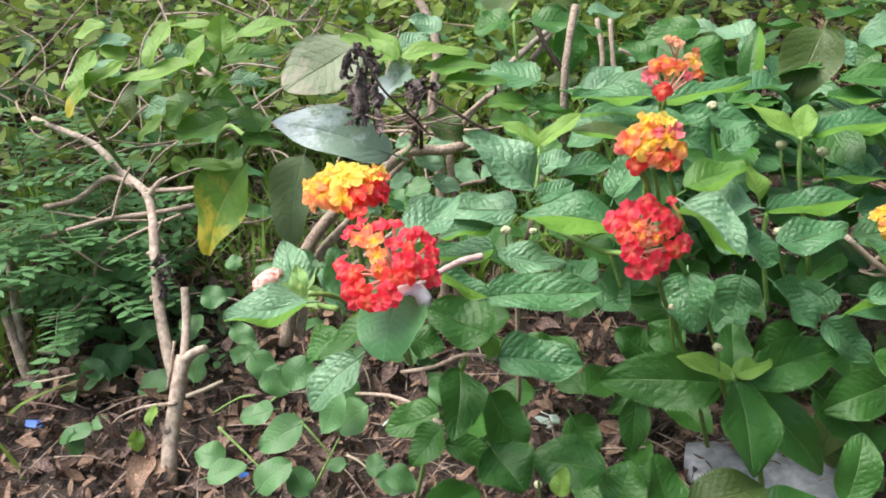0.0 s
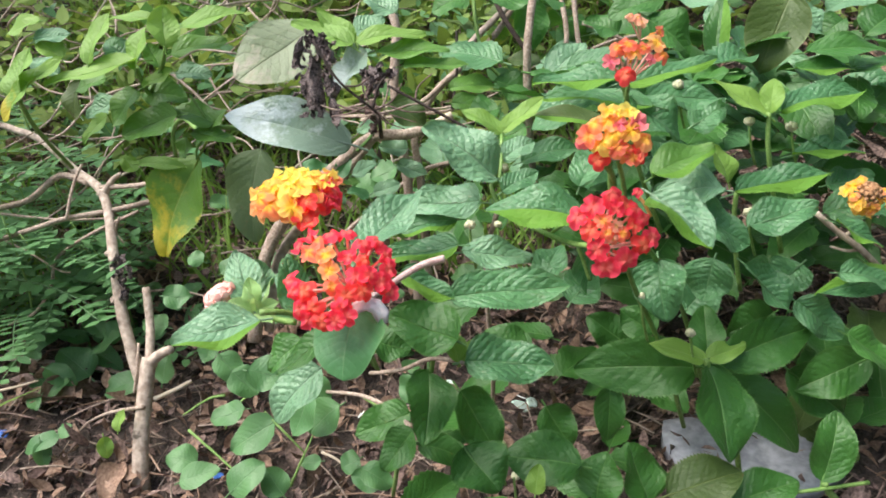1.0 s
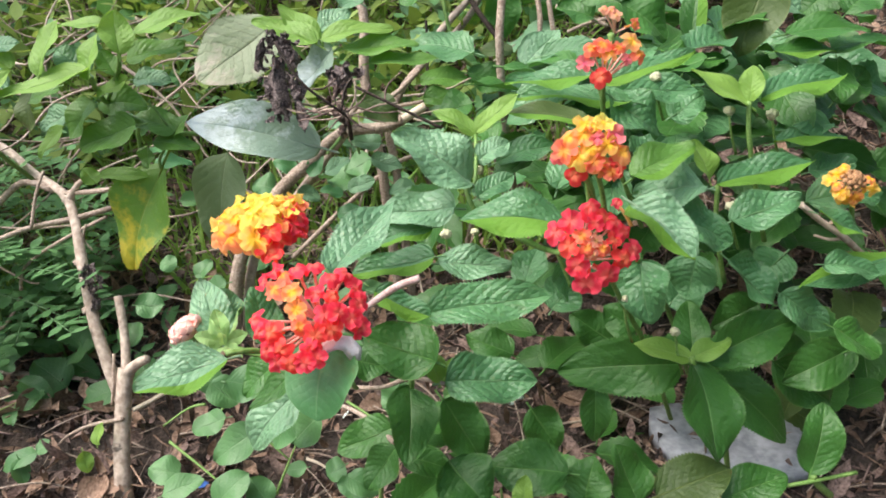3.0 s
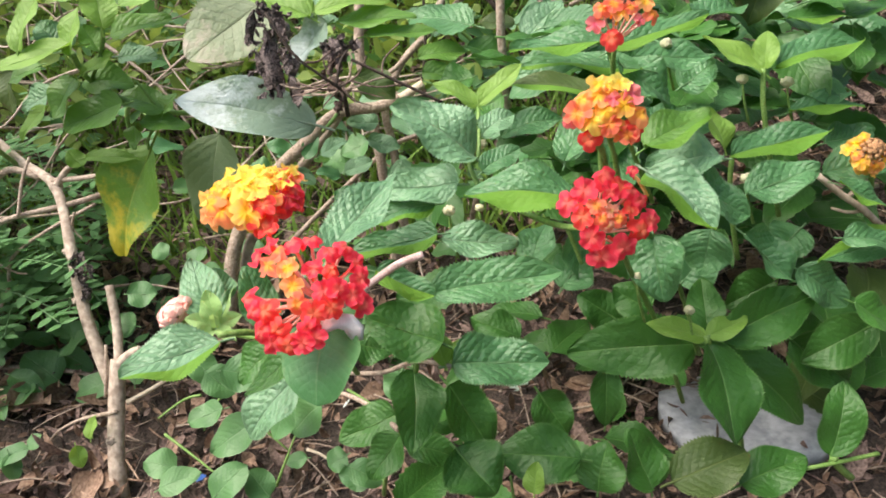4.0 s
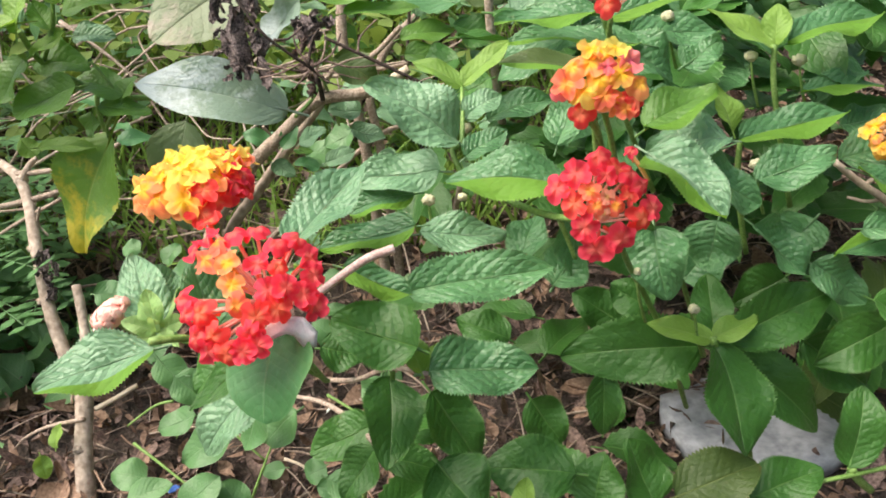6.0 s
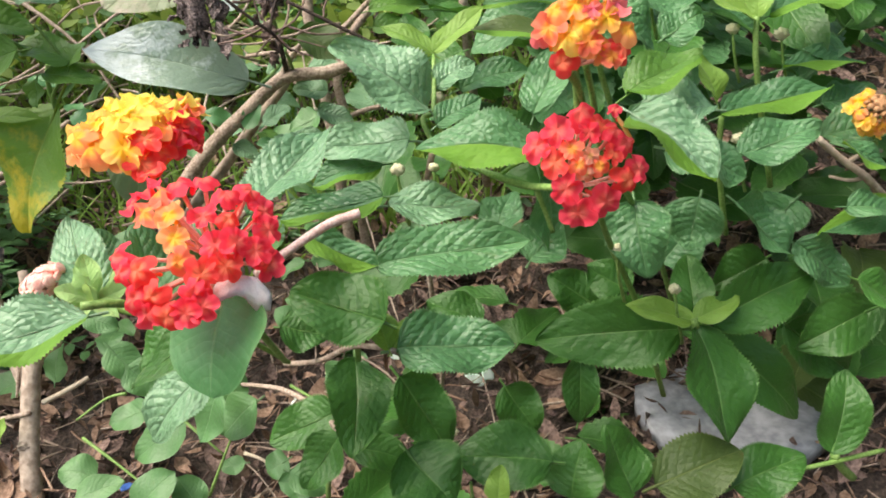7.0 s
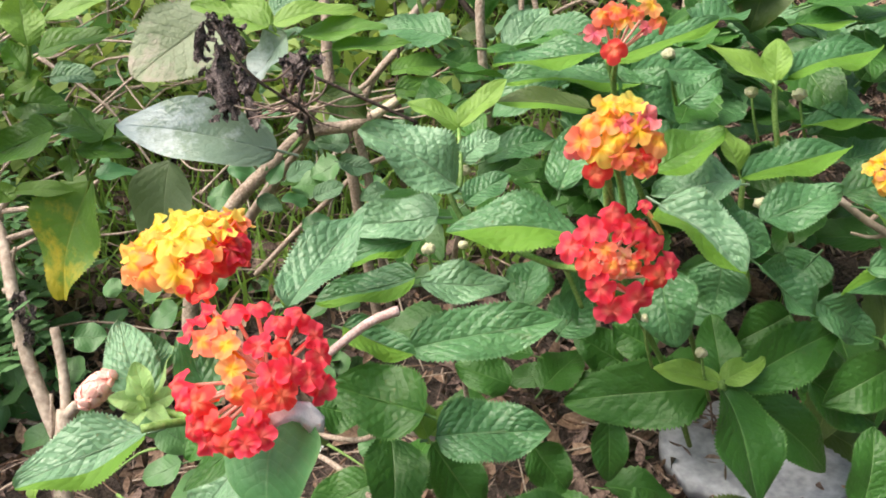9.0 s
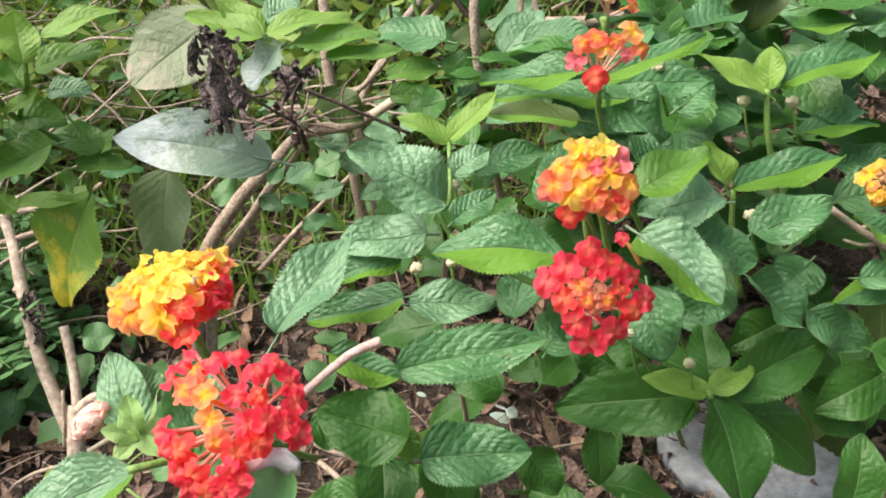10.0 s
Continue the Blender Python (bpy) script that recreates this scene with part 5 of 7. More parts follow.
stem(front_shrub, "bud_stalk", GREENSTEM, ((0.1446, 0.3874, 0.3249), (0.1466, 0.3874, 0.3148), (0.1523, 0.3931, 0.3022)), 0.0006, 0.0008)
# ---- left lantana shrub ----
left_shrub = thing("lantana_shrub", (-0.201, 0.445, 0.045), "leafy lantana branch with lime shoot tips and a yellowing leaf", "shrub")
stem(left_shrub, "stem", GREENSTEM, ((-0.1472, 0.4376, 0.3368), (-0.1471, 0.4503, 0.3193), (-0.1280, 0.4501, 0.3047), (-0.1145, 0.4504, 0.2986), (-0.1322, 0.4850, 0.2872), (-0.1700, 0.5700, 0.2750), (-0.2100, 0.6600, 0.2300), (-0.2250, 0.7200, 0.1300)), 0.0014, 0.0019)
stem(left_shrub, "stem", GREENSTEM, ((-0.1145, 0.4504, 0.2986), (-0.0908, 0.4708, 0.2891), (-0.0608, 0.5025, 0.2696)), 0.0015, 0.0015)
stem(left_shrub, "stem", GREENSTEM, ((-0.1303, 0.4418, 0.3474), (-0.1347, 0.4440, 0.3362), (-0.1461, 0.4509, 0.3207)), 0.0011, 0.0011)
stem(left_shrub, "stem", GREENSTEM, ((-0.2107, 0.4270, 0.3246), (-0.2140, 0.4448, 0.3016), (-0.2291, 0.5055, 0.2598)), 0.0012, 0.0015)
stem(left_shrub, "stem", GREENSTEM, ((-0.1236, 0.4488, 0.3182), (-0.1200, 0.4489, 0.3114), (-0.1145, 0.4504, 0.2986)), 0.0006, 0.0008)
stem(left_shrub, "stem", GREENSTEM, ((-0.1146, 0.4498, 0.2971), (-0.1246, 0.4488, 0.2858), (-0.1261, 0.4492, 0.2787)), 0.0008, 0.0008)
leaf(left_shrub, (-0.1222, 0.4460, 0.3568), (-0.0860, 0.4491, 0.3670), (-0.20, -0.51, 0.84), 0.0159, YOUNG)
leaf(left_shrub, (-0.1317, 0.4483, 0.3612), (-0.1637, 0.4515, 0.3648), (0.07, -0.36, 0.93), 0.0105, YOUNG)
leaf(left_shrub, (-0.1277, 0.4344, 0.3477), (-0.1284, 0.4449, 0.3699), (0.46, -0.80, 0.38), 0.0183, YOUNG)
leaf(left_shrub, (-0.1714, 0.4328, 0.3403), (-0.1614, 0.4457, 0.3685), (-0.51, -0.71, 0.49), 0.0176, YOUNG)
leaf(left_shrub, (-0.1443, 0.4266, 0.3376), (-0.1394, 0.4376, 0.3615), (-0.53, -0.73, 0.43), 0.0161, YOUNG)
leaf(left_shrub, (-0.1488, 0.4418, 0.3382), (-0.1659, 0.4492, 0.3519), (0.30, -0.65, 0.70), 0.0202, SKY_SHEEN)
leaf(left_shrub, (-0.1421, 0.4286, 0.3424), (-0.1982, 0.4280, 0.3357), (-0.11, -0.43, 0.90), 0.0166, YOUNG)
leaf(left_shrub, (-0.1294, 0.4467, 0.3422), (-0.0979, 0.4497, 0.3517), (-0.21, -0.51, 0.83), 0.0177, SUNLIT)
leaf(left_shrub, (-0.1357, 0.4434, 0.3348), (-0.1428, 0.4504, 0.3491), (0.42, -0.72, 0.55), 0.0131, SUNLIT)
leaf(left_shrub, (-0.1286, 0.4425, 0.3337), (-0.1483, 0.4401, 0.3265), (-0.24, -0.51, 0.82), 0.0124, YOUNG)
leaf(left_shrub, (-0.1314, 0.4549, 0.3304), (-0.1097, 0.4534, 0.3294), (0.00, -0.51, 0.86), 0.0159, SKY_SHEEN)
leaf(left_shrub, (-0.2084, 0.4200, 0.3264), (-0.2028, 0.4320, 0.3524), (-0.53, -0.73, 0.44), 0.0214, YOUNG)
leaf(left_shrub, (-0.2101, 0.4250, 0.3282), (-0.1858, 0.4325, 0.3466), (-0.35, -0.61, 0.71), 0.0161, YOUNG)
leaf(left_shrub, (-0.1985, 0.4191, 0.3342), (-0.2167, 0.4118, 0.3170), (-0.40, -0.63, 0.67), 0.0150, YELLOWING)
leaf(left_shrub, (-0.2142, 0.4672, 0.3493), (-0.1931, 0.4686, 0.3544), (-0.17, -0.51, 0.84), 0.0150, SKY_SHEEN)
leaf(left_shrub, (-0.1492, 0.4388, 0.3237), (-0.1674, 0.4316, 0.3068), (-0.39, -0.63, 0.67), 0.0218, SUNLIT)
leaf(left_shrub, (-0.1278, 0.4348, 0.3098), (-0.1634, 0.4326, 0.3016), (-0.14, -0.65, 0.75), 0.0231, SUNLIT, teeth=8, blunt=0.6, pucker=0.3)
leaf(left_shrub, (-0.1674, 0.4501, 0.3173), (-0.1857, 0.4466, 0.3078), (-0.28, -0.60, 0.75), 0.0188, SKY_SHEEN)
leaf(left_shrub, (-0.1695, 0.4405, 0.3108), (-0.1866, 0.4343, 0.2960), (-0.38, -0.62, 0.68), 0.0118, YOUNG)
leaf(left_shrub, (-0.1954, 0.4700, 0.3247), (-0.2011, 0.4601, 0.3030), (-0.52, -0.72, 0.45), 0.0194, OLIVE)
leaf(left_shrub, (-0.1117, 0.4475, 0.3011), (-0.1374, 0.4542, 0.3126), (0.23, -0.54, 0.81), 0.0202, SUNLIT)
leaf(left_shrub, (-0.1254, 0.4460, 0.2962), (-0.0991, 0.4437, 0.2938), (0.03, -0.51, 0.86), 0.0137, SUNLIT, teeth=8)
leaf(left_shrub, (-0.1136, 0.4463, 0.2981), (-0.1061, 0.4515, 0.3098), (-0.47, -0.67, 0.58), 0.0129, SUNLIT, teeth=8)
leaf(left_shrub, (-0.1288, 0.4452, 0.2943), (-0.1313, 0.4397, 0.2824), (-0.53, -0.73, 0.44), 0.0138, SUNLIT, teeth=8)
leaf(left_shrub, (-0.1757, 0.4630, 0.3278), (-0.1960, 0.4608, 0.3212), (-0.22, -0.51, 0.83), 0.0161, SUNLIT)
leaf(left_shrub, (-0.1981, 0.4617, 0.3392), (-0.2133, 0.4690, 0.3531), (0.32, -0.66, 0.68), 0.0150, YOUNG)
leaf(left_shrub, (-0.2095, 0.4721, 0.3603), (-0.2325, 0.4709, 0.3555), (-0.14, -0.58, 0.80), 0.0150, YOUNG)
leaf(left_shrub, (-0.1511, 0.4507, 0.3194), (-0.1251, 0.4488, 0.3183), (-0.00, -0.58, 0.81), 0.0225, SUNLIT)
leaf(left_shrub, (-0.1946, 0.4450, 0.3332), (-0.2113, 0.4503, 0.3425), (0.23, -0.62, 0.75), 0.0146, SKY_SHEEN)
leaf(left_shrub, (-0.1624, 0.4447, 0.2739), (-0.1701, 0.4495, 0.2833), (0.37, -0.68, 0.63), 0.0116, YOUNG, teeth=8)
leaf(left_shrub, (-0.1605, 0.4468, 0.2784), (-0.1319, 0.4453, 0.2780), (-0.01, -0.43, 0.90), 0.0114, YOUNG, teeth=8)
leaf(left_shrub, (-0.1247, 0.4485, 0.2813), (-0.1581, 0.4329, 0.2213), (-0.40, -0.82, 0.42), 0.0445, YELLOWING, teeth=16, blunt=0.4, pucker=0.8, wave=0.1)
leaf(left_shrub, (-0.0922, 0.4734, 0.2773), (-0.1042, 0.4479, 0.2221), (-0.38, -0.81, 0.44), 0.0395, WILTED, teeth=8, pucker=0.4)
# ---- bare grey branch ----
bare_branch = thing("bare_branch", (-0.205, 0.439, 0.045), "bare forked grey-brown sapling with a cut stub", "branch")
stem(bare_branch, "trunk", BARK, ((-0.2070, 0.4327, 0.0015), (-0.2052, 0.4444, 0.0450), (-0.2048, 0.4597, 0.0683), (-0.2020, 0.4770, 0.0958), (-0.1997, 0.4899, 0.1142)), 0.0064, 0.0055, sides=10)
stem(bare_branch, "limb", BARK, ((-0.2041, 0.4785, 0.0896), (-0.2137, 0.4950, 0.1144), (-0.2236, 0.5153, 0.1473), (-0.2326, 0.5447, 0.1812), (-0.2477, 0.5843, 0.2122), (-0.2767, 0.6062, 0.2274), (-0.3062, 0.6265, 0.2469), (-0.3358, 0.6358, 0.2571), (-0.3666, 0.6474, 0.2654)), 0.0049, 0.0025, sides=9)
stem(bare_branch, "limb", BARK, ((-0.1992, 0.4881, 0.1104), (-0.1890, 0.4870, 0.1190), (-0.1800, 0.4840, 0.1235)), 0.0044, 0.0030, sides=9)
stem(bare_branch, "stub", BARK, ((-0.2004, 0.4904, 0.1114), (-0.1996, 0.5032, 0.1330), (-0.2032, 0.5195, 0.1580)), 0.0036, 0.0030, sides=9)
stem(bare_branch, "twig", BARK, ((-0.2477, 0.5843, 0.2122), (-0.2366, 0.5825, 0.2248), (-0.2274, 0.5767, 0.2314)), 0.0032, 0.0013)
stem(bare_branch, "twig", STICK, ((-0.2611, 0.5942, 0.2176), (-0.2856, 0.5987, 0.2249), (-0.3152, 0.5975, 0.2053), (-0.3466, 0.6017, 0.1973)), 0.0027, 0.0027)
stem(bare_branch, "twig", STICK, ((-0.2495, 0.5868, 0.2173), (-0.2127, 0.5720, 0.2228), (-0.1808, 0.5581, 0.2328), (-0.1586, 0.5453, 0.2449)), 0.0022, 0.0013)
stem(bare_branch, "twig", STICK, ((-0.3300, 0.5596, 0.1853), (-0.2941, 0.5623, 0.1945), (-0.2735, 0.5677, 0.1988), (-0.2347, 0.5720, 0.2028), (-0.2075, 0.5798, 0.2064)), 0.0020, 0.0024)
stem(bare_branch, "twig", STICK, ((-0.3284, 0.5759, 0.2021), (-0.2829, 0.5773, 0.1942), (-0.2422, 0.5757, 0.1944)), 0.0011, 0.0009)
stem(bare_branch, "twig", STICK, ((-0.2140, 0.5632, 0.2041), (-0.2520, 0.5617, 0.1882), (-0.2841, 0.5585, 0.1693), (-0.2934, 0.5549, 0.1455), (-0.3084, 0.5462, 0.1257), (-0.3328, 0.5492, 0.1152)), 0.0013, 0.0013)
stem(bare_branch, "twig", STICK, ((-0.2716, 0.5636, 0.1995), (-0.2654, 0.5745, 0.2232), (-0.2577, 0.5815, 0.2388)), 0.0013, 0.0011)
stem(bare_branch, "twig", STICK, ((-0.2267, 0.5545, 0.2025), (-0.2327, 0.5573, 0.1897), (-0.2268, 0.5532, 0.1815)), 0.0011, 0.0007)
stem(bare_branch, "twig", STICK, ((-0.3541, 0.5538, 0.0809), (-0.3075, 0.5498, 0.0766), (-0.2713, 0.5436, 0.0737), (-0.2472, 0.5376, 0.0701)), 0.0021, 0.0017)
stem(bare_branch, "twig", CUTWOOD, ((-0.3338, 0.5090, 0.0776), (-0.3159, 0.5096, 0.0808), (-0.2989, 0.5108, 0.0848)), 0.0011, 0.0008)
stem(bare_branch, "twig", STICK, ((-0.3211, 0.5594, 0.1857), (-0.3000, 0.5533, 0.1748), (-0.2788, 0.5468, 0.1630), (-0.2701, 0.5457, 0.1614)), 0.0011, 0.0007)
stem(bare_branch, "twig", STICK, ((-0.2003, 0.4642, 0.0876), (-0.2256, 0.4674, 0.0825), (-0.2443, 0.4687, 0.0743), (-0.2569, 0.4726, 0.0627)), 0.0016, 0.0006)
stem(bare_branch, "twig", CUTWOOD, ((-0.1963, 0.4730, 0.0879), (-0.1853, 0.4814, 0.0883), (-0.1723, 0.4906, 0.0906)), 0.0019, 0.0016)
stem(bare_branch, "twig", STICK, ((-0.2074, 0.4949, 0.1240), (-0.2081, 0.4827, 0.1074), (-0.2109, 0.4758, 0.0924)), 0.0011, 0.0009)
withered(bare_branch, (-0.2204, 0.5284, 0.1747), (-0.2221, 0.5207, 0.1650), 0.0026, 40, "peeling_bark")
withered(bare_branch, (-0.2213, 0.5198, 0.1564), (-0.2233, 0.5136, 0.1498), 0.0044, 41, "peeling_bark")
withered(bare_branch, (-0.2254, 0.5286, 0.1747), (-0.2216, 0.5224, 0.1686), 0.0048, 42, "peeling_bark")
withered(bare_branch, (-0.2236, 0.5308, 0.1795), (-0.2254, 0.5247, 0.1731), 0.0053, 43, "peeling_bark")
withered(bare_branch, (-0.2198, 0.5217, 0.1607), (-0.2193, 0.5145, 0.1521), 0.0029, 44, "peeling_bark")
withered(bare_branch, (-0.2232, 0.5236, 0.1643), (-0.2192, 0.5175, 0.1586), 0.0029, 45, "peeling_bark")
withered(bare_branch, (-0.2223, 0.5311, 0.1804), (-0.2227, 0.5237, 0.1711), 0.0031, 46, "peeling_bark")
withered(bare_branch, (-0.2166, 0.5198, 0.1569), (-0.2189, 0.5144, 0.1518), 0.0040, 47, "peeling_bark")
withered(bare_branch, (-0.2257, 0.5279, 0.1731), (-0.2198, 0.5230, 0.1700), 0.0044, 48, "peeling_bark")
withered(bare_branch, (-0.2250, 0.5253, 0.1677), (-0.2192, 0.5201, 0.1639), 0.0026, 49, "peeling_bark")
withered(bare_branch, (-0.2252, 0.5259, 0.1691), (-0.2276, 0.5218, 0.1667), 0.0040, 50, "peeling_bark")
withered(bare_branch, (-0.2151, 0.5272, 0.1728), (-0.2142, 0.5205, 0.1651), 0.0029, 51, "peeling_bark")
withered(bare_branch, (-0.2185, 0.5315, 0.1815), (-0.2159, 0.5232, 0.1707), 0.0028, 52, "peeling_bark")
withered(bare_branch, (-0.2198, 0.5245, 0.1665), (-0.2212, 0.5195, 0.1623), 0.0055, 53, "peeling_bark")
knob((-0.2061, 0.4570, 0.0698), 0.0045, BARK, "knot", bare_branch, 0.8, 0.3, 50)
knob((-0.2030, 0.4756, 0.0908), 0.0050, BARK, "knot", bare_branch, 0.8, 0.3, 51)
knob((-0.2266, 0.5177, 0.1502), 0.0042, BARK, "knot", bare_branch, 0.8, 0.3, 52)
knob((-0.2004, 0.4883, 0.1087), 0.0058, BARK, "knot", bare_branch, 0.8, 0.3, 53)
knob((-0.2475, 0.5849, 0.2121), 0.0050, BARK, "knot", bare_branch, 0.8, 0.3, 54)
knob((-0.2364, 0.5458, 0.1760), 0.0039, BARK, "knot", bare_branch, 0.8, 0.3, 55)
old_stem = thing("curved_stem", (-0.337, 0.515, 0.045), "old curved tan stem lying on the litter", "stem")
stem(old_stem, "stem", STICK, ((-0.3763, 0.5597, 0.1114), (-0.3656, 0.5473, 0.0906), (-0.3530, 0.5330, 0.0656), (-0.3357, 0.5191, 0.0418), (-0.3445, 0.5121, 0.0330), (-0.3698, 0.5080, 0.0383), (-0.3984, 0.5116, 0.0460)), 0.0039, 0.0056, sides=9)
stem(old_stem, "stem", STICK, ((-0.3366, 0.5191, 0.0418), (-0.3229, 0.5138, 0.0375), (-0.3119, 0.5141, 0.0384)), 0.0054, 0.0033, sides=9)
stem(old_stem, "stem", BARK, ((-0.3846, 0.5960, 0.1652), (-0.3815, 0.5880, 0.1469), (-0.3740, 0.5728, 0.1267), (-0.3614, 0.5479, 0.0846)), 0.0033, 0.0039, sides=8)
leaf_spots = ((-0.2882, 0.5322, 0.0479), (-0.3025, 0.5093, 0.0416), (-0.2228, 0.4495, 0.0471))
stalks = thing("grass_stalks", (-0.087, 0.424, 0.045), "thin pale grass stalks standing in the litter", "grass stalks")
stem(stalks, "stalk", GREENSTEM, ((-0.0352, 0.4245, 0.1150), (-0.0218, 0.4139, 0.1114), (-0.0089, 0.4031, 0.1073)), 0.0011, 0.0006)
stem(stalks, "stalk", GREENSTEM, ((-0.1596, 0.4332, 0.0887), (-0.1404, 0.4199, 0.0792), (-0.1198, 0.4056, 0.0677)), 0.0011, 0.0006)
stem(stalks, "stalk", GREENSTEM, ((-0.0876, 0.4017, 0.0616), (-0.0792, 0.4086, 0.0773), (-0.0709, 0.4152, 0.0924)), 0.0011, 0.0006)
stem(stalks, "stalk", GREENSTEM, ((-0.1370, 0.4543, 0.1012), (-0.1492, 0.4539, 0.0993), (-0.1680, 0.4499, 0.0891)), 0.0011, 0.0006)
stem(stalks, "stalk", CUTWOOD, ((-0.0656, 0.4104, 0.0821), (-0.0559, 0.4080, 0.0777), (-0.0463, 0.4040, 0.0698)), 0.0011, 0.0006)
stem(stalks, "stalk", GREENSTEM, ((-0.1059, 0.4358, 0.0983), (-0.0916, 0.4181, 0.0968), (-0.0771, 0.4110, 0.0824)), 0.0011, 0.0006)
stem(stalks, "stalk", GREENSTEM, ((-0.0180, 0.3835, 0.1015), (-0.0140, 0.3879, 0.1112), (-0.0076, 0.3868, 0.1247)), 0.0011, 0.0006)
stem(stalks, "stalk", GREENSTEM, ((-0.1183, 0.4611, 0.1000), (-0.1312, 0.4566, 0.0892), (-0.1381, 0.4442, 0.0790)), 0.0011, 0.0006)
# ---- arching stems and middle trunk ----
arching_stem = thing("arching_stem", (-0.116, 0.533, 0.045), "arching brown shrub stem with a pale cut end", "branch")
stem(arching_stem, "stem", STICK, ((-0.1266, 0.5145, 0.1091), (-0.1169, 0.5296, 0.1602), (-0.1032, 0.5391, 0.1908), (-0.0768, 0.5475, 0.2204), (-0.0514, 0.5513, 0.2400), (-0.0265, 0.5546, 0.2586), (0.0011, 0.5540, 0.2601), (0.0183, 0.5552, 0.2643)), 0.0056, 0.0039, sides=9)
stem(arching_stem, "cut_end", CUTWOOD, ((0.0175, 0.5551, 0.2640), (0.0359, 0.5584, 0.2727)), 0.0034, 0.0030, sides=9)
stem(arching_stem, "stem", BARK, ((-0.1165, 0.5241, 0.1124), (-0.1044, 0.5413, 0.1681), (-0.0732, 0.5562, 0.2026), (-0.0443, 0.5694, 0.2333), (-0.0251, 0.5785, 0.2545), (-0.0330, 0.5847, 0.2668)), 0.0040, 0.0035, sides=9)
stem(arching_stem, "twig", STICK, ((-0.0265, 0.5550, 0.2594), (-0.0191, 0.5518, 0.2720), (-0.0100, 0.5472, 0.2819)), 0.0030, 0.0012)
stem(arching_stem, "twig", STICK, ((-0.0506, 0.5858, 0.2676), (-0.0279, 0.5696, 0.2719), (-0.0064, 0.5599, 0.2720), (0.0361, 0.5598, 0.2758)), 0.0013, 0.0013)
stem(arching_stem, "twig", STICK, ((-0.0809, 0.5744, 0.1495), (-0.0359, 0.5886, 0.1838), (0.0089, 0.6008, 0.2139), (0.0377, 0.6030, 0.2211)), 0.0021, 0.0019)
middle_trunk = thing("bush", (0.001, 0.671, 0.045), "bare-stemmed bush with two upright brown trunks behind the leaves", "bush")
stem(middle_trunk, "trunk", STICK, ((0.0061, 0.5850, 0.0300), (0.0038, 0.5890, 0.0878), (-0.0002, 0.5928, 0.1913), (-0.0020, 0.5977, 0.2196), (-0.0043, 0.6023, 0.2473), (-0.0083, 0.6126, 0.2869), (-0.0047, 0.6256, 0.3332), (-0.0241, 0.6462, 0.3748)), 0.0043, 0.0037, sides=9)
stem(middle_trunk, "trunk", STICK, ((0.0180, 0.5895, 0.0300), (0.0151, 0.5952, 0.0878), (0.0108, 0.6001, 0.1897), (0.0093, 0.6043, 0.2167), (0.0072, 0.6091, 0.2447), (0.0232, 0.6143, 0.2755), (0.0520, 0.6162, 0.3008), (0.0751, 0.6163, 0.3217), (0.0927, 0.6267, 0.3453)), 0.0040, 0.0023, sides=9)
stem(middle_trunk, "twig", STICK, ((-0.0035, 0.5390, 0.2901), (0.0122, 0.5302, 0.2893), (0.0328, 0.5295, 0.3061)), 0.0020, 0.0016)
stem(middle_trunk, "trunk", STICK, ((0.0877, 0.5014, 0.3705), (0.0832, 0.4913, 0.3483), (0.0812, 0.4865, 0.3214), (0.0859, 0.4946, 0.2665), (0.1016, 0.5371, 0.1789)), 0.0026, 0.0026)
stem(middle_trunk, "twig", GREENSTEM, ((0.0515, 0.5409, 0.3615), (0.0523, 0.5318, 0.3424), (0.0575, 0.5209, 0.3197), (0.0734, 0.5124, 0.3031)), 0.0014, 0.0012)
stem(middle_trunk, "twig", DARKTWIG, ((0.0390, 0.5303, 0.3377), (0.0380, 0.5189, 0.3136), (0.0334, 0.5078, 0.2896)), 0.0010, 0.0010)
stem(middle_trunk, "twig", DARKTWIG, ((0.0643, 0.5400, 0.3609), (0.0726, 0.5313, 0.3432), (0.0864, 0.5215, 0.3236)), 0.0018, 0.0019)
stem(middle_trunk, "twig", BARK, ((0.0499, 0.6028, 0.3131), (0.0641, 0.6084, 0.3265), (0.0876, 0.6163, 0.3455)), 0.0031, 0.0026)
stem(middle_trunk, "twig", STICK, ((0.1336, 0.5658, 0.3351), (0.1517, 0.5619, 0.3288), (0.1695, 0.5573, 0.3206)), 0.0016, 0.0014)
stem(middle_trunk, "twig", STICK, ((0.1359, 0.5542, 0.3108), (0.1646, 0.5522, 0.3092), (0.1852, 0.5519, 0.3105)), 0.0045, 0.0037)
stem(middle_trunk, "twig", STICK, ((0.1427, 0.5655, 0.3166), (0.1598, 0.5674, 0.3222), (0.1767, 0.5677, 0.3246)), 0.0014, 0.0012)
stem(middle_trunk, "twig", STICK, ((0.2578, 0.5956, 0.3180), (0.2750, 0.5917, 0.3112), (0.2862, 0.6060, 0.3428)), 0.0022, 0.0018)
stem(middle_trunk, "twig", STICK, ((0.1368, 0.6178, 0.3533), (0.1388, 0.6025, 0.3212), (0.1414, 0.5911, 0.2971)), 0.0020, 0.0020)
stem(middle_trunk, "twig", STICK, ((0.1291, 0.6339, 0.3521), (0.1335, 0.6182, 0.3191), (0.1265, 0.6032, 0.2866)), 0.0021, 0.0021)
stem(middle_trunk, "twig", STICK, ((0.2434, 0.6032, 0.3327), (0.2441, 0.5937, 0.3126), (0.2379, 0.5828, 0.2889)), 0.0020, 0.0020)
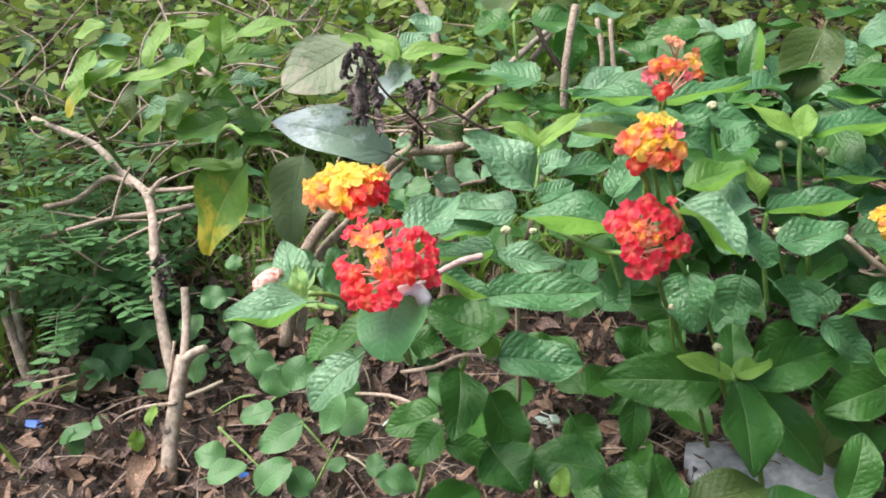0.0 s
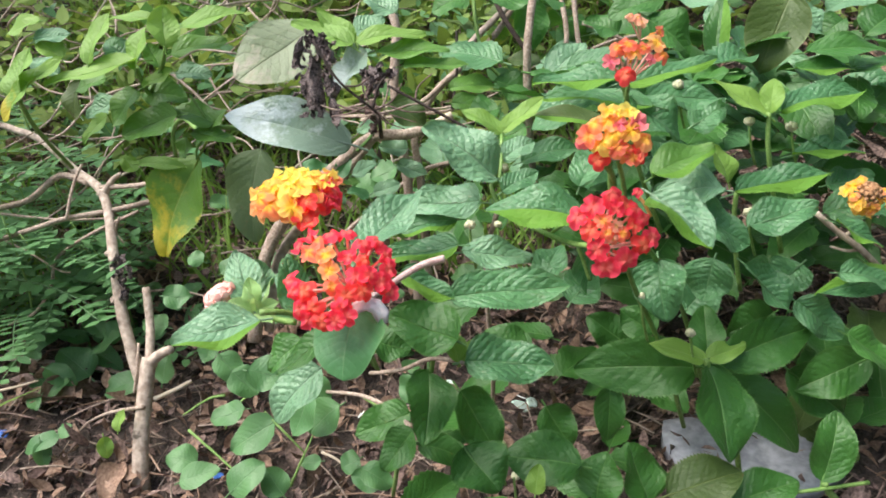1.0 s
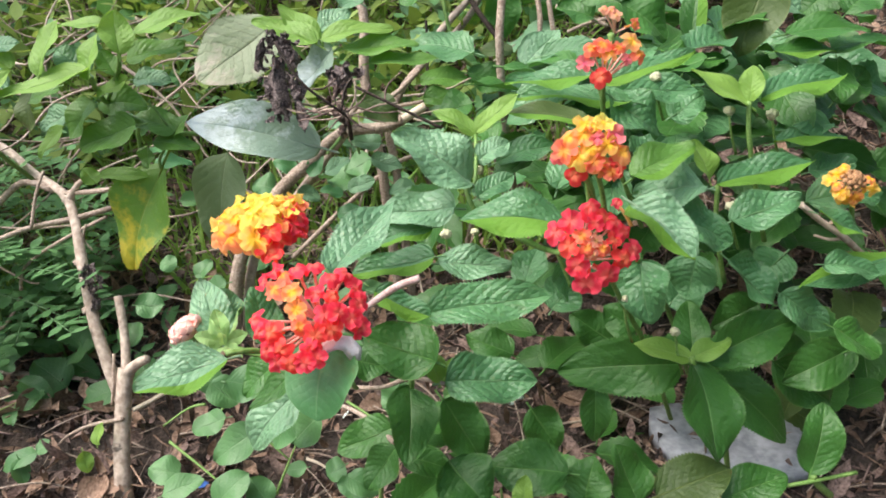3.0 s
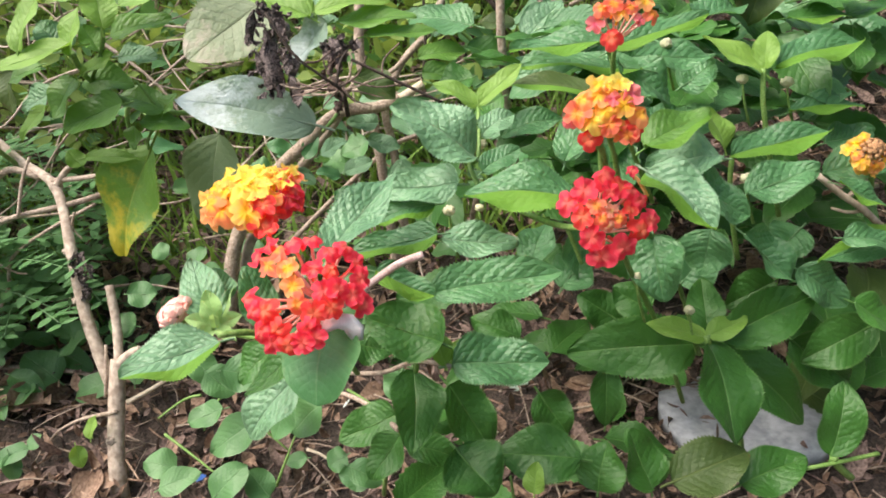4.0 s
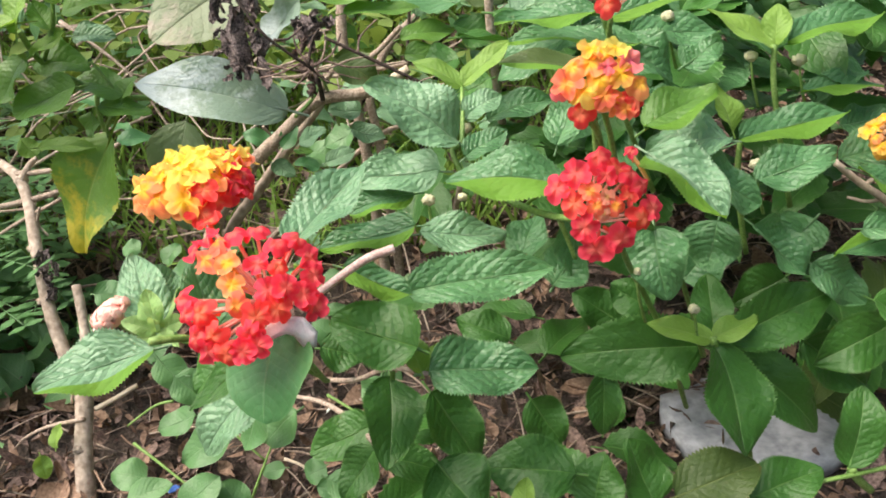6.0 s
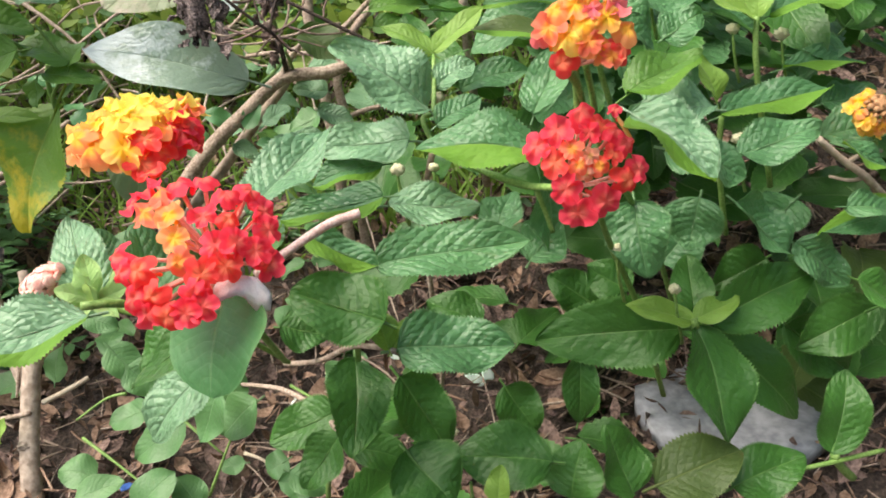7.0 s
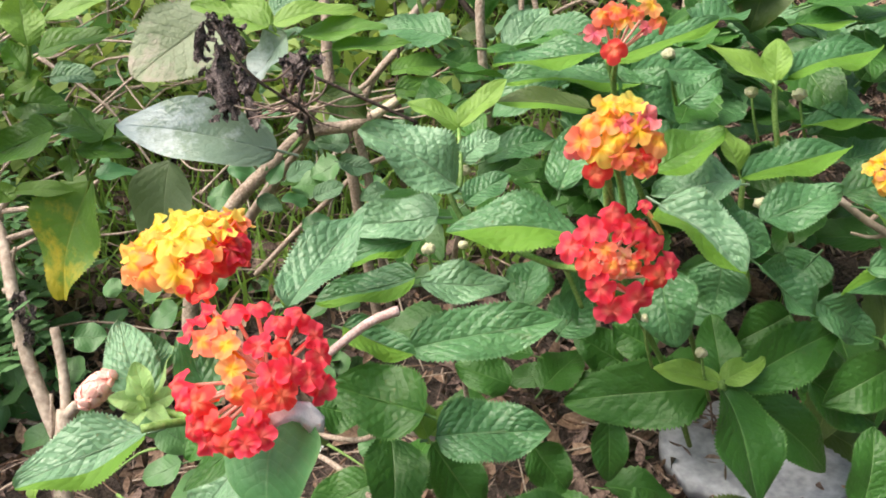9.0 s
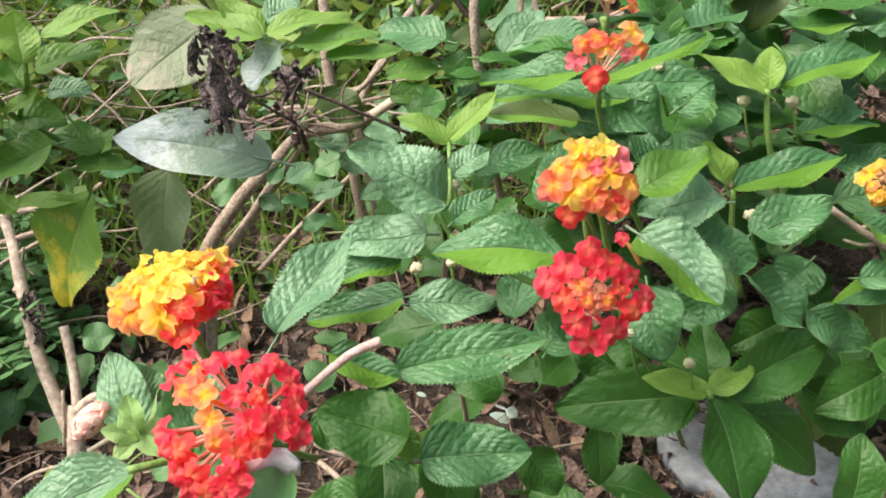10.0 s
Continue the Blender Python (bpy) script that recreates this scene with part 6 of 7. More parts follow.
# ---- sprig with bleached leaves ----
sprig = thing("lantana_sprig", (-0.033, 0.509, 0.045), "lantana sprig with bleached papery leaves and lime tips", "shrub")
stem(sprig, "stem", GREENSTEM, ((-0.0259, 0.4739, 0.3402), (-0.0214, 0.4764, 0.3224), (-0.0202, 0.5113, 0.2920), (-0.0190, 0.5563, 0.2629), (-0.0187, 0.6066, 0.2236)), 0.0011, 0.0009)
stem(sprig, "stem", GREENSTEM, ((-0.0506, 0.4901, 0.3489), (-0.0386, 0.4870, 0.3282), (-0.0224, 0.4871, 0.3131)), 0.0011, 0.0011)
stem(sprig, "stem", GREENSTEM, ((-0.0272, 0.4360, 0.2841), (-0.0190, 0.4663, 0.2859), (-0.0176, 0.5087, 0.2867)), 0.0010, 0.0010)
leaf(sprig, (-0.0598, 0.5339, 0.3429), (-0.1091, 0.5015, 0.3181), (-0.15, -0.78, 0.60), 0.0500, BLEACHED, teeth=14, blunt=0.95, wave=0.05, fold=0.12)
leaf(sprig, (-0.0305, 0.4370, 0.2880), (-0.1043, 0.4403, 0.3133), (0.22, -0.70, 0.68), 0.0353, PALE_GLARE, teeth=8, blunt=0.6, pucker=0.4)
leaf(sprig, (-0.0279, 0.4695, 0.3392), (-0.0648, 0.4798, 0.3572), (0.24, -0.55, 0.80), 0.0189, YOUNG)
leaf(sprig, (-0.0283, 0.4765, 0.3378), (-0.0490, 0.4890, 0.3623), (0.42, -0.62, 0.66), 0.0184, YOUNG)
leaf(sprig, (-0.0257, 0.4710, 0.3421), (0.0172, 0.4721, 0.3488), (-0.13, -0.43, 0.89), 0.0167, YOUNG)
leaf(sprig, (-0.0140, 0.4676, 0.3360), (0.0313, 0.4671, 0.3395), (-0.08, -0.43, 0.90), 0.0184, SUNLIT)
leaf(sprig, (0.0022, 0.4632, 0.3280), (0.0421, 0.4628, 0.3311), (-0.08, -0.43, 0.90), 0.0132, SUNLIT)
leaf(sprig, (-0.0287, 0.4938, 0.3436), (-0.0087, 0.4973, 0.3530), (-0.26, -0.59, 0.76), 0.0195, SKY_SHEEN)
leaf(sprig, (-0.0189, 0.4710, 0.3351), (-0.0417, 0.4648, 0.3194), (-0.43, -0.44, 0.79), 0.0292, PALE_GLARE, blunt=0.8, teeth=8)
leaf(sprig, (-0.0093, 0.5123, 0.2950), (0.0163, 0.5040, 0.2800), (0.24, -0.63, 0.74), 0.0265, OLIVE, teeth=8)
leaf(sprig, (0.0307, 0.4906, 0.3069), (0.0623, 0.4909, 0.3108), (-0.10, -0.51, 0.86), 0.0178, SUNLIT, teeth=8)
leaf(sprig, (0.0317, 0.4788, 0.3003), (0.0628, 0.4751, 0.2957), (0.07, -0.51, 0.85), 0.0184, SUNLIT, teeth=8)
leaf(sprig, (-0.0014, 0.5377, 0.3499), (-0.0234, 0.5442, 0.3613), (0.22, -0.62, 0.76), 0.0220, SKY_SHEEN)
# ---- withered black flower cluster on a dark twig ----
dead_cluster = thing("withered_cluster", (-0.046, 0.412, 0.333), "hanging cluster of withered black leaves on a dark twig", "dead leaves")
stem(dead_cluster, "twig", DARKTWIG, ((-0.0450, 0.4220, 0.3508), (-0.0344, 0.4154, 0.3320), (-0.0229, 0.4160, 0.3200), (-0.0154, 0.4190, 0.3126), (-0.0076, 0.4271, 0.3021)), 0.0007, 0.0008)
stem(dead_cluster, "twig", DARKTWIG, ((-0.0066, 0.4256, 0.3239), (0.0085, 0.4229, 0.3157), (0.0239, 0.4215, 0.3069), (0.0381, 0.4205, 0.2986)), 0.0008, 0.0009)
stem(dead_cluster, "twig", DARKTWIG, ((-0.0154, 0.4190, 0.3126), (-0.0123, 0.4252, 0.3227), (-0.0079, 0.4276, 0.3282)), 0.0008, 0.0006)
cluster_top, cluster_right, cluster_down = Vector((-0.0482, 0.4521, 0.3491)), Vector((0.9950, -0.0834, -0.0557)), Vector((-0.0875, -0.4497, -0.8889))


def in_cluster(across, down, back=0.0):
    """A place in the hanging cluster: metres across and down from its top, and away."""
    return cluster_top + cluster_right * across + cluster_down * down + cluster_right.cross(cluster_down) * back


cluster_rng = random.Random(12)
for k, (x0, d0, x1, d1, wide) in enumerate(((0.0012, 0.0118, 0.0075, 0.0448, 0.0093), (0.0087, 0.0274, 0.0143, 0.0523, 0.0075), (-0.0037, 0.0274, 0.0012, 0.0480, 0.0056), (0.0037, 0.0012, 0.0112, 0.0187, 0.0062), (-0.0056, 0.0025, -0.0081, 0.0206, 0.0044), (-0.0006, 0.0181, -0.0012, 0.0367, 0.0062), (0.0056, 0.0206, 0.0106, 0.0355, 0.0050), (-0.0031, -0.0006, 0.0037, 0.0093, 0.0050))):
    back = cluster_rng.uniform(-0.003, 0.003)
    withered(dead_cluster, in_cluster(x0, d0, back), in_cluster(x1, d1, back), wide, k)
for strand in (((-0.0031, 0.0000), (-0.0087, 0.0156), (-0.0044, 0.0321), (0.0006, 0.0473)), ((-0.0031, 0.0000), (0.0075, 0.0031), (0.0106, 0.0174), (0.0125, 0.0399))):
    for k in range(26):
        f = 3 * k / 26
        n, f = int(f), f - int(f)
        x = strand[n][0] * (1 - f) + strand[n + 1][0] * f
        d = strand[n][1] * (1 - f) + strand[n + 1][1] * f
        a, far = cluster_rng.uniform(0, 6.28), cluster_rng.uniform(0.003, 0.0065)
        back = cluster_rng.uniform(-0.004, 0.004)
        withered(dead_cluster, in_cluster(x, d, back), in_cluster(x + far * math.cos(a), d + 0.3 * far + far * math.sin(a), back), cluster_rng.uniform(0.0012, 0.0032), 60 + k)
withered(dead_cluster, (-0.0131, 0.4415, 0.3321), (-0.0166, 0.4367, 0.3223), 0.0085, 20)
withered(dead_cluster, (-0.0195, 0.4412, 0.3308), (-0.0177, 0.4373, 0.3235), 0.0050, 23)
withered(dead_cluster, (-0.0027, 0.4398, 0.3299), (-0.0069, 0.4379, 0.3257), 0.0050, 24)
tuft = [Vector(p) for p in ((-0.0138, 0.4413, 0.3316), (-0.0159, 0.4369, 0.3228), (-0.0174, 0.4325, 0.3140), (-0.0120, 0.4340, 0.2956))]
for k in range(34):
    f = 3 * k / 34
    n, f = int(f), f - int(f)
    place = tuft[n].lerp(tuft[n + 1], f) + Vector([cluster_rng.gauss(0, 0.0022) for c in range(3)])
    aim = Vector((cluster_rng.uniform(-1, 1), cluster_rng.uniform(-1, 1), cluster_rng.uniform(-1.4, 0.6))) * 0.0055
    withered(dead_cluster, place, place + aim, cluster_rng.uniform(0.0014, 0.0034), 90 + k, mat=DRYLEAF if n else None)
stem(dead_cluster, "dry_stalk", STICK, ((-0.0137, 0.4289, 0.3074), (-0.0087, 0.4320, 0.3141), (-0.0066, 0.4361, 0.3223), (-0.0087, 0.4380, 0.3258)), 0.0007, 0.0004)
stem(dead_cluster, "dry_stalk", STICK, ((-0.0137, 0.4289, 0.3074), (-0.0048, 0.4291, 0.3089), (0.0054, 0.4300, 0.3116), (0.0158, 0.4297, 0.3122)), 0.0007, 0.0004)
stem(dead_cluster, "dry_stalk", STICK, ((-0.0148, 0.4328, 0.3150), (-0.0263, 0.4318, 0.3117), (-0.0374, 0.4316, 0.3101), (-0.0480, 0.4339, 0.3135)), 0.0008, 0.0004)
stem(dead_cluster, "dry_stalk", STICK, ((-0.0137, 0.4289, 0.3074), (-0.0238, 0.4287, 0.3060), (-0.0346, 0.4296, 0.3066)), 0.0007, 0.0004)
stem(dead_cluster, "dry_stalk", STICK, ((-0.0032, 0.4373, 0.3249), (-0.0095, 0.4375, 0.3247), (-0.0147, 0.4368, 0.3228)), 0.0006, 0.0004)
stem(dead_cluster, "dry_stalk", DARKTWIG, ((-0.0137, 0.4289, 0.3074), (-0.0123, 0.4263, 0.3026), (-0.0126, 0.4374, 0.2912)), 0.0011, 0.0013)
stem(dead_cluster, "dry_stalk", DRYLEAF, ((-0.0131, 0.4203, 0.3120), (-0.0230, 0.4227, 0.3129), (-0.0357, 0.4235, 0.3101)), 0.0006, 0.0003)
stem(dead_cluster, "dry_stalk", DRYLEAF, ((-0.0131, 0.4203, 0.3120), (-0.0040, 0.4236, 0.3162), (0.0013, 0.4272, 0.3245)), 0.0006, 0.0004)
stem(dead_cluster, "dry_stalk", DRYLEAF, ((-0.0167, 0.4201, 0.3149), (-0.0279, 0.4217, 0.3103), (-0.0390, 0.4228, 0.3083)), 0.0006, 0.0004)
stem(dead_cluster, "dry_stalk", DRYLEAF, ((-0.0124, 0.4197, 0.3109), (-0.0079, 0.4199, 0.3046), (0.0016, 0.4223, 0.2997)), 0.0006, 0.0003)
stem(dead_cluster, "dry_stalk", DRYLEAF, ((-0.0153, 0.4194, 0.3135), (-0.0195, 0.4214, 0.3211), (-0.0206, 0.4241, 0.3268)), 0.0006, 0.0004)
stem(dead_cluster, "dry_stalk", DRYLEAF, ((-0.0073, 0.4225, 0.3136), (0.0052, 0.4233, 0.3091), (0.0213, 0.4259, 0.3089)), 0.0006, 0.0003)
stem(dead_cluster, "dry_stalk", DRYLEAF, ((-0.0286, 0.4160, 0.3266), (-0.0224, 0.4188, 0.3260), (-0.0158, 0.4237, 0.3298)), 0.0007, 0.0004)
stem(dead_cluster, "dry_stalk", DRYLEAF, ((0.0085, 0.4229, 0.3157), (0.0105, 0.4260, 0.3226), (0.0190, 0.4303, 0.3290)), 0.0006, 0.0003)
stem(dead_cluster, "dry_stalk", DRYLEAF, ((-0.0131, 0.4203, 0.3120), (-0.0188, 0.4198, 0.3069), (-0.0237, 0.4195, 0.3024)), 0.0006, 0.0003)
stem(dead_cluster, "dry_stalk", DRYLEAF, ((-0.0354, 0.4240, 0.3148), (-0.0232, 0.4218, 0.3108), (-0.0075, 0.4233, 0.3083), (0.0082, 0.4236, 0.3029)), 0.0006, 0.0003)
# ---- shrub behind ----
back_shrub = thing("shrub", (0.184, 0.560, 0.045), "dense green shrub behind the flowers with mixed leaves", "shrub")
leaf(back_shrub, (0.0870, 0.5369, 0.3565), (0.0922, 0.5219, 0.3251), (0.30, -0.85, 0.44), 0.0284, MATURE)
leaf(back_shrub, (0.0956, 0.4824, 0.3143), (0.1188, 0.4916, 0.3360), (-0.34, -0.69, 0.64), 0.0237, SKY_SHEEN, teeth=8)
leaf(back_shrub, (0.0608, 0.4911, 0.3108), (0.0892, 0.4853, 0.3014), (0.14, -0.60, 0.79), 0.0252, MATURE)
leaf(back_shrub, (0.0417, 0.5187, 0.3135), (0.0582, 0.5257, 0.3300), (-0.41, -0.63, 0.66), 0.0221, SKY_SHEEN)
leaf(back_shrub, (0.1677, 0.4919, 0.3574), (0.1321, 0.4912, 0.3525), (-0.10, -0.58, 0.81), 0.0244, MATURE)
leaf(back_shrub, (0.1543, 0.4816, 0.3492), (0.1839, 0.4706, 0.3291), (0.22, -0.70, 0.69), 0.0345, MATURE)
leaf(back_shrub, (0.2007, 0.4809, 0.3211), (0.2088, 0.4995, 0.3612), (-0.38, -0.82, 0.44), 0.0168, MATURE, teeth=8, under=-3)
leaf(back_shrub, (0.2437, 0.4817, 0.3580), (0.2221, 0.4633, 0.3167), (-0.35, -0.78, 0.52), 0.0389, OLIVE, teeth=8)
leaf(back_shrub, (0.1997, 0.4991, 0.3410), (0.2168, 0.5034, 0.3518), (-0.32, -0.60, 0.73), 0.0168, SKY_SHEEN)
leaf(back_shrub, (0.2489, 0.4869, 0.3538), (0.2720, 0.4762, 0.3336), (0.31, -0.65, 0.69), 0.0245, SKY_SHEEN)
leaf(back_shrub, (0.2798, 0.4803, 0.3429), (0.2615, 0.4770, 0.3341), (-0.27, -0.59, 0.76), 0.0203, MATURE)
leaf(back_shrub, (0.2379, 0.4403, 0.3316), (0.2905, 0.4395, 0.3353), (-0.07, -0.43, 0.90), 0.0213, MATURE)
leaf(back_shrub, (0.2307, 0.4365, 0.3231), (0.2684, 0.4353, 0.3244), (-0.05, -0.43, 0.90), 0.0171, MATURE, under=-3)
leaf(back_shrub, (0.0472, 0.5234, 0.3600), (0.0210, 0.5220, 0.3544), (-0.14, -0.58, 0.80), 0.0256, MATURE)
leaf(back_shrub, (0.0596, 0.5047, 0.3580), (0.0922, 0.5055, 0.3630), (-0.11, -0.58, 0.81), 0.0248, MATURE)
leaf(back_shrub, (0.0601, 0.4623, 0.3000), (0.0391, 0.4615, 0.2962), (-0.13, -0.58, 0.80), 0.0240, MATURE)
leaf(back_shrub, (0.0741, 0.4431, 0.2922), (0.0534, 0.4410, 0.2855), (-0.20, -0.58, 0.79), 0.0234, MATURE)
leaf(back_shrub, (0.1453, 0.5075, 0.3355), (0.1239, 0.5137, 0.3466), (0.22, -0.62, 0.76), 0.0256, MATURE)
leaf(back_shrub, (0.1771, 0.4600, 0.3214), (0.1969, 0.4544, 0.3112), (0.22, -0.62, 0.76), 0.0237, MATURE)
leaf(back_shrub, (0.2143, 0.4628, 0.3152), (0.1926, 0.4584, 0.3035), (-0.29, -0.60, 0.75), 0.0201, MATURE)
leaf(back_shrub, (0.0908, 0.4945, 0.3210), (0.0692, 0.4975, 0.3253), (0.08, -0.59, 0.80), 0.0143, OLIVE)
leaf(back_shrub, (0.0750, 0.6239, 0.3258), (0.0809, 0.6180, 0.3140), (0.42, -0.72, 0.55), 0.0262, YELLOWING, teeth=8)
leaf(back_shrub, (0.2742, 0.4407, 0.2890), (0.2960, 0.4480, 0.3068), (-0.37, -0.62, 0.70), 0.0277, MATURE)
leaf(back_shrub, (0.2845, 0.4620, 0.3352), (0.3063, 0.4693, 0.3528), (-0.37, -0.62, 0.70), 0.0277, MATURE)
leaf(back_shrub, (0.2550, 0.4545, 0.3008), (0.2717, 0.4488, 0.2905), (0.25, -0.63, 0.74), 0.0241, MATURE)
# ---- low herbs ----
herbs = thing("ground_herb", (-0.119, 0.425, 0.045), "low round-leaved green herb on the leaf litter", "herb")
leaf(herbs, (-0.0965, 0.4242, 0.1000), (-0.1304, 0.4172, 0.0817), (-0.25, -0.66, 0.70), 0.0253, HERB, teeth=5, blunt=0.8, pucker=0.3, fold=0.15)
leaf(herbs, (-0.1203, 0.4410, 0.0983), (-0.1471, 0.4395, 0.0924), (-0.18, -0.43, 0.89), 0.0195, HERB, teeth=5, blunt=0.8, pucker=0.3, fold=0.15)
leaf(herbs, (-0.1563, 0.4267, 0.0643), (-0.1786, 0.4307, 0.0706), (0.14, -0.53, 0.84), 0.0211, HERB, teeth=5, blunt=0.8, pucker=0.3, fold=0.15)
leaf(herbs, (-0.1641, 0.4100, 0.0632), (-0.1368, 0.4130, 0.0724), (-0.23, -0.51, 0.83), 0.0186, HERB, teeth=5, blunt=0.8, pucker=0.3, fold=0.15)
leaf(herbs, (-0.1244, 0.3867, 0.0718), (-0.1012, 0.3945, 0.0906), (-0.37, -0.62, 0.70), 0.0235, HERB, teeth=5, blunt=0.8, pucker=0.3, fold=0.15)
leaf(herbs, (-0.0896, 0.3903, 0.0645), (-0.1013, 0.3990, 0.0817), (0.39, -0.70, 0.60), 0.0197, HERB, teeth=5, blunt=0.8, pucker=0.3, fold=0.15)
leaf(herbs, (-0.0447, 0.3783, 0.1435), (-0.0661, 0.3726, 0.1292), (-0.33, -0.61, 0.72), 0.0234, HERB, teeth=5, blunt=0.8, pucker=0.3, fold=0.15)
leaf(herbs, (-0.0593, 0.3714, 0.1587), (-0.0741, 0.3612, 0.1357), (-0.47, -0.67, 0.58), 0.0226, HERB, teeth=5, blunt=0.8, pucker=0.3, fold=0.15)
leaf(herbs, (-0.0656, 0.3980, 0.1514), (-0.0529, 0.3897, 0.1352), (0.37, -0.69, 0.63), 0.0184, HERB, teeth=5, blunt=0.8, pucker=0.3, fold=0.15)
leaf(herbs, (-0.1833, 0.4982, 0.1613), (-0.1629, 0.4968, 0.1604), (-0.01, -0.65, 0.76), 0.0199, HERB, teeth=5, blunt=0.8, pucker=0.3, fold=0.15)
leaf(herbs, (-0.1887, 0.5091, 0.1282), (-0.2098, 0.5123, 0.1330), (0.09, -0.59, 0.80), 0.0198, HERB, teeth=5, blunt=0.8, pucker=0.3, fold=0.15)
leaf(herbs, (-0.1580, 0.4803, 0.1438), (-0.1384, 0.4756, 0.1356), (0.18, -0.61, 0.77), 0.0168, HERB, teeth=5, blunt=0.8, pucker=0.3, fold=0.15)
leaf(herbs, (-0.1064, 0.4133, 0.1483), (-0.0816, 0.4100, 0.1440), (0.07, -0.59, 0.81), 0.0247, HERB, teeth=5, blunt=0.8, pucker=0.3, fold=0.15)
leaf(herbs, (-0.1209, 0.4271, 0.1396), (-0.1035, 0.4196, 0.1254), (0.30, -0.65, 0.70), 0.0214, HERB, teeth=5, blunt=0.8, pucker=0.3, fold=0.15)
leaf(herbs, (-0.1294, 0.4325, 0.1500), (-0.1141, 0.4235, 0.1326), (0.36, -0.67, 0.65), 0.0197, HERB, teeth=5, blunt=0.8, pucker=0.3, fold=0.15)
leaf(herbs, (-0.1641, 0.5433, 0.1667), (-0.1769, 0.5461, 0.1712), (0.15, -0.60, 0.78), 0.0153, HERB, teeth=5, blunt=0.8, pucker=0.3, fold=0.15)
leaf(herbs, (-0.0370, 0.3857, 0.0965), (-0.0499, 0.3835, 0.0907), (-0.29, -0.52, 0.80), 0.0175, HERB, teeth=5, blunt=0.8, pucker=0.3, fold=0.15)
leaf(herbs, (-0.0214, 0.3684, 0.0927), (-0.0421, 0.3710, 0.0962), (0.08, -0.52, 0.85), 0.0186, HERB, teeth=5, blunt=0.8, pucker=0.3, fold=0.15)
leaf(herbs, (-0.0660, 0.4108, 0.0743), (-0.0814, 0.4110, 0.0733), (-0.07, -0.51, 0.86), 0.0112, HERB, teeth=5, blunt=0.8, pucker=0.3, fold=0.15)
leaf(herbs, (-0.0343, 0.3672, 0.1044), (-0.0147, 0.3614, 0.0943), (0.25, -0.55, 0.79), 0.0166, HERB, teeth=5, blunt=0.8, pucker=0.3, fold=0.15)
leaf(herbs, (-0.2176, 0.4514, 0.0769), (-0.2137, 0.4581, 0.0913), (-0.52, -0.72, 0.46), 0.0121, YOUNG)
leaf(herbs, (-0.2280, 0.4503, 0.0736), (-0.2251, 0.4433, 0.0588), (0.45, -0.77, 0.45), 0.0121, YOUNG)
leaf(herbs, (-0.2640, 0.4588, 0.0700), (-0.2934, 0.4555, 0.0601), (-0.23, -0.51, 0.83), 0.0150, HERB, teeth=5, blunt=0.8, pucker=0.3, fold=0.15)
leaf(herbs, (-0.2786, 0.4580, 0.0669), (-0.2759, 0.4490, 0.0482), (0.53, -0.74, 0.42), 0.0130, HERB, teeth=5, blunt=0.8, pucker=0.3, fold=0.15)
leaf(herbs, (-0.2640, 0.4588, 0.0700), (-0.2553, 0.4617, 0.0771), (-0.41, -0.55, 0.73), 0.0130, HERB, teeth=5, blunt=0.8, pucker=0.3, fold=0.15)
leaf(herbs, (-0.2015, 0.5043, 0.0805), (-0.1953, 0.5152, 0.1041), (-0.52, -0.72, 0.45), 0.0255, HERB, teeth=5, blunt=0.8, pucker=0.3, fold=0.15)
leaf(herbs, (-0.2242, 0.5195, 0.0767), (-0.2567, 0.5159, 0.0658), (-0.20, -0.59, 0.78), 0.0229, HERB, teeth=5, blunt=0.8, pucker=0.3, fold=0.15)
leaf(herbs, (-0.2702, 0.5326, 0.0714), (-0.2962, 0.5442, 0.0935), (0.31, -0.65, 0.69), 0.0320, HERB, teeth=5, blunt=0.8, pucker=0.3, fold=0.15)
leaf(herbs, (-0.3161, 0.5357, 0.0734), (-0.2852, 0.5257, 0.0554), (0.24, -0.63, 0.74), 0.0267, HERB, teeth=5, blunt=0.8, pucker=0.3, fold=0.15)
leaf(herbs, (-0.3301, 0.5563, 0.0883), (-0.3006, 0.5624, 0.1040), (-0.29, -0.60, 0.75), 0.0272, HERB, teeth=5, blunt=0.8, pucker=0.3, fold=0.15)
leaf(herbs, (-0.2543, 0.5454, 0.1000), (-0.2349, 0.5500, 0.1116), (-0.31, -0.60, 0.74), 0.0234, HERB, teeth=5, blunt=0.8, pucker=0.3, fold=0.15)
leaf(herbs, (-0.1141, 0.5530, 0.1578), (-0.0958, 0.5537, 0.1612), (-0.13, -0.58, 0.80), 0.0178, HERB, teeth=5, blunt=0.8, pucker=0.3, fold=0.15)
leaf(herbs, (-0.1553, 0.5518, 0.1515), (-0.1408, 0.5566, 0.1631), (-0.37, -0.62, 0.70), 0.0156, HERB, teeth=5, blunt=0.8, pucker=0.3, fold=0.15)
leaf(herbs, (-0.0943, 0.6208, 0.1930), (-0.1135, 0.6242, 0.1983), (0.12, -0.60, 0.79), 0.0259, HERB, teeth=5, blunt=0.8, pucker=0.3, fold=0.15)
leaf(herbs, (-0.1186, 0.5071, 0.1676), (-0.1399, 0.5049, 0.1610), (-0.19, -0.58, 0.79), 0.0192, HERB, teeth=5, blunt=0.8, pucker=0.3, fold=0.15)
leaf(herbs, (-0.0248, 0.4399, 0.1400), (-0.0390, 0.4474, 0.1544), (0.34, -0.67, 0.67), 0.0176, HERB, teeth=5, blunt=0.8, pucker=0.3, fold=0.15)
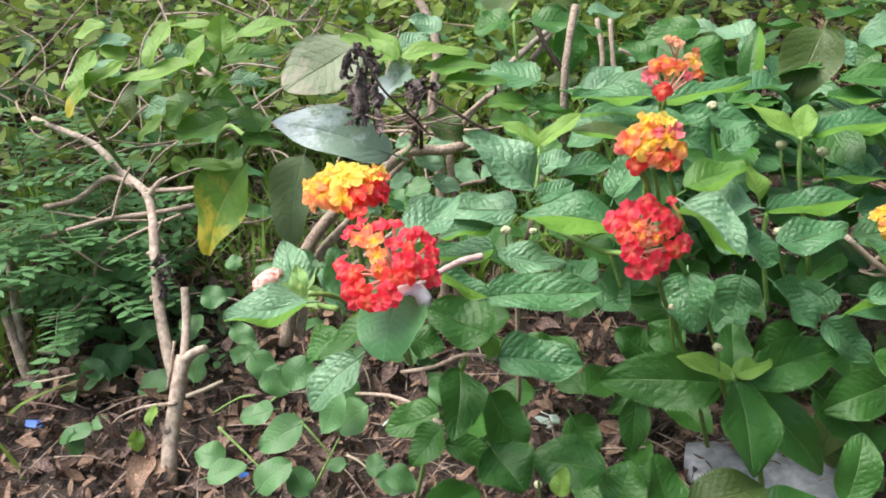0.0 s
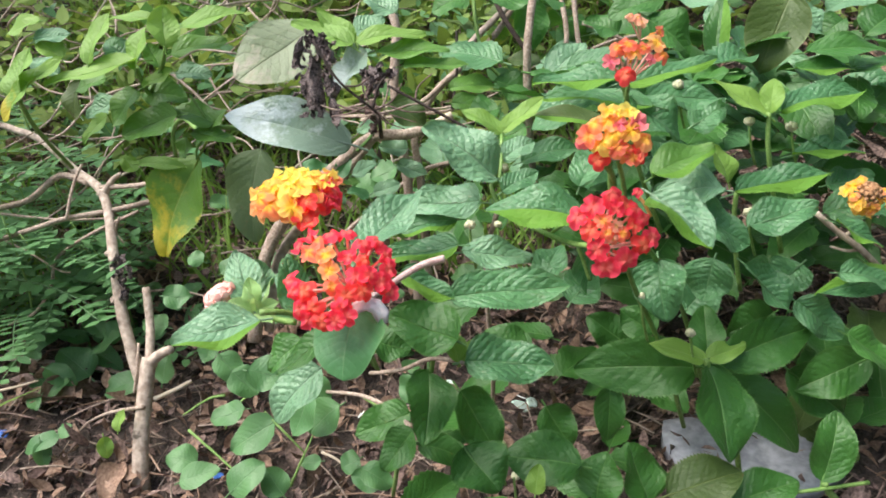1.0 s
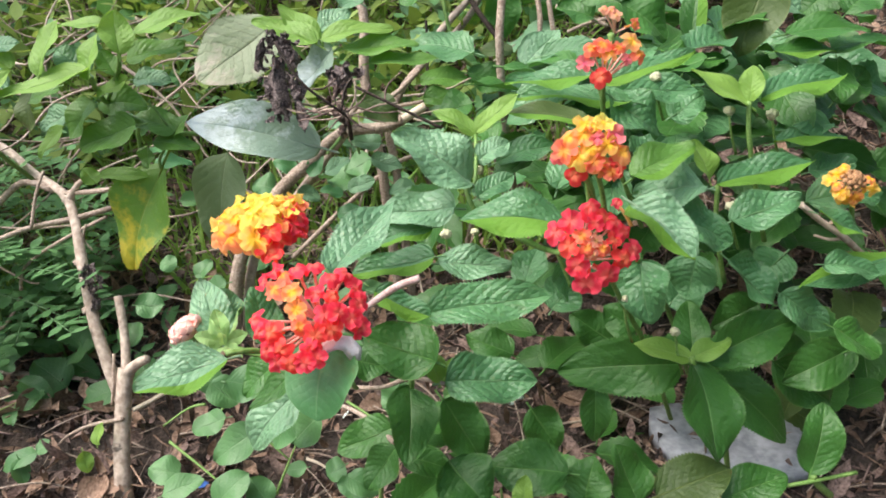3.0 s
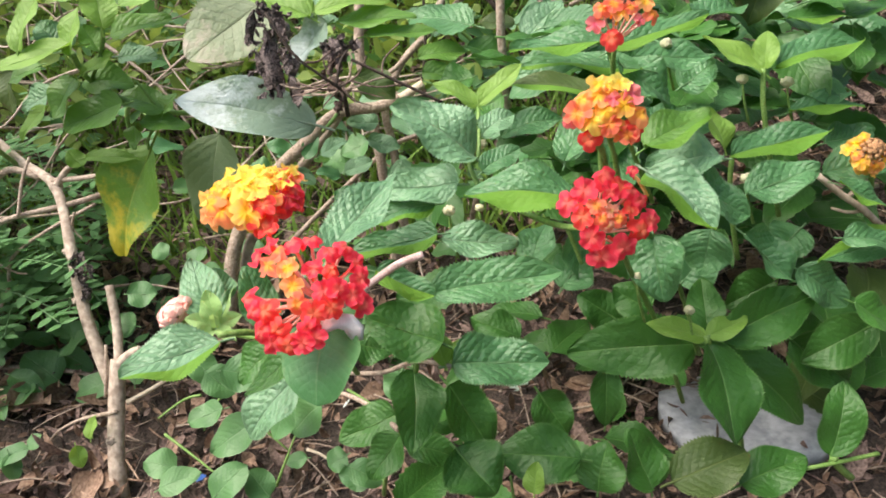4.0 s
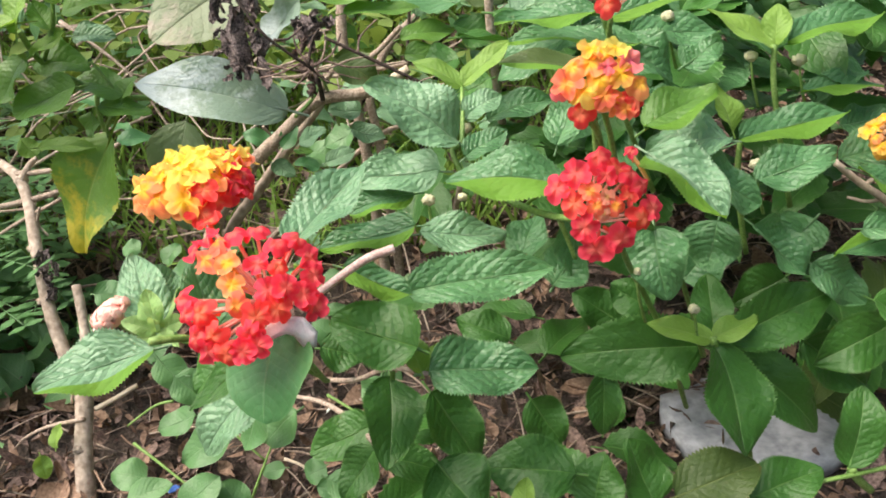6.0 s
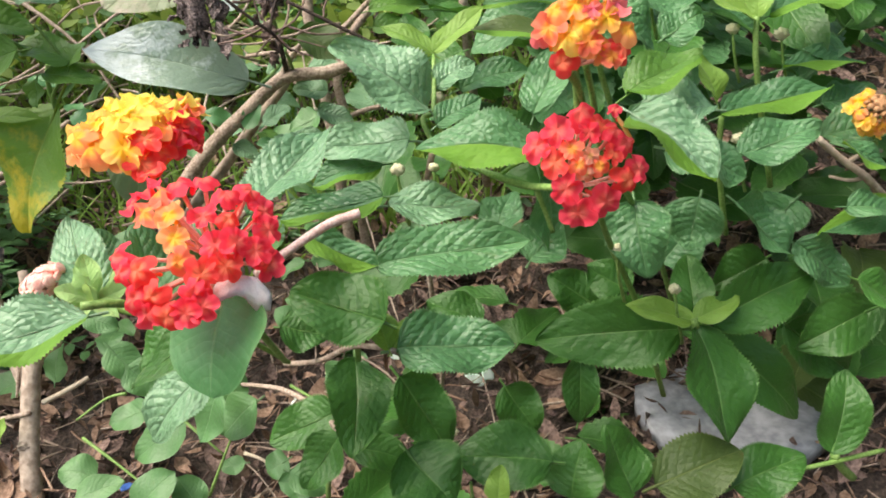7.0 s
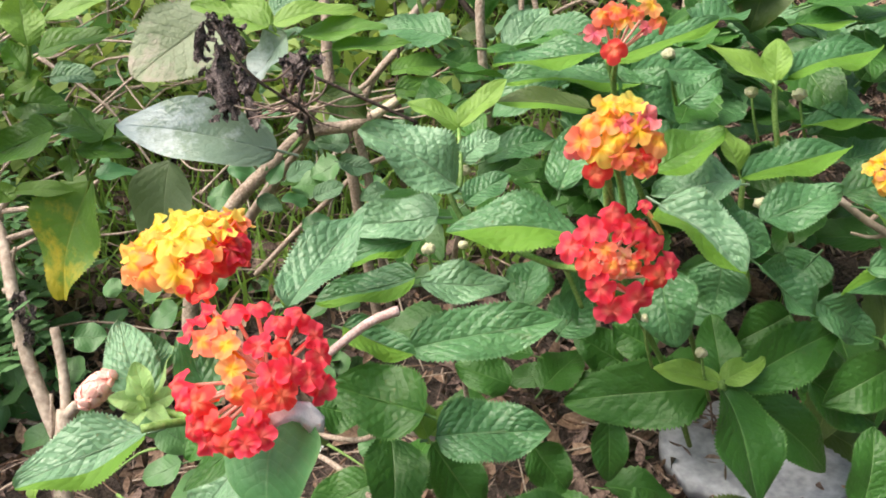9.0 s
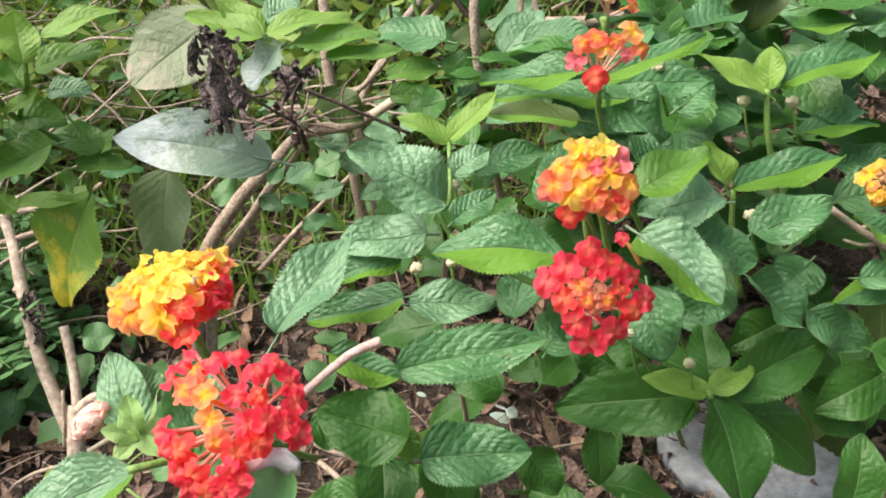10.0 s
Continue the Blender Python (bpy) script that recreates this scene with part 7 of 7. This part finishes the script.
leaf(herbs, (0.0025, 0.3504, 0.1806), (-0.0046, 0.3444, 0.1670), (-0.49, -0.68, 0.55), 0.0177, HERB, teeth=5, blunt=0.8, pucker=0.3, fold=0.15)
leaf(herbs, (-0.0100, 0.6374, 0.2074), (-0.0354, 0.6349, 0.1994), (-0.19, -0.58, 0.79), 0.0254, HERB, teeth=5, blunt=0.8, pucker=0.3, fold=0.15)
leaf(herbs, (-0.0508, 0.6338, 0.1956), (-0.0212, 0.6296, 0.1898), (0.08, -0.59, 0.80), 0.0254, HERB, teeth=5, blunt=0.8, pucker=0.3, fold=0.15)
# ---- loose small things ----
stub = thing("peeled_stem", (-0.000, 0.272, 0.280), "short peeled pinkish-white broken flower stem", "stem")
stem(stub, "stem", PALESTEM, ((-0.0127, 0.2615, 0.2775), (-0.0005, 0.2706, 0.2813), (0.0086, 0.2756, 0.2842), (0.0170, 0.2782, 0.2851)), 0.0012, 0.0016)
drop = thing("fallen_floret", (0.097, 0.286, 0.305), "single wilted red floret caught on a leaf", "flower")
stem(drop, "tube", BLUSH, ((0.0952, 0.2872, 0.3064), (0.0982, 0.2849, 0.3019), (0.1005, 0.2826, 0.2973)), 0.0006, 0.0008)
loose_floret(drop, (0.0935, 0.2804, 0.3087), (-0.29, -0.37, 0.85), "red")
scraps = (((-0.0262, 0.2239, 0.2908), 0.0026), ((-0.0217, 0.2236, 0.2903), 0.0022))

# ---- pale low leaves between the arching stems and the trunks ----
leaf(herbs, (-0.0549, 0.5126, 0.2805), (-0.0400, 0.5057, 0.2761), (-0.09, -0.49, 0.80), 0.0113, SKY_SHEEN, blunt=0.8)
leaf(herbs, (-0.0491, 0.5068, 0.2683), (-0.0624, 0.5026, 0.2678), (-0.17, -0.51, 0.80), 0.0099, ROUND, blunt=0.8)
leaf(herbs, (-0.0398, 0.5261, 0.2393), (-0.0219, 0.5256, 0.2489), (0.04, -0.50, 0.80), 0.0140, SKY_SHEEN, blunt=0.8)
leaf(herbs, (0.0009, 0.5610, 0.2460), (-0.0213, 0.5599, 0.2516), (0.13, -0.66, 0.80), 0.0163, SKY_SHEEN, blunt=0.8)
leaf(herbs, (-0.0263, 0.5388, 0.2200), (-0.0056, 0.5371, 0.2272), (-0.09, -0.63, 0.80), 0.0153, SKY_SHEEN, blunt=0.8)
leaf(herbs, (-0.0200, 0.5708, 0.2658), (-0.0377, 0.5651, 0.2617), (-0.22, -0.57, 0.80), 0.0133, SKY_SHEEN, blunt=0.8)
leaf(herbs, (-0.0076, 0.5661, 0.2327), (0.0156, 0.5585, 0.2274), (-0.07, -0.50, 0.80), 0.0174, SKY_SHEEN, blunt=0.8)
leaf(herbs, (-0.0283, 0.5186, 0.2239), (-0.0434, 0.5180, 0.2311), (-0.02, -0.28, 0.80), 0.0119, ROUND, blunt=0.8)
leaf(herbs, (-0.0536, 0.5446, 0.2307), (-0.0431, 0.5470, 0.2461), (0.03, -0.74, 0.80), 0.0131, ROUND, blunt=0.8)
leaf(herbs, (-0.0638, 0.5560, 0.2306), (-0.0798, 0.5571, 0.2415), (-0.07, -0.62, 0.80), 0.0141, ROUND, blunt=0.8)
leaf(herbs, (-0.0122, 0.5880, 0.2558), (0.0103, 0.5846, 0.2596), (-0.18, -0.39, 0.80), 0.0161, SKY_SHEEN, blunt=0.8)
leaf(herbs, (-0.0634, 0.5508, 0.2194), (-0.0481, 0.5425, 0.2122), (-0.13, -0.78, 0.80), 0.0126, SKY_SHEEN, blunt=0.8)
leaf(herbs, (-0.0348, 0.5224, 0.2078), (-0.0169, 0.5197, 0.2128), (-0.05, -0.58, 0.80), 0.0129, ROUND, blunt=0.8)
leaf(herbs, (0.0242, 0.5462, 0.2157), (0.0034, 0.5419, 0.2146), (-0.28, -0.66, 0.80), 0.0148, SKY_SHEEN, blunt=0.8)

# ---- deeper leaves of the shrubs ----
rng = random.Random(5)


def fill(plant, count, x0, x1, y0, y1, z0, z1, size, mats):
    for k in range(count):
        base = Vector((rng.uniform(x0, x1), rng.uniform(y0, y1), rng.uniform(z0, z1)))
        turn = rng.uniform(0, 6.28)
        length = size * rng.uniform(0.75, 1.2)
        tip = base + Vector((math.cos(turn), math.sin(turn), rng.uniform(-0.5, 0.25))).normalized() * length
        normal = Vector((rng.gauss(0, 0.3), -0.35 + rng.gauss(0, 0.3), 1))
        leaf(plant, base, tip, normal, length * rng.uniform(0.55, 0.68), mats[rng.randrange(len(mats))], teeth=10, fold=rng.uniform(0.1, 0.45))


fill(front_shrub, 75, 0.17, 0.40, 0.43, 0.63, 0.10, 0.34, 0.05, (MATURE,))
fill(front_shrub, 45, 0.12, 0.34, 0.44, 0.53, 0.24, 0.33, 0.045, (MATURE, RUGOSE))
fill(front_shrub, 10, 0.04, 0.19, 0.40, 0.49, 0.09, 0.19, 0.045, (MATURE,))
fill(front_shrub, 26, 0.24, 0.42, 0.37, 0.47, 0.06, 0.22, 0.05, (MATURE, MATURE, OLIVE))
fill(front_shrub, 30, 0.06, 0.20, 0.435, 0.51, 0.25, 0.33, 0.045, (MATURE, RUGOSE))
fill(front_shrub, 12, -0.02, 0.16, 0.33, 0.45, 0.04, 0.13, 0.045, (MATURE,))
# added leaves out of view on the right, keeping skylight off the shrub
shading_shrub = thing("lantana_shrub", (0.65, 0.40, 0.0), "added unseen lantana leaves that shade the flowering shrub from the right", "shrub")
fill(shading_shrub, 60, 0.46, 0.85, 0.20, 0.65, 0.10, 0.62, 0.075, (MATURE,))
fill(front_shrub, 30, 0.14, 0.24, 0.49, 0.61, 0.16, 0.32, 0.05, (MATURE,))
fill(shading_shrub, 45, 0.46, 0.85, 0.05, 0.50, 0.30, 0.75, 0.08, (MATURE,))
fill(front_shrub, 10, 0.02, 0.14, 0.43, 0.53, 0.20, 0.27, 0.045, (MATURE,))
fill(back_shrub, 60, 0.10, 0.50, 0.60, 0.85, 0.22, 0.52, 0.055, (MATURE, SKY_SHEEN))
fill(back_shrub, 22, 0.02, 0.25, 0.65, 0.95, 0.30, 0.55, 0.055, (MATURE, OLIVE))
fill(herbs, 60, -0.34, 0.02, 0.52, 0.70, 0.055, 0.12, 0.026, (HERB,))
fill(herbs, 34, -0.44, -0.24, 0.54, 0.74, 0.06, 0.16, 0.03, (HERB,))
fill(herbs, 60, -0.26, 0.16, 0.62, 0.95, 0.10, 0.24, 0.030, (HERB, ROUND))
fill(herbs, 46, -0.07, 0.13, 0.58, 0.80, 0.09, 0.21, 0.034, (ROUND, SKY_SHEEN, HERB))
fill(herbs, 30, -0.10, 0.10, 0.66, 0.95, 0.14, 0.30, 0.036, (FAR_LEAF, SKY_SHEEN))
fill(left_shrub, 24, -0.44, -0.16, 0.66, 0.86, 0.36, 0.52, 0.04, (SUNLIT, YOUNG, SKY_SHEEN))


def pinnate(plant, base, tip, pairs, size, bend):
    """A compound leaf: a thin stalk with paired small oval leaflets."""
    base, tip = Vector(base), Vector(tip)
    d = tip - base
    flat = d.cross(Vector((0, 0, 1))).normalized()
    up = flat.cross(d).normalized()
    verts, faces = tube_data([base, base + d * 0.5 + up * bend * d.length, tip], [0.0008, 0.0006, 0.0003], 4)
    uvs = [(0.3, 0.5)] * len(verts)
    for k in range(pairs):
        u = 0.18 + 0.82 * k / max(1, pairs - 1)
        c = base + d * u + up * bend * d.length * 4 * u * (1 - u)
        for s in (-1, 1):
            v, f, t = flake(rng, size * rng.uniform(0.8, 1.1) * (1.1 - 0.3 * u), 0.5, 0.12, 4)
            x = (flat * s + d.normalized() * 0.45 + up * rng.uniform(-0.2, 0.2)).normalized()
            m = axes(c, c + x, up + flat * rng.uniform(-0.25, 0.25))
            n = len(verts)
            verts += [tuple(m @ Vector(p)) for p in v]
            faces += [tuple(n + q for q in g) for g in f]
            uvs += t
    ob = part("compound_leaf", finish("compound_leaf", verts, faces, (HERB,), uvs), plant)
    ob.matrix_parent_inverse = Matrix.Translation(-plant.location)


for cx, cy, count, high in ((-0.285, 0.575, 10, 0.13), (-0.335, 0.565, 10, 0.15), (-0.375, 0.60, 10, 0.17), (-0.255, 0.60, 9, 0.12), (-0.31, 0.625, 10, 0.15), (-0.40, 0.655, 10, 0.18), (-0.348, 0.620, 9, 0.15), (-0.282, 0.658, 7, 0.12), (-0.357, 0.696, 8, 0.14), (-0.414, 0.658, 9, 0.16), (-0.404, 0.583, 9, 0.16), (-0.310, 0.592, 8, 0.12), (-0.122, 0.790, 7, 0.10)):
    herb = thing("pinnate_herb", (cx, cy, ground_height(cx, cy)), "green herb with fine paired oval leaflets beside dry twigs", "herb", "pinnate herbs")
    root = Vector((cx, cy, ground_height(cx, cy)))
    top = root + Vector((rng.uniform(-0.03, 0.03), -0.02, high))
    stem(herb, "stem", GREENSTEM, (tuple(root), tuple(root.lerp(top, 0.5) + Vector((0.01, 0, 0))), tuple(top)), 0.0010, 0.0006)
    for k in range(count):
        start = root.lerp(top, 0.25 + 0.75 * k / count)
        a = 2.4 * k + rng.uniform(-0.4, 0.4)
        pinnate(herb, start, start + Vector((math.cos(a), math.sin(a), rng.uniform(-0.25, 0.35))) * rng.uniform(0.07, 0.12), rng.randrange(6, 10), 0.0165, rng.uniform(0.0, 0.12))

# ---- litter that can be told apart ----
for x, y, length, ratio, mat in ((0.315, 0.412, 0.075, 0.40, TANLEAF), (0.345, 0.382, 0.05, 0.45, TANLEAF), (-0.290, 0.552, 0.065, 0.45, TANLEAF), (-0.276, 0.511, 0.05, 0.5, TANLEAF), (0.106, 0.570, 0.05, 0.4, DRYLEAF), (0.156, 0.488, 0.04, 0.5, TANLEAF), (0.170, 0.469, 0.035, 0.45, DRYLEAF), (0.064, 0.570, 0.04, 0.4, TANLEAF), (-0.092, 0.460, 0.04, 0.45, DRYLEAF), (0.331, 0.506, 0.06, 0.4, TANLEAF), (-0.129, 0.570, 0.045, 0.4, TANLEAF), (-0.018, 0.662, 0.045, 0.5, DRYLEAF), (-0.221, 0.451, 0.035, 0.6, TANLEAF), (-0.350, 0.488, 0.05, 0.5, DRYLEAF)):
    a = rng.uniform(0, 6.3)
    z = ground_height(x, y) + 0.016
    g = leaf_grid(length, length * ratio, 0.5, 0.25, 0.12, 6, 0.5, 0.2, int(1000 * (x + y)), 0, -0.3)
    ob = new("dry_leaf", finish("dry_leaf", g[0], g[1], (mat, mat), g[2], g[3]))
    ob.matrix_basis = Matrix.Translation((x, y, z)) @ Euler((rng.gauss(0, 0.2), rng.gauss(0, 0.2), a)).to_matrix().to_4x4()
    tagged(ob, "curled dry tan leaf lying on the litter" if mat is TANLEAF else "curled dry brown leaf lying on the litter", "dry leaf", "fallen dry leaves")

for spot, length, turn in zip(leaf_spots, (0.045, 0.05, 0.03), (2.9, 0.6, 1.7)):
    g = leaf_grid(length, length * 0.5, 0.5, 0.2, 0.14, 6, 0.5, 0.3, 7, 0, -0.3)
    ob = new("dry_leaf", finish("dry_leaf", g[0], g[1], (TANLEAF, TANLEAF), g[2], g[3]))
    ob.matrix_basis = Matrix.Translation((spot[0], spot[1], ground_height(spot[0], spot[1]) + 0.02)) @ Euler((0.5, 0.1, turn)).to_matrix().to_4x4()
    tagged(ob, "large curled dry tan leaf lying on the litter", "dry leaf", "fallen dry leaves")


def torn_sheet(name, outline_radius, aspect, centre, turn, mat, label, category, seed, thick=0.002, warp=0.004):
    """A thin, slightly warped piece with an uneven outline."""
    r = random.Random(seed)
    n = 26
    rim = [outline_radius * (1 + 0.22 * noise.noise((math.cos(2 * math.pi * k / n) * 1.5, math.sin(2 * math.pi * k / n) * 1.5, seed)) + r.uniform(-0.05, 0.05)) for k in range(n)]
    verts, faces = [], []
    for side in (1, -1):
        for ring in (0.0, 0.4, 0.75, 1.0):
            for k in range(n):
                a = 2 * math.pi * k / n
                x, y = rim[k] * ring * math.cos(a), rim[k] * ring * math.sin(a) * aspect
                verts.append((x, y, side * thick / 2 + warp * noise.noise((x * 30, y * 30, seed))))
    for s in range(2):
        for i in range(3):
            for k in range(n):
                a, b = s * 4 * n + i * n + k, s * 4 * n + i * n + (k + 1) % n
                faces.append((a, a + n, b + n, b) if s == 0 else (a, b, b + n, a + n))
    for k in range(n):
        a, b = 3 * n + k, 3 * n + (k + 1) % n
        faces.append((a, a + 4 * n, b + 4 * n, b))
    ob = new(name, finish(name, verts, faces, (mat,)))
    ob.matrix_basis = Matrix.Translation(centre) @ Euler(turn).to_matrix().to_4x4()
    return tagged(ob, label, category)


torn_sheet("stone_slab", 0.064, 0.75, (0.240, 0.424, ground_height(0.240, 0.424) + 0.006), (0.03, -0.02, 0.2), PAPER, "flat pale grey stone slab in the leaf litter", "stone", 3, 0.012)
torn_sheet("stone_slab", 0.046, 0.7, (0.385, 0.475, ground_height(0.385, 0.475) + 0.004), (0.03, -0.02, 0.6), PAPER, "flat pale grey stone piece in the litter", "stone", 7, 0.012)
curled = [Vector(p) for p in ((-0.0164, 0.2242, 0.2921), (-0.0135, 0.2242, 0.2946), (-0.0105, 0.2245, 0.2955), (-0.0075, 0.2250, 0.2944), (-0.0057, 0.2248, 0.2917), (-0.0054, 0.2243, 0.2883))]
verts, faces = [], []
for i, p in enumerate(curled):
    along_it = (curled[min(i + 1, 5)] - curled[max(i - 1, 0)]).normalized()
    wide = along_it.cross(Vector((-0.2, -0.8, 0.55))).normalized()
    lift = wide.cross(along_it).normalized()
    half = 0.0023 * (0.45, 0.9, 1.0, 1.15, 1.25, 0.7)[i]
    for v, z in ((-1.0, -0.25), (-0.4, 0.1), (0.3, 0.15), (1.0, -0.2), (0.3, -0.05), (-0.4, -0.1)):
        verts.append(tuple(p + wide * half * v * (1 + 0.2 * noise.noise((3.0 * i, 5.0 * v, 1))) - lift * half * z))
for i in range(5):
    for k in range(6):
        a, b = 6 * i + k, 6 * i + (k + 1) % 6
        faces.append((a, b, b + 6, a + 6))
faces += [tuple(range(5, -1, -1)), tuple(range(30, 36))]
tagged(new("white_petal", finish("white_petal", verts, faces, (CHALK,))), "curled white fallen petal lying on a leaf base", "petal")
for k, (spot, half) in enumerate(scraps):
    torn_sheet("white_petal", half, 0.7, spot, (0.85, 0.15, 0.5 - 0.9 * k), CHALK, "small white fallen petal caught under the flower", "petal", 10 + k, 0.0004, 0.002)
for k, (x, y) in enumerate(((0.079, 0.473), (0.088, 0.475), (0.083, 0.481), (-0.08, 0.52), (-0.045, 0.485), (-0.145, 0.60), (0.027, 0.51))):
    torn_sheet("white_petal", 0.0085 if k < 3 else 0.0035, 0.5, (x, y, ground_height(x, y) + 0.016), (0.6, 0.3, k), WHITE, "white fallen petal on the leaf litter", "petal", 20 + k, 0.0005, 0.003)
for k, (x, y) in enumerate(((-0.325, 0.485), (-0.147, 0.437))):
    torn_sheet("blue_scrap", 0.008 - 0.003 * k, 0.5, (x, y, ground_height(x, y) + 0.014), (0.3, 0.2, k), BLUE, "small blue plastic scrap in the litter", "scrap", 30 + k, 0.0006, 0.003)
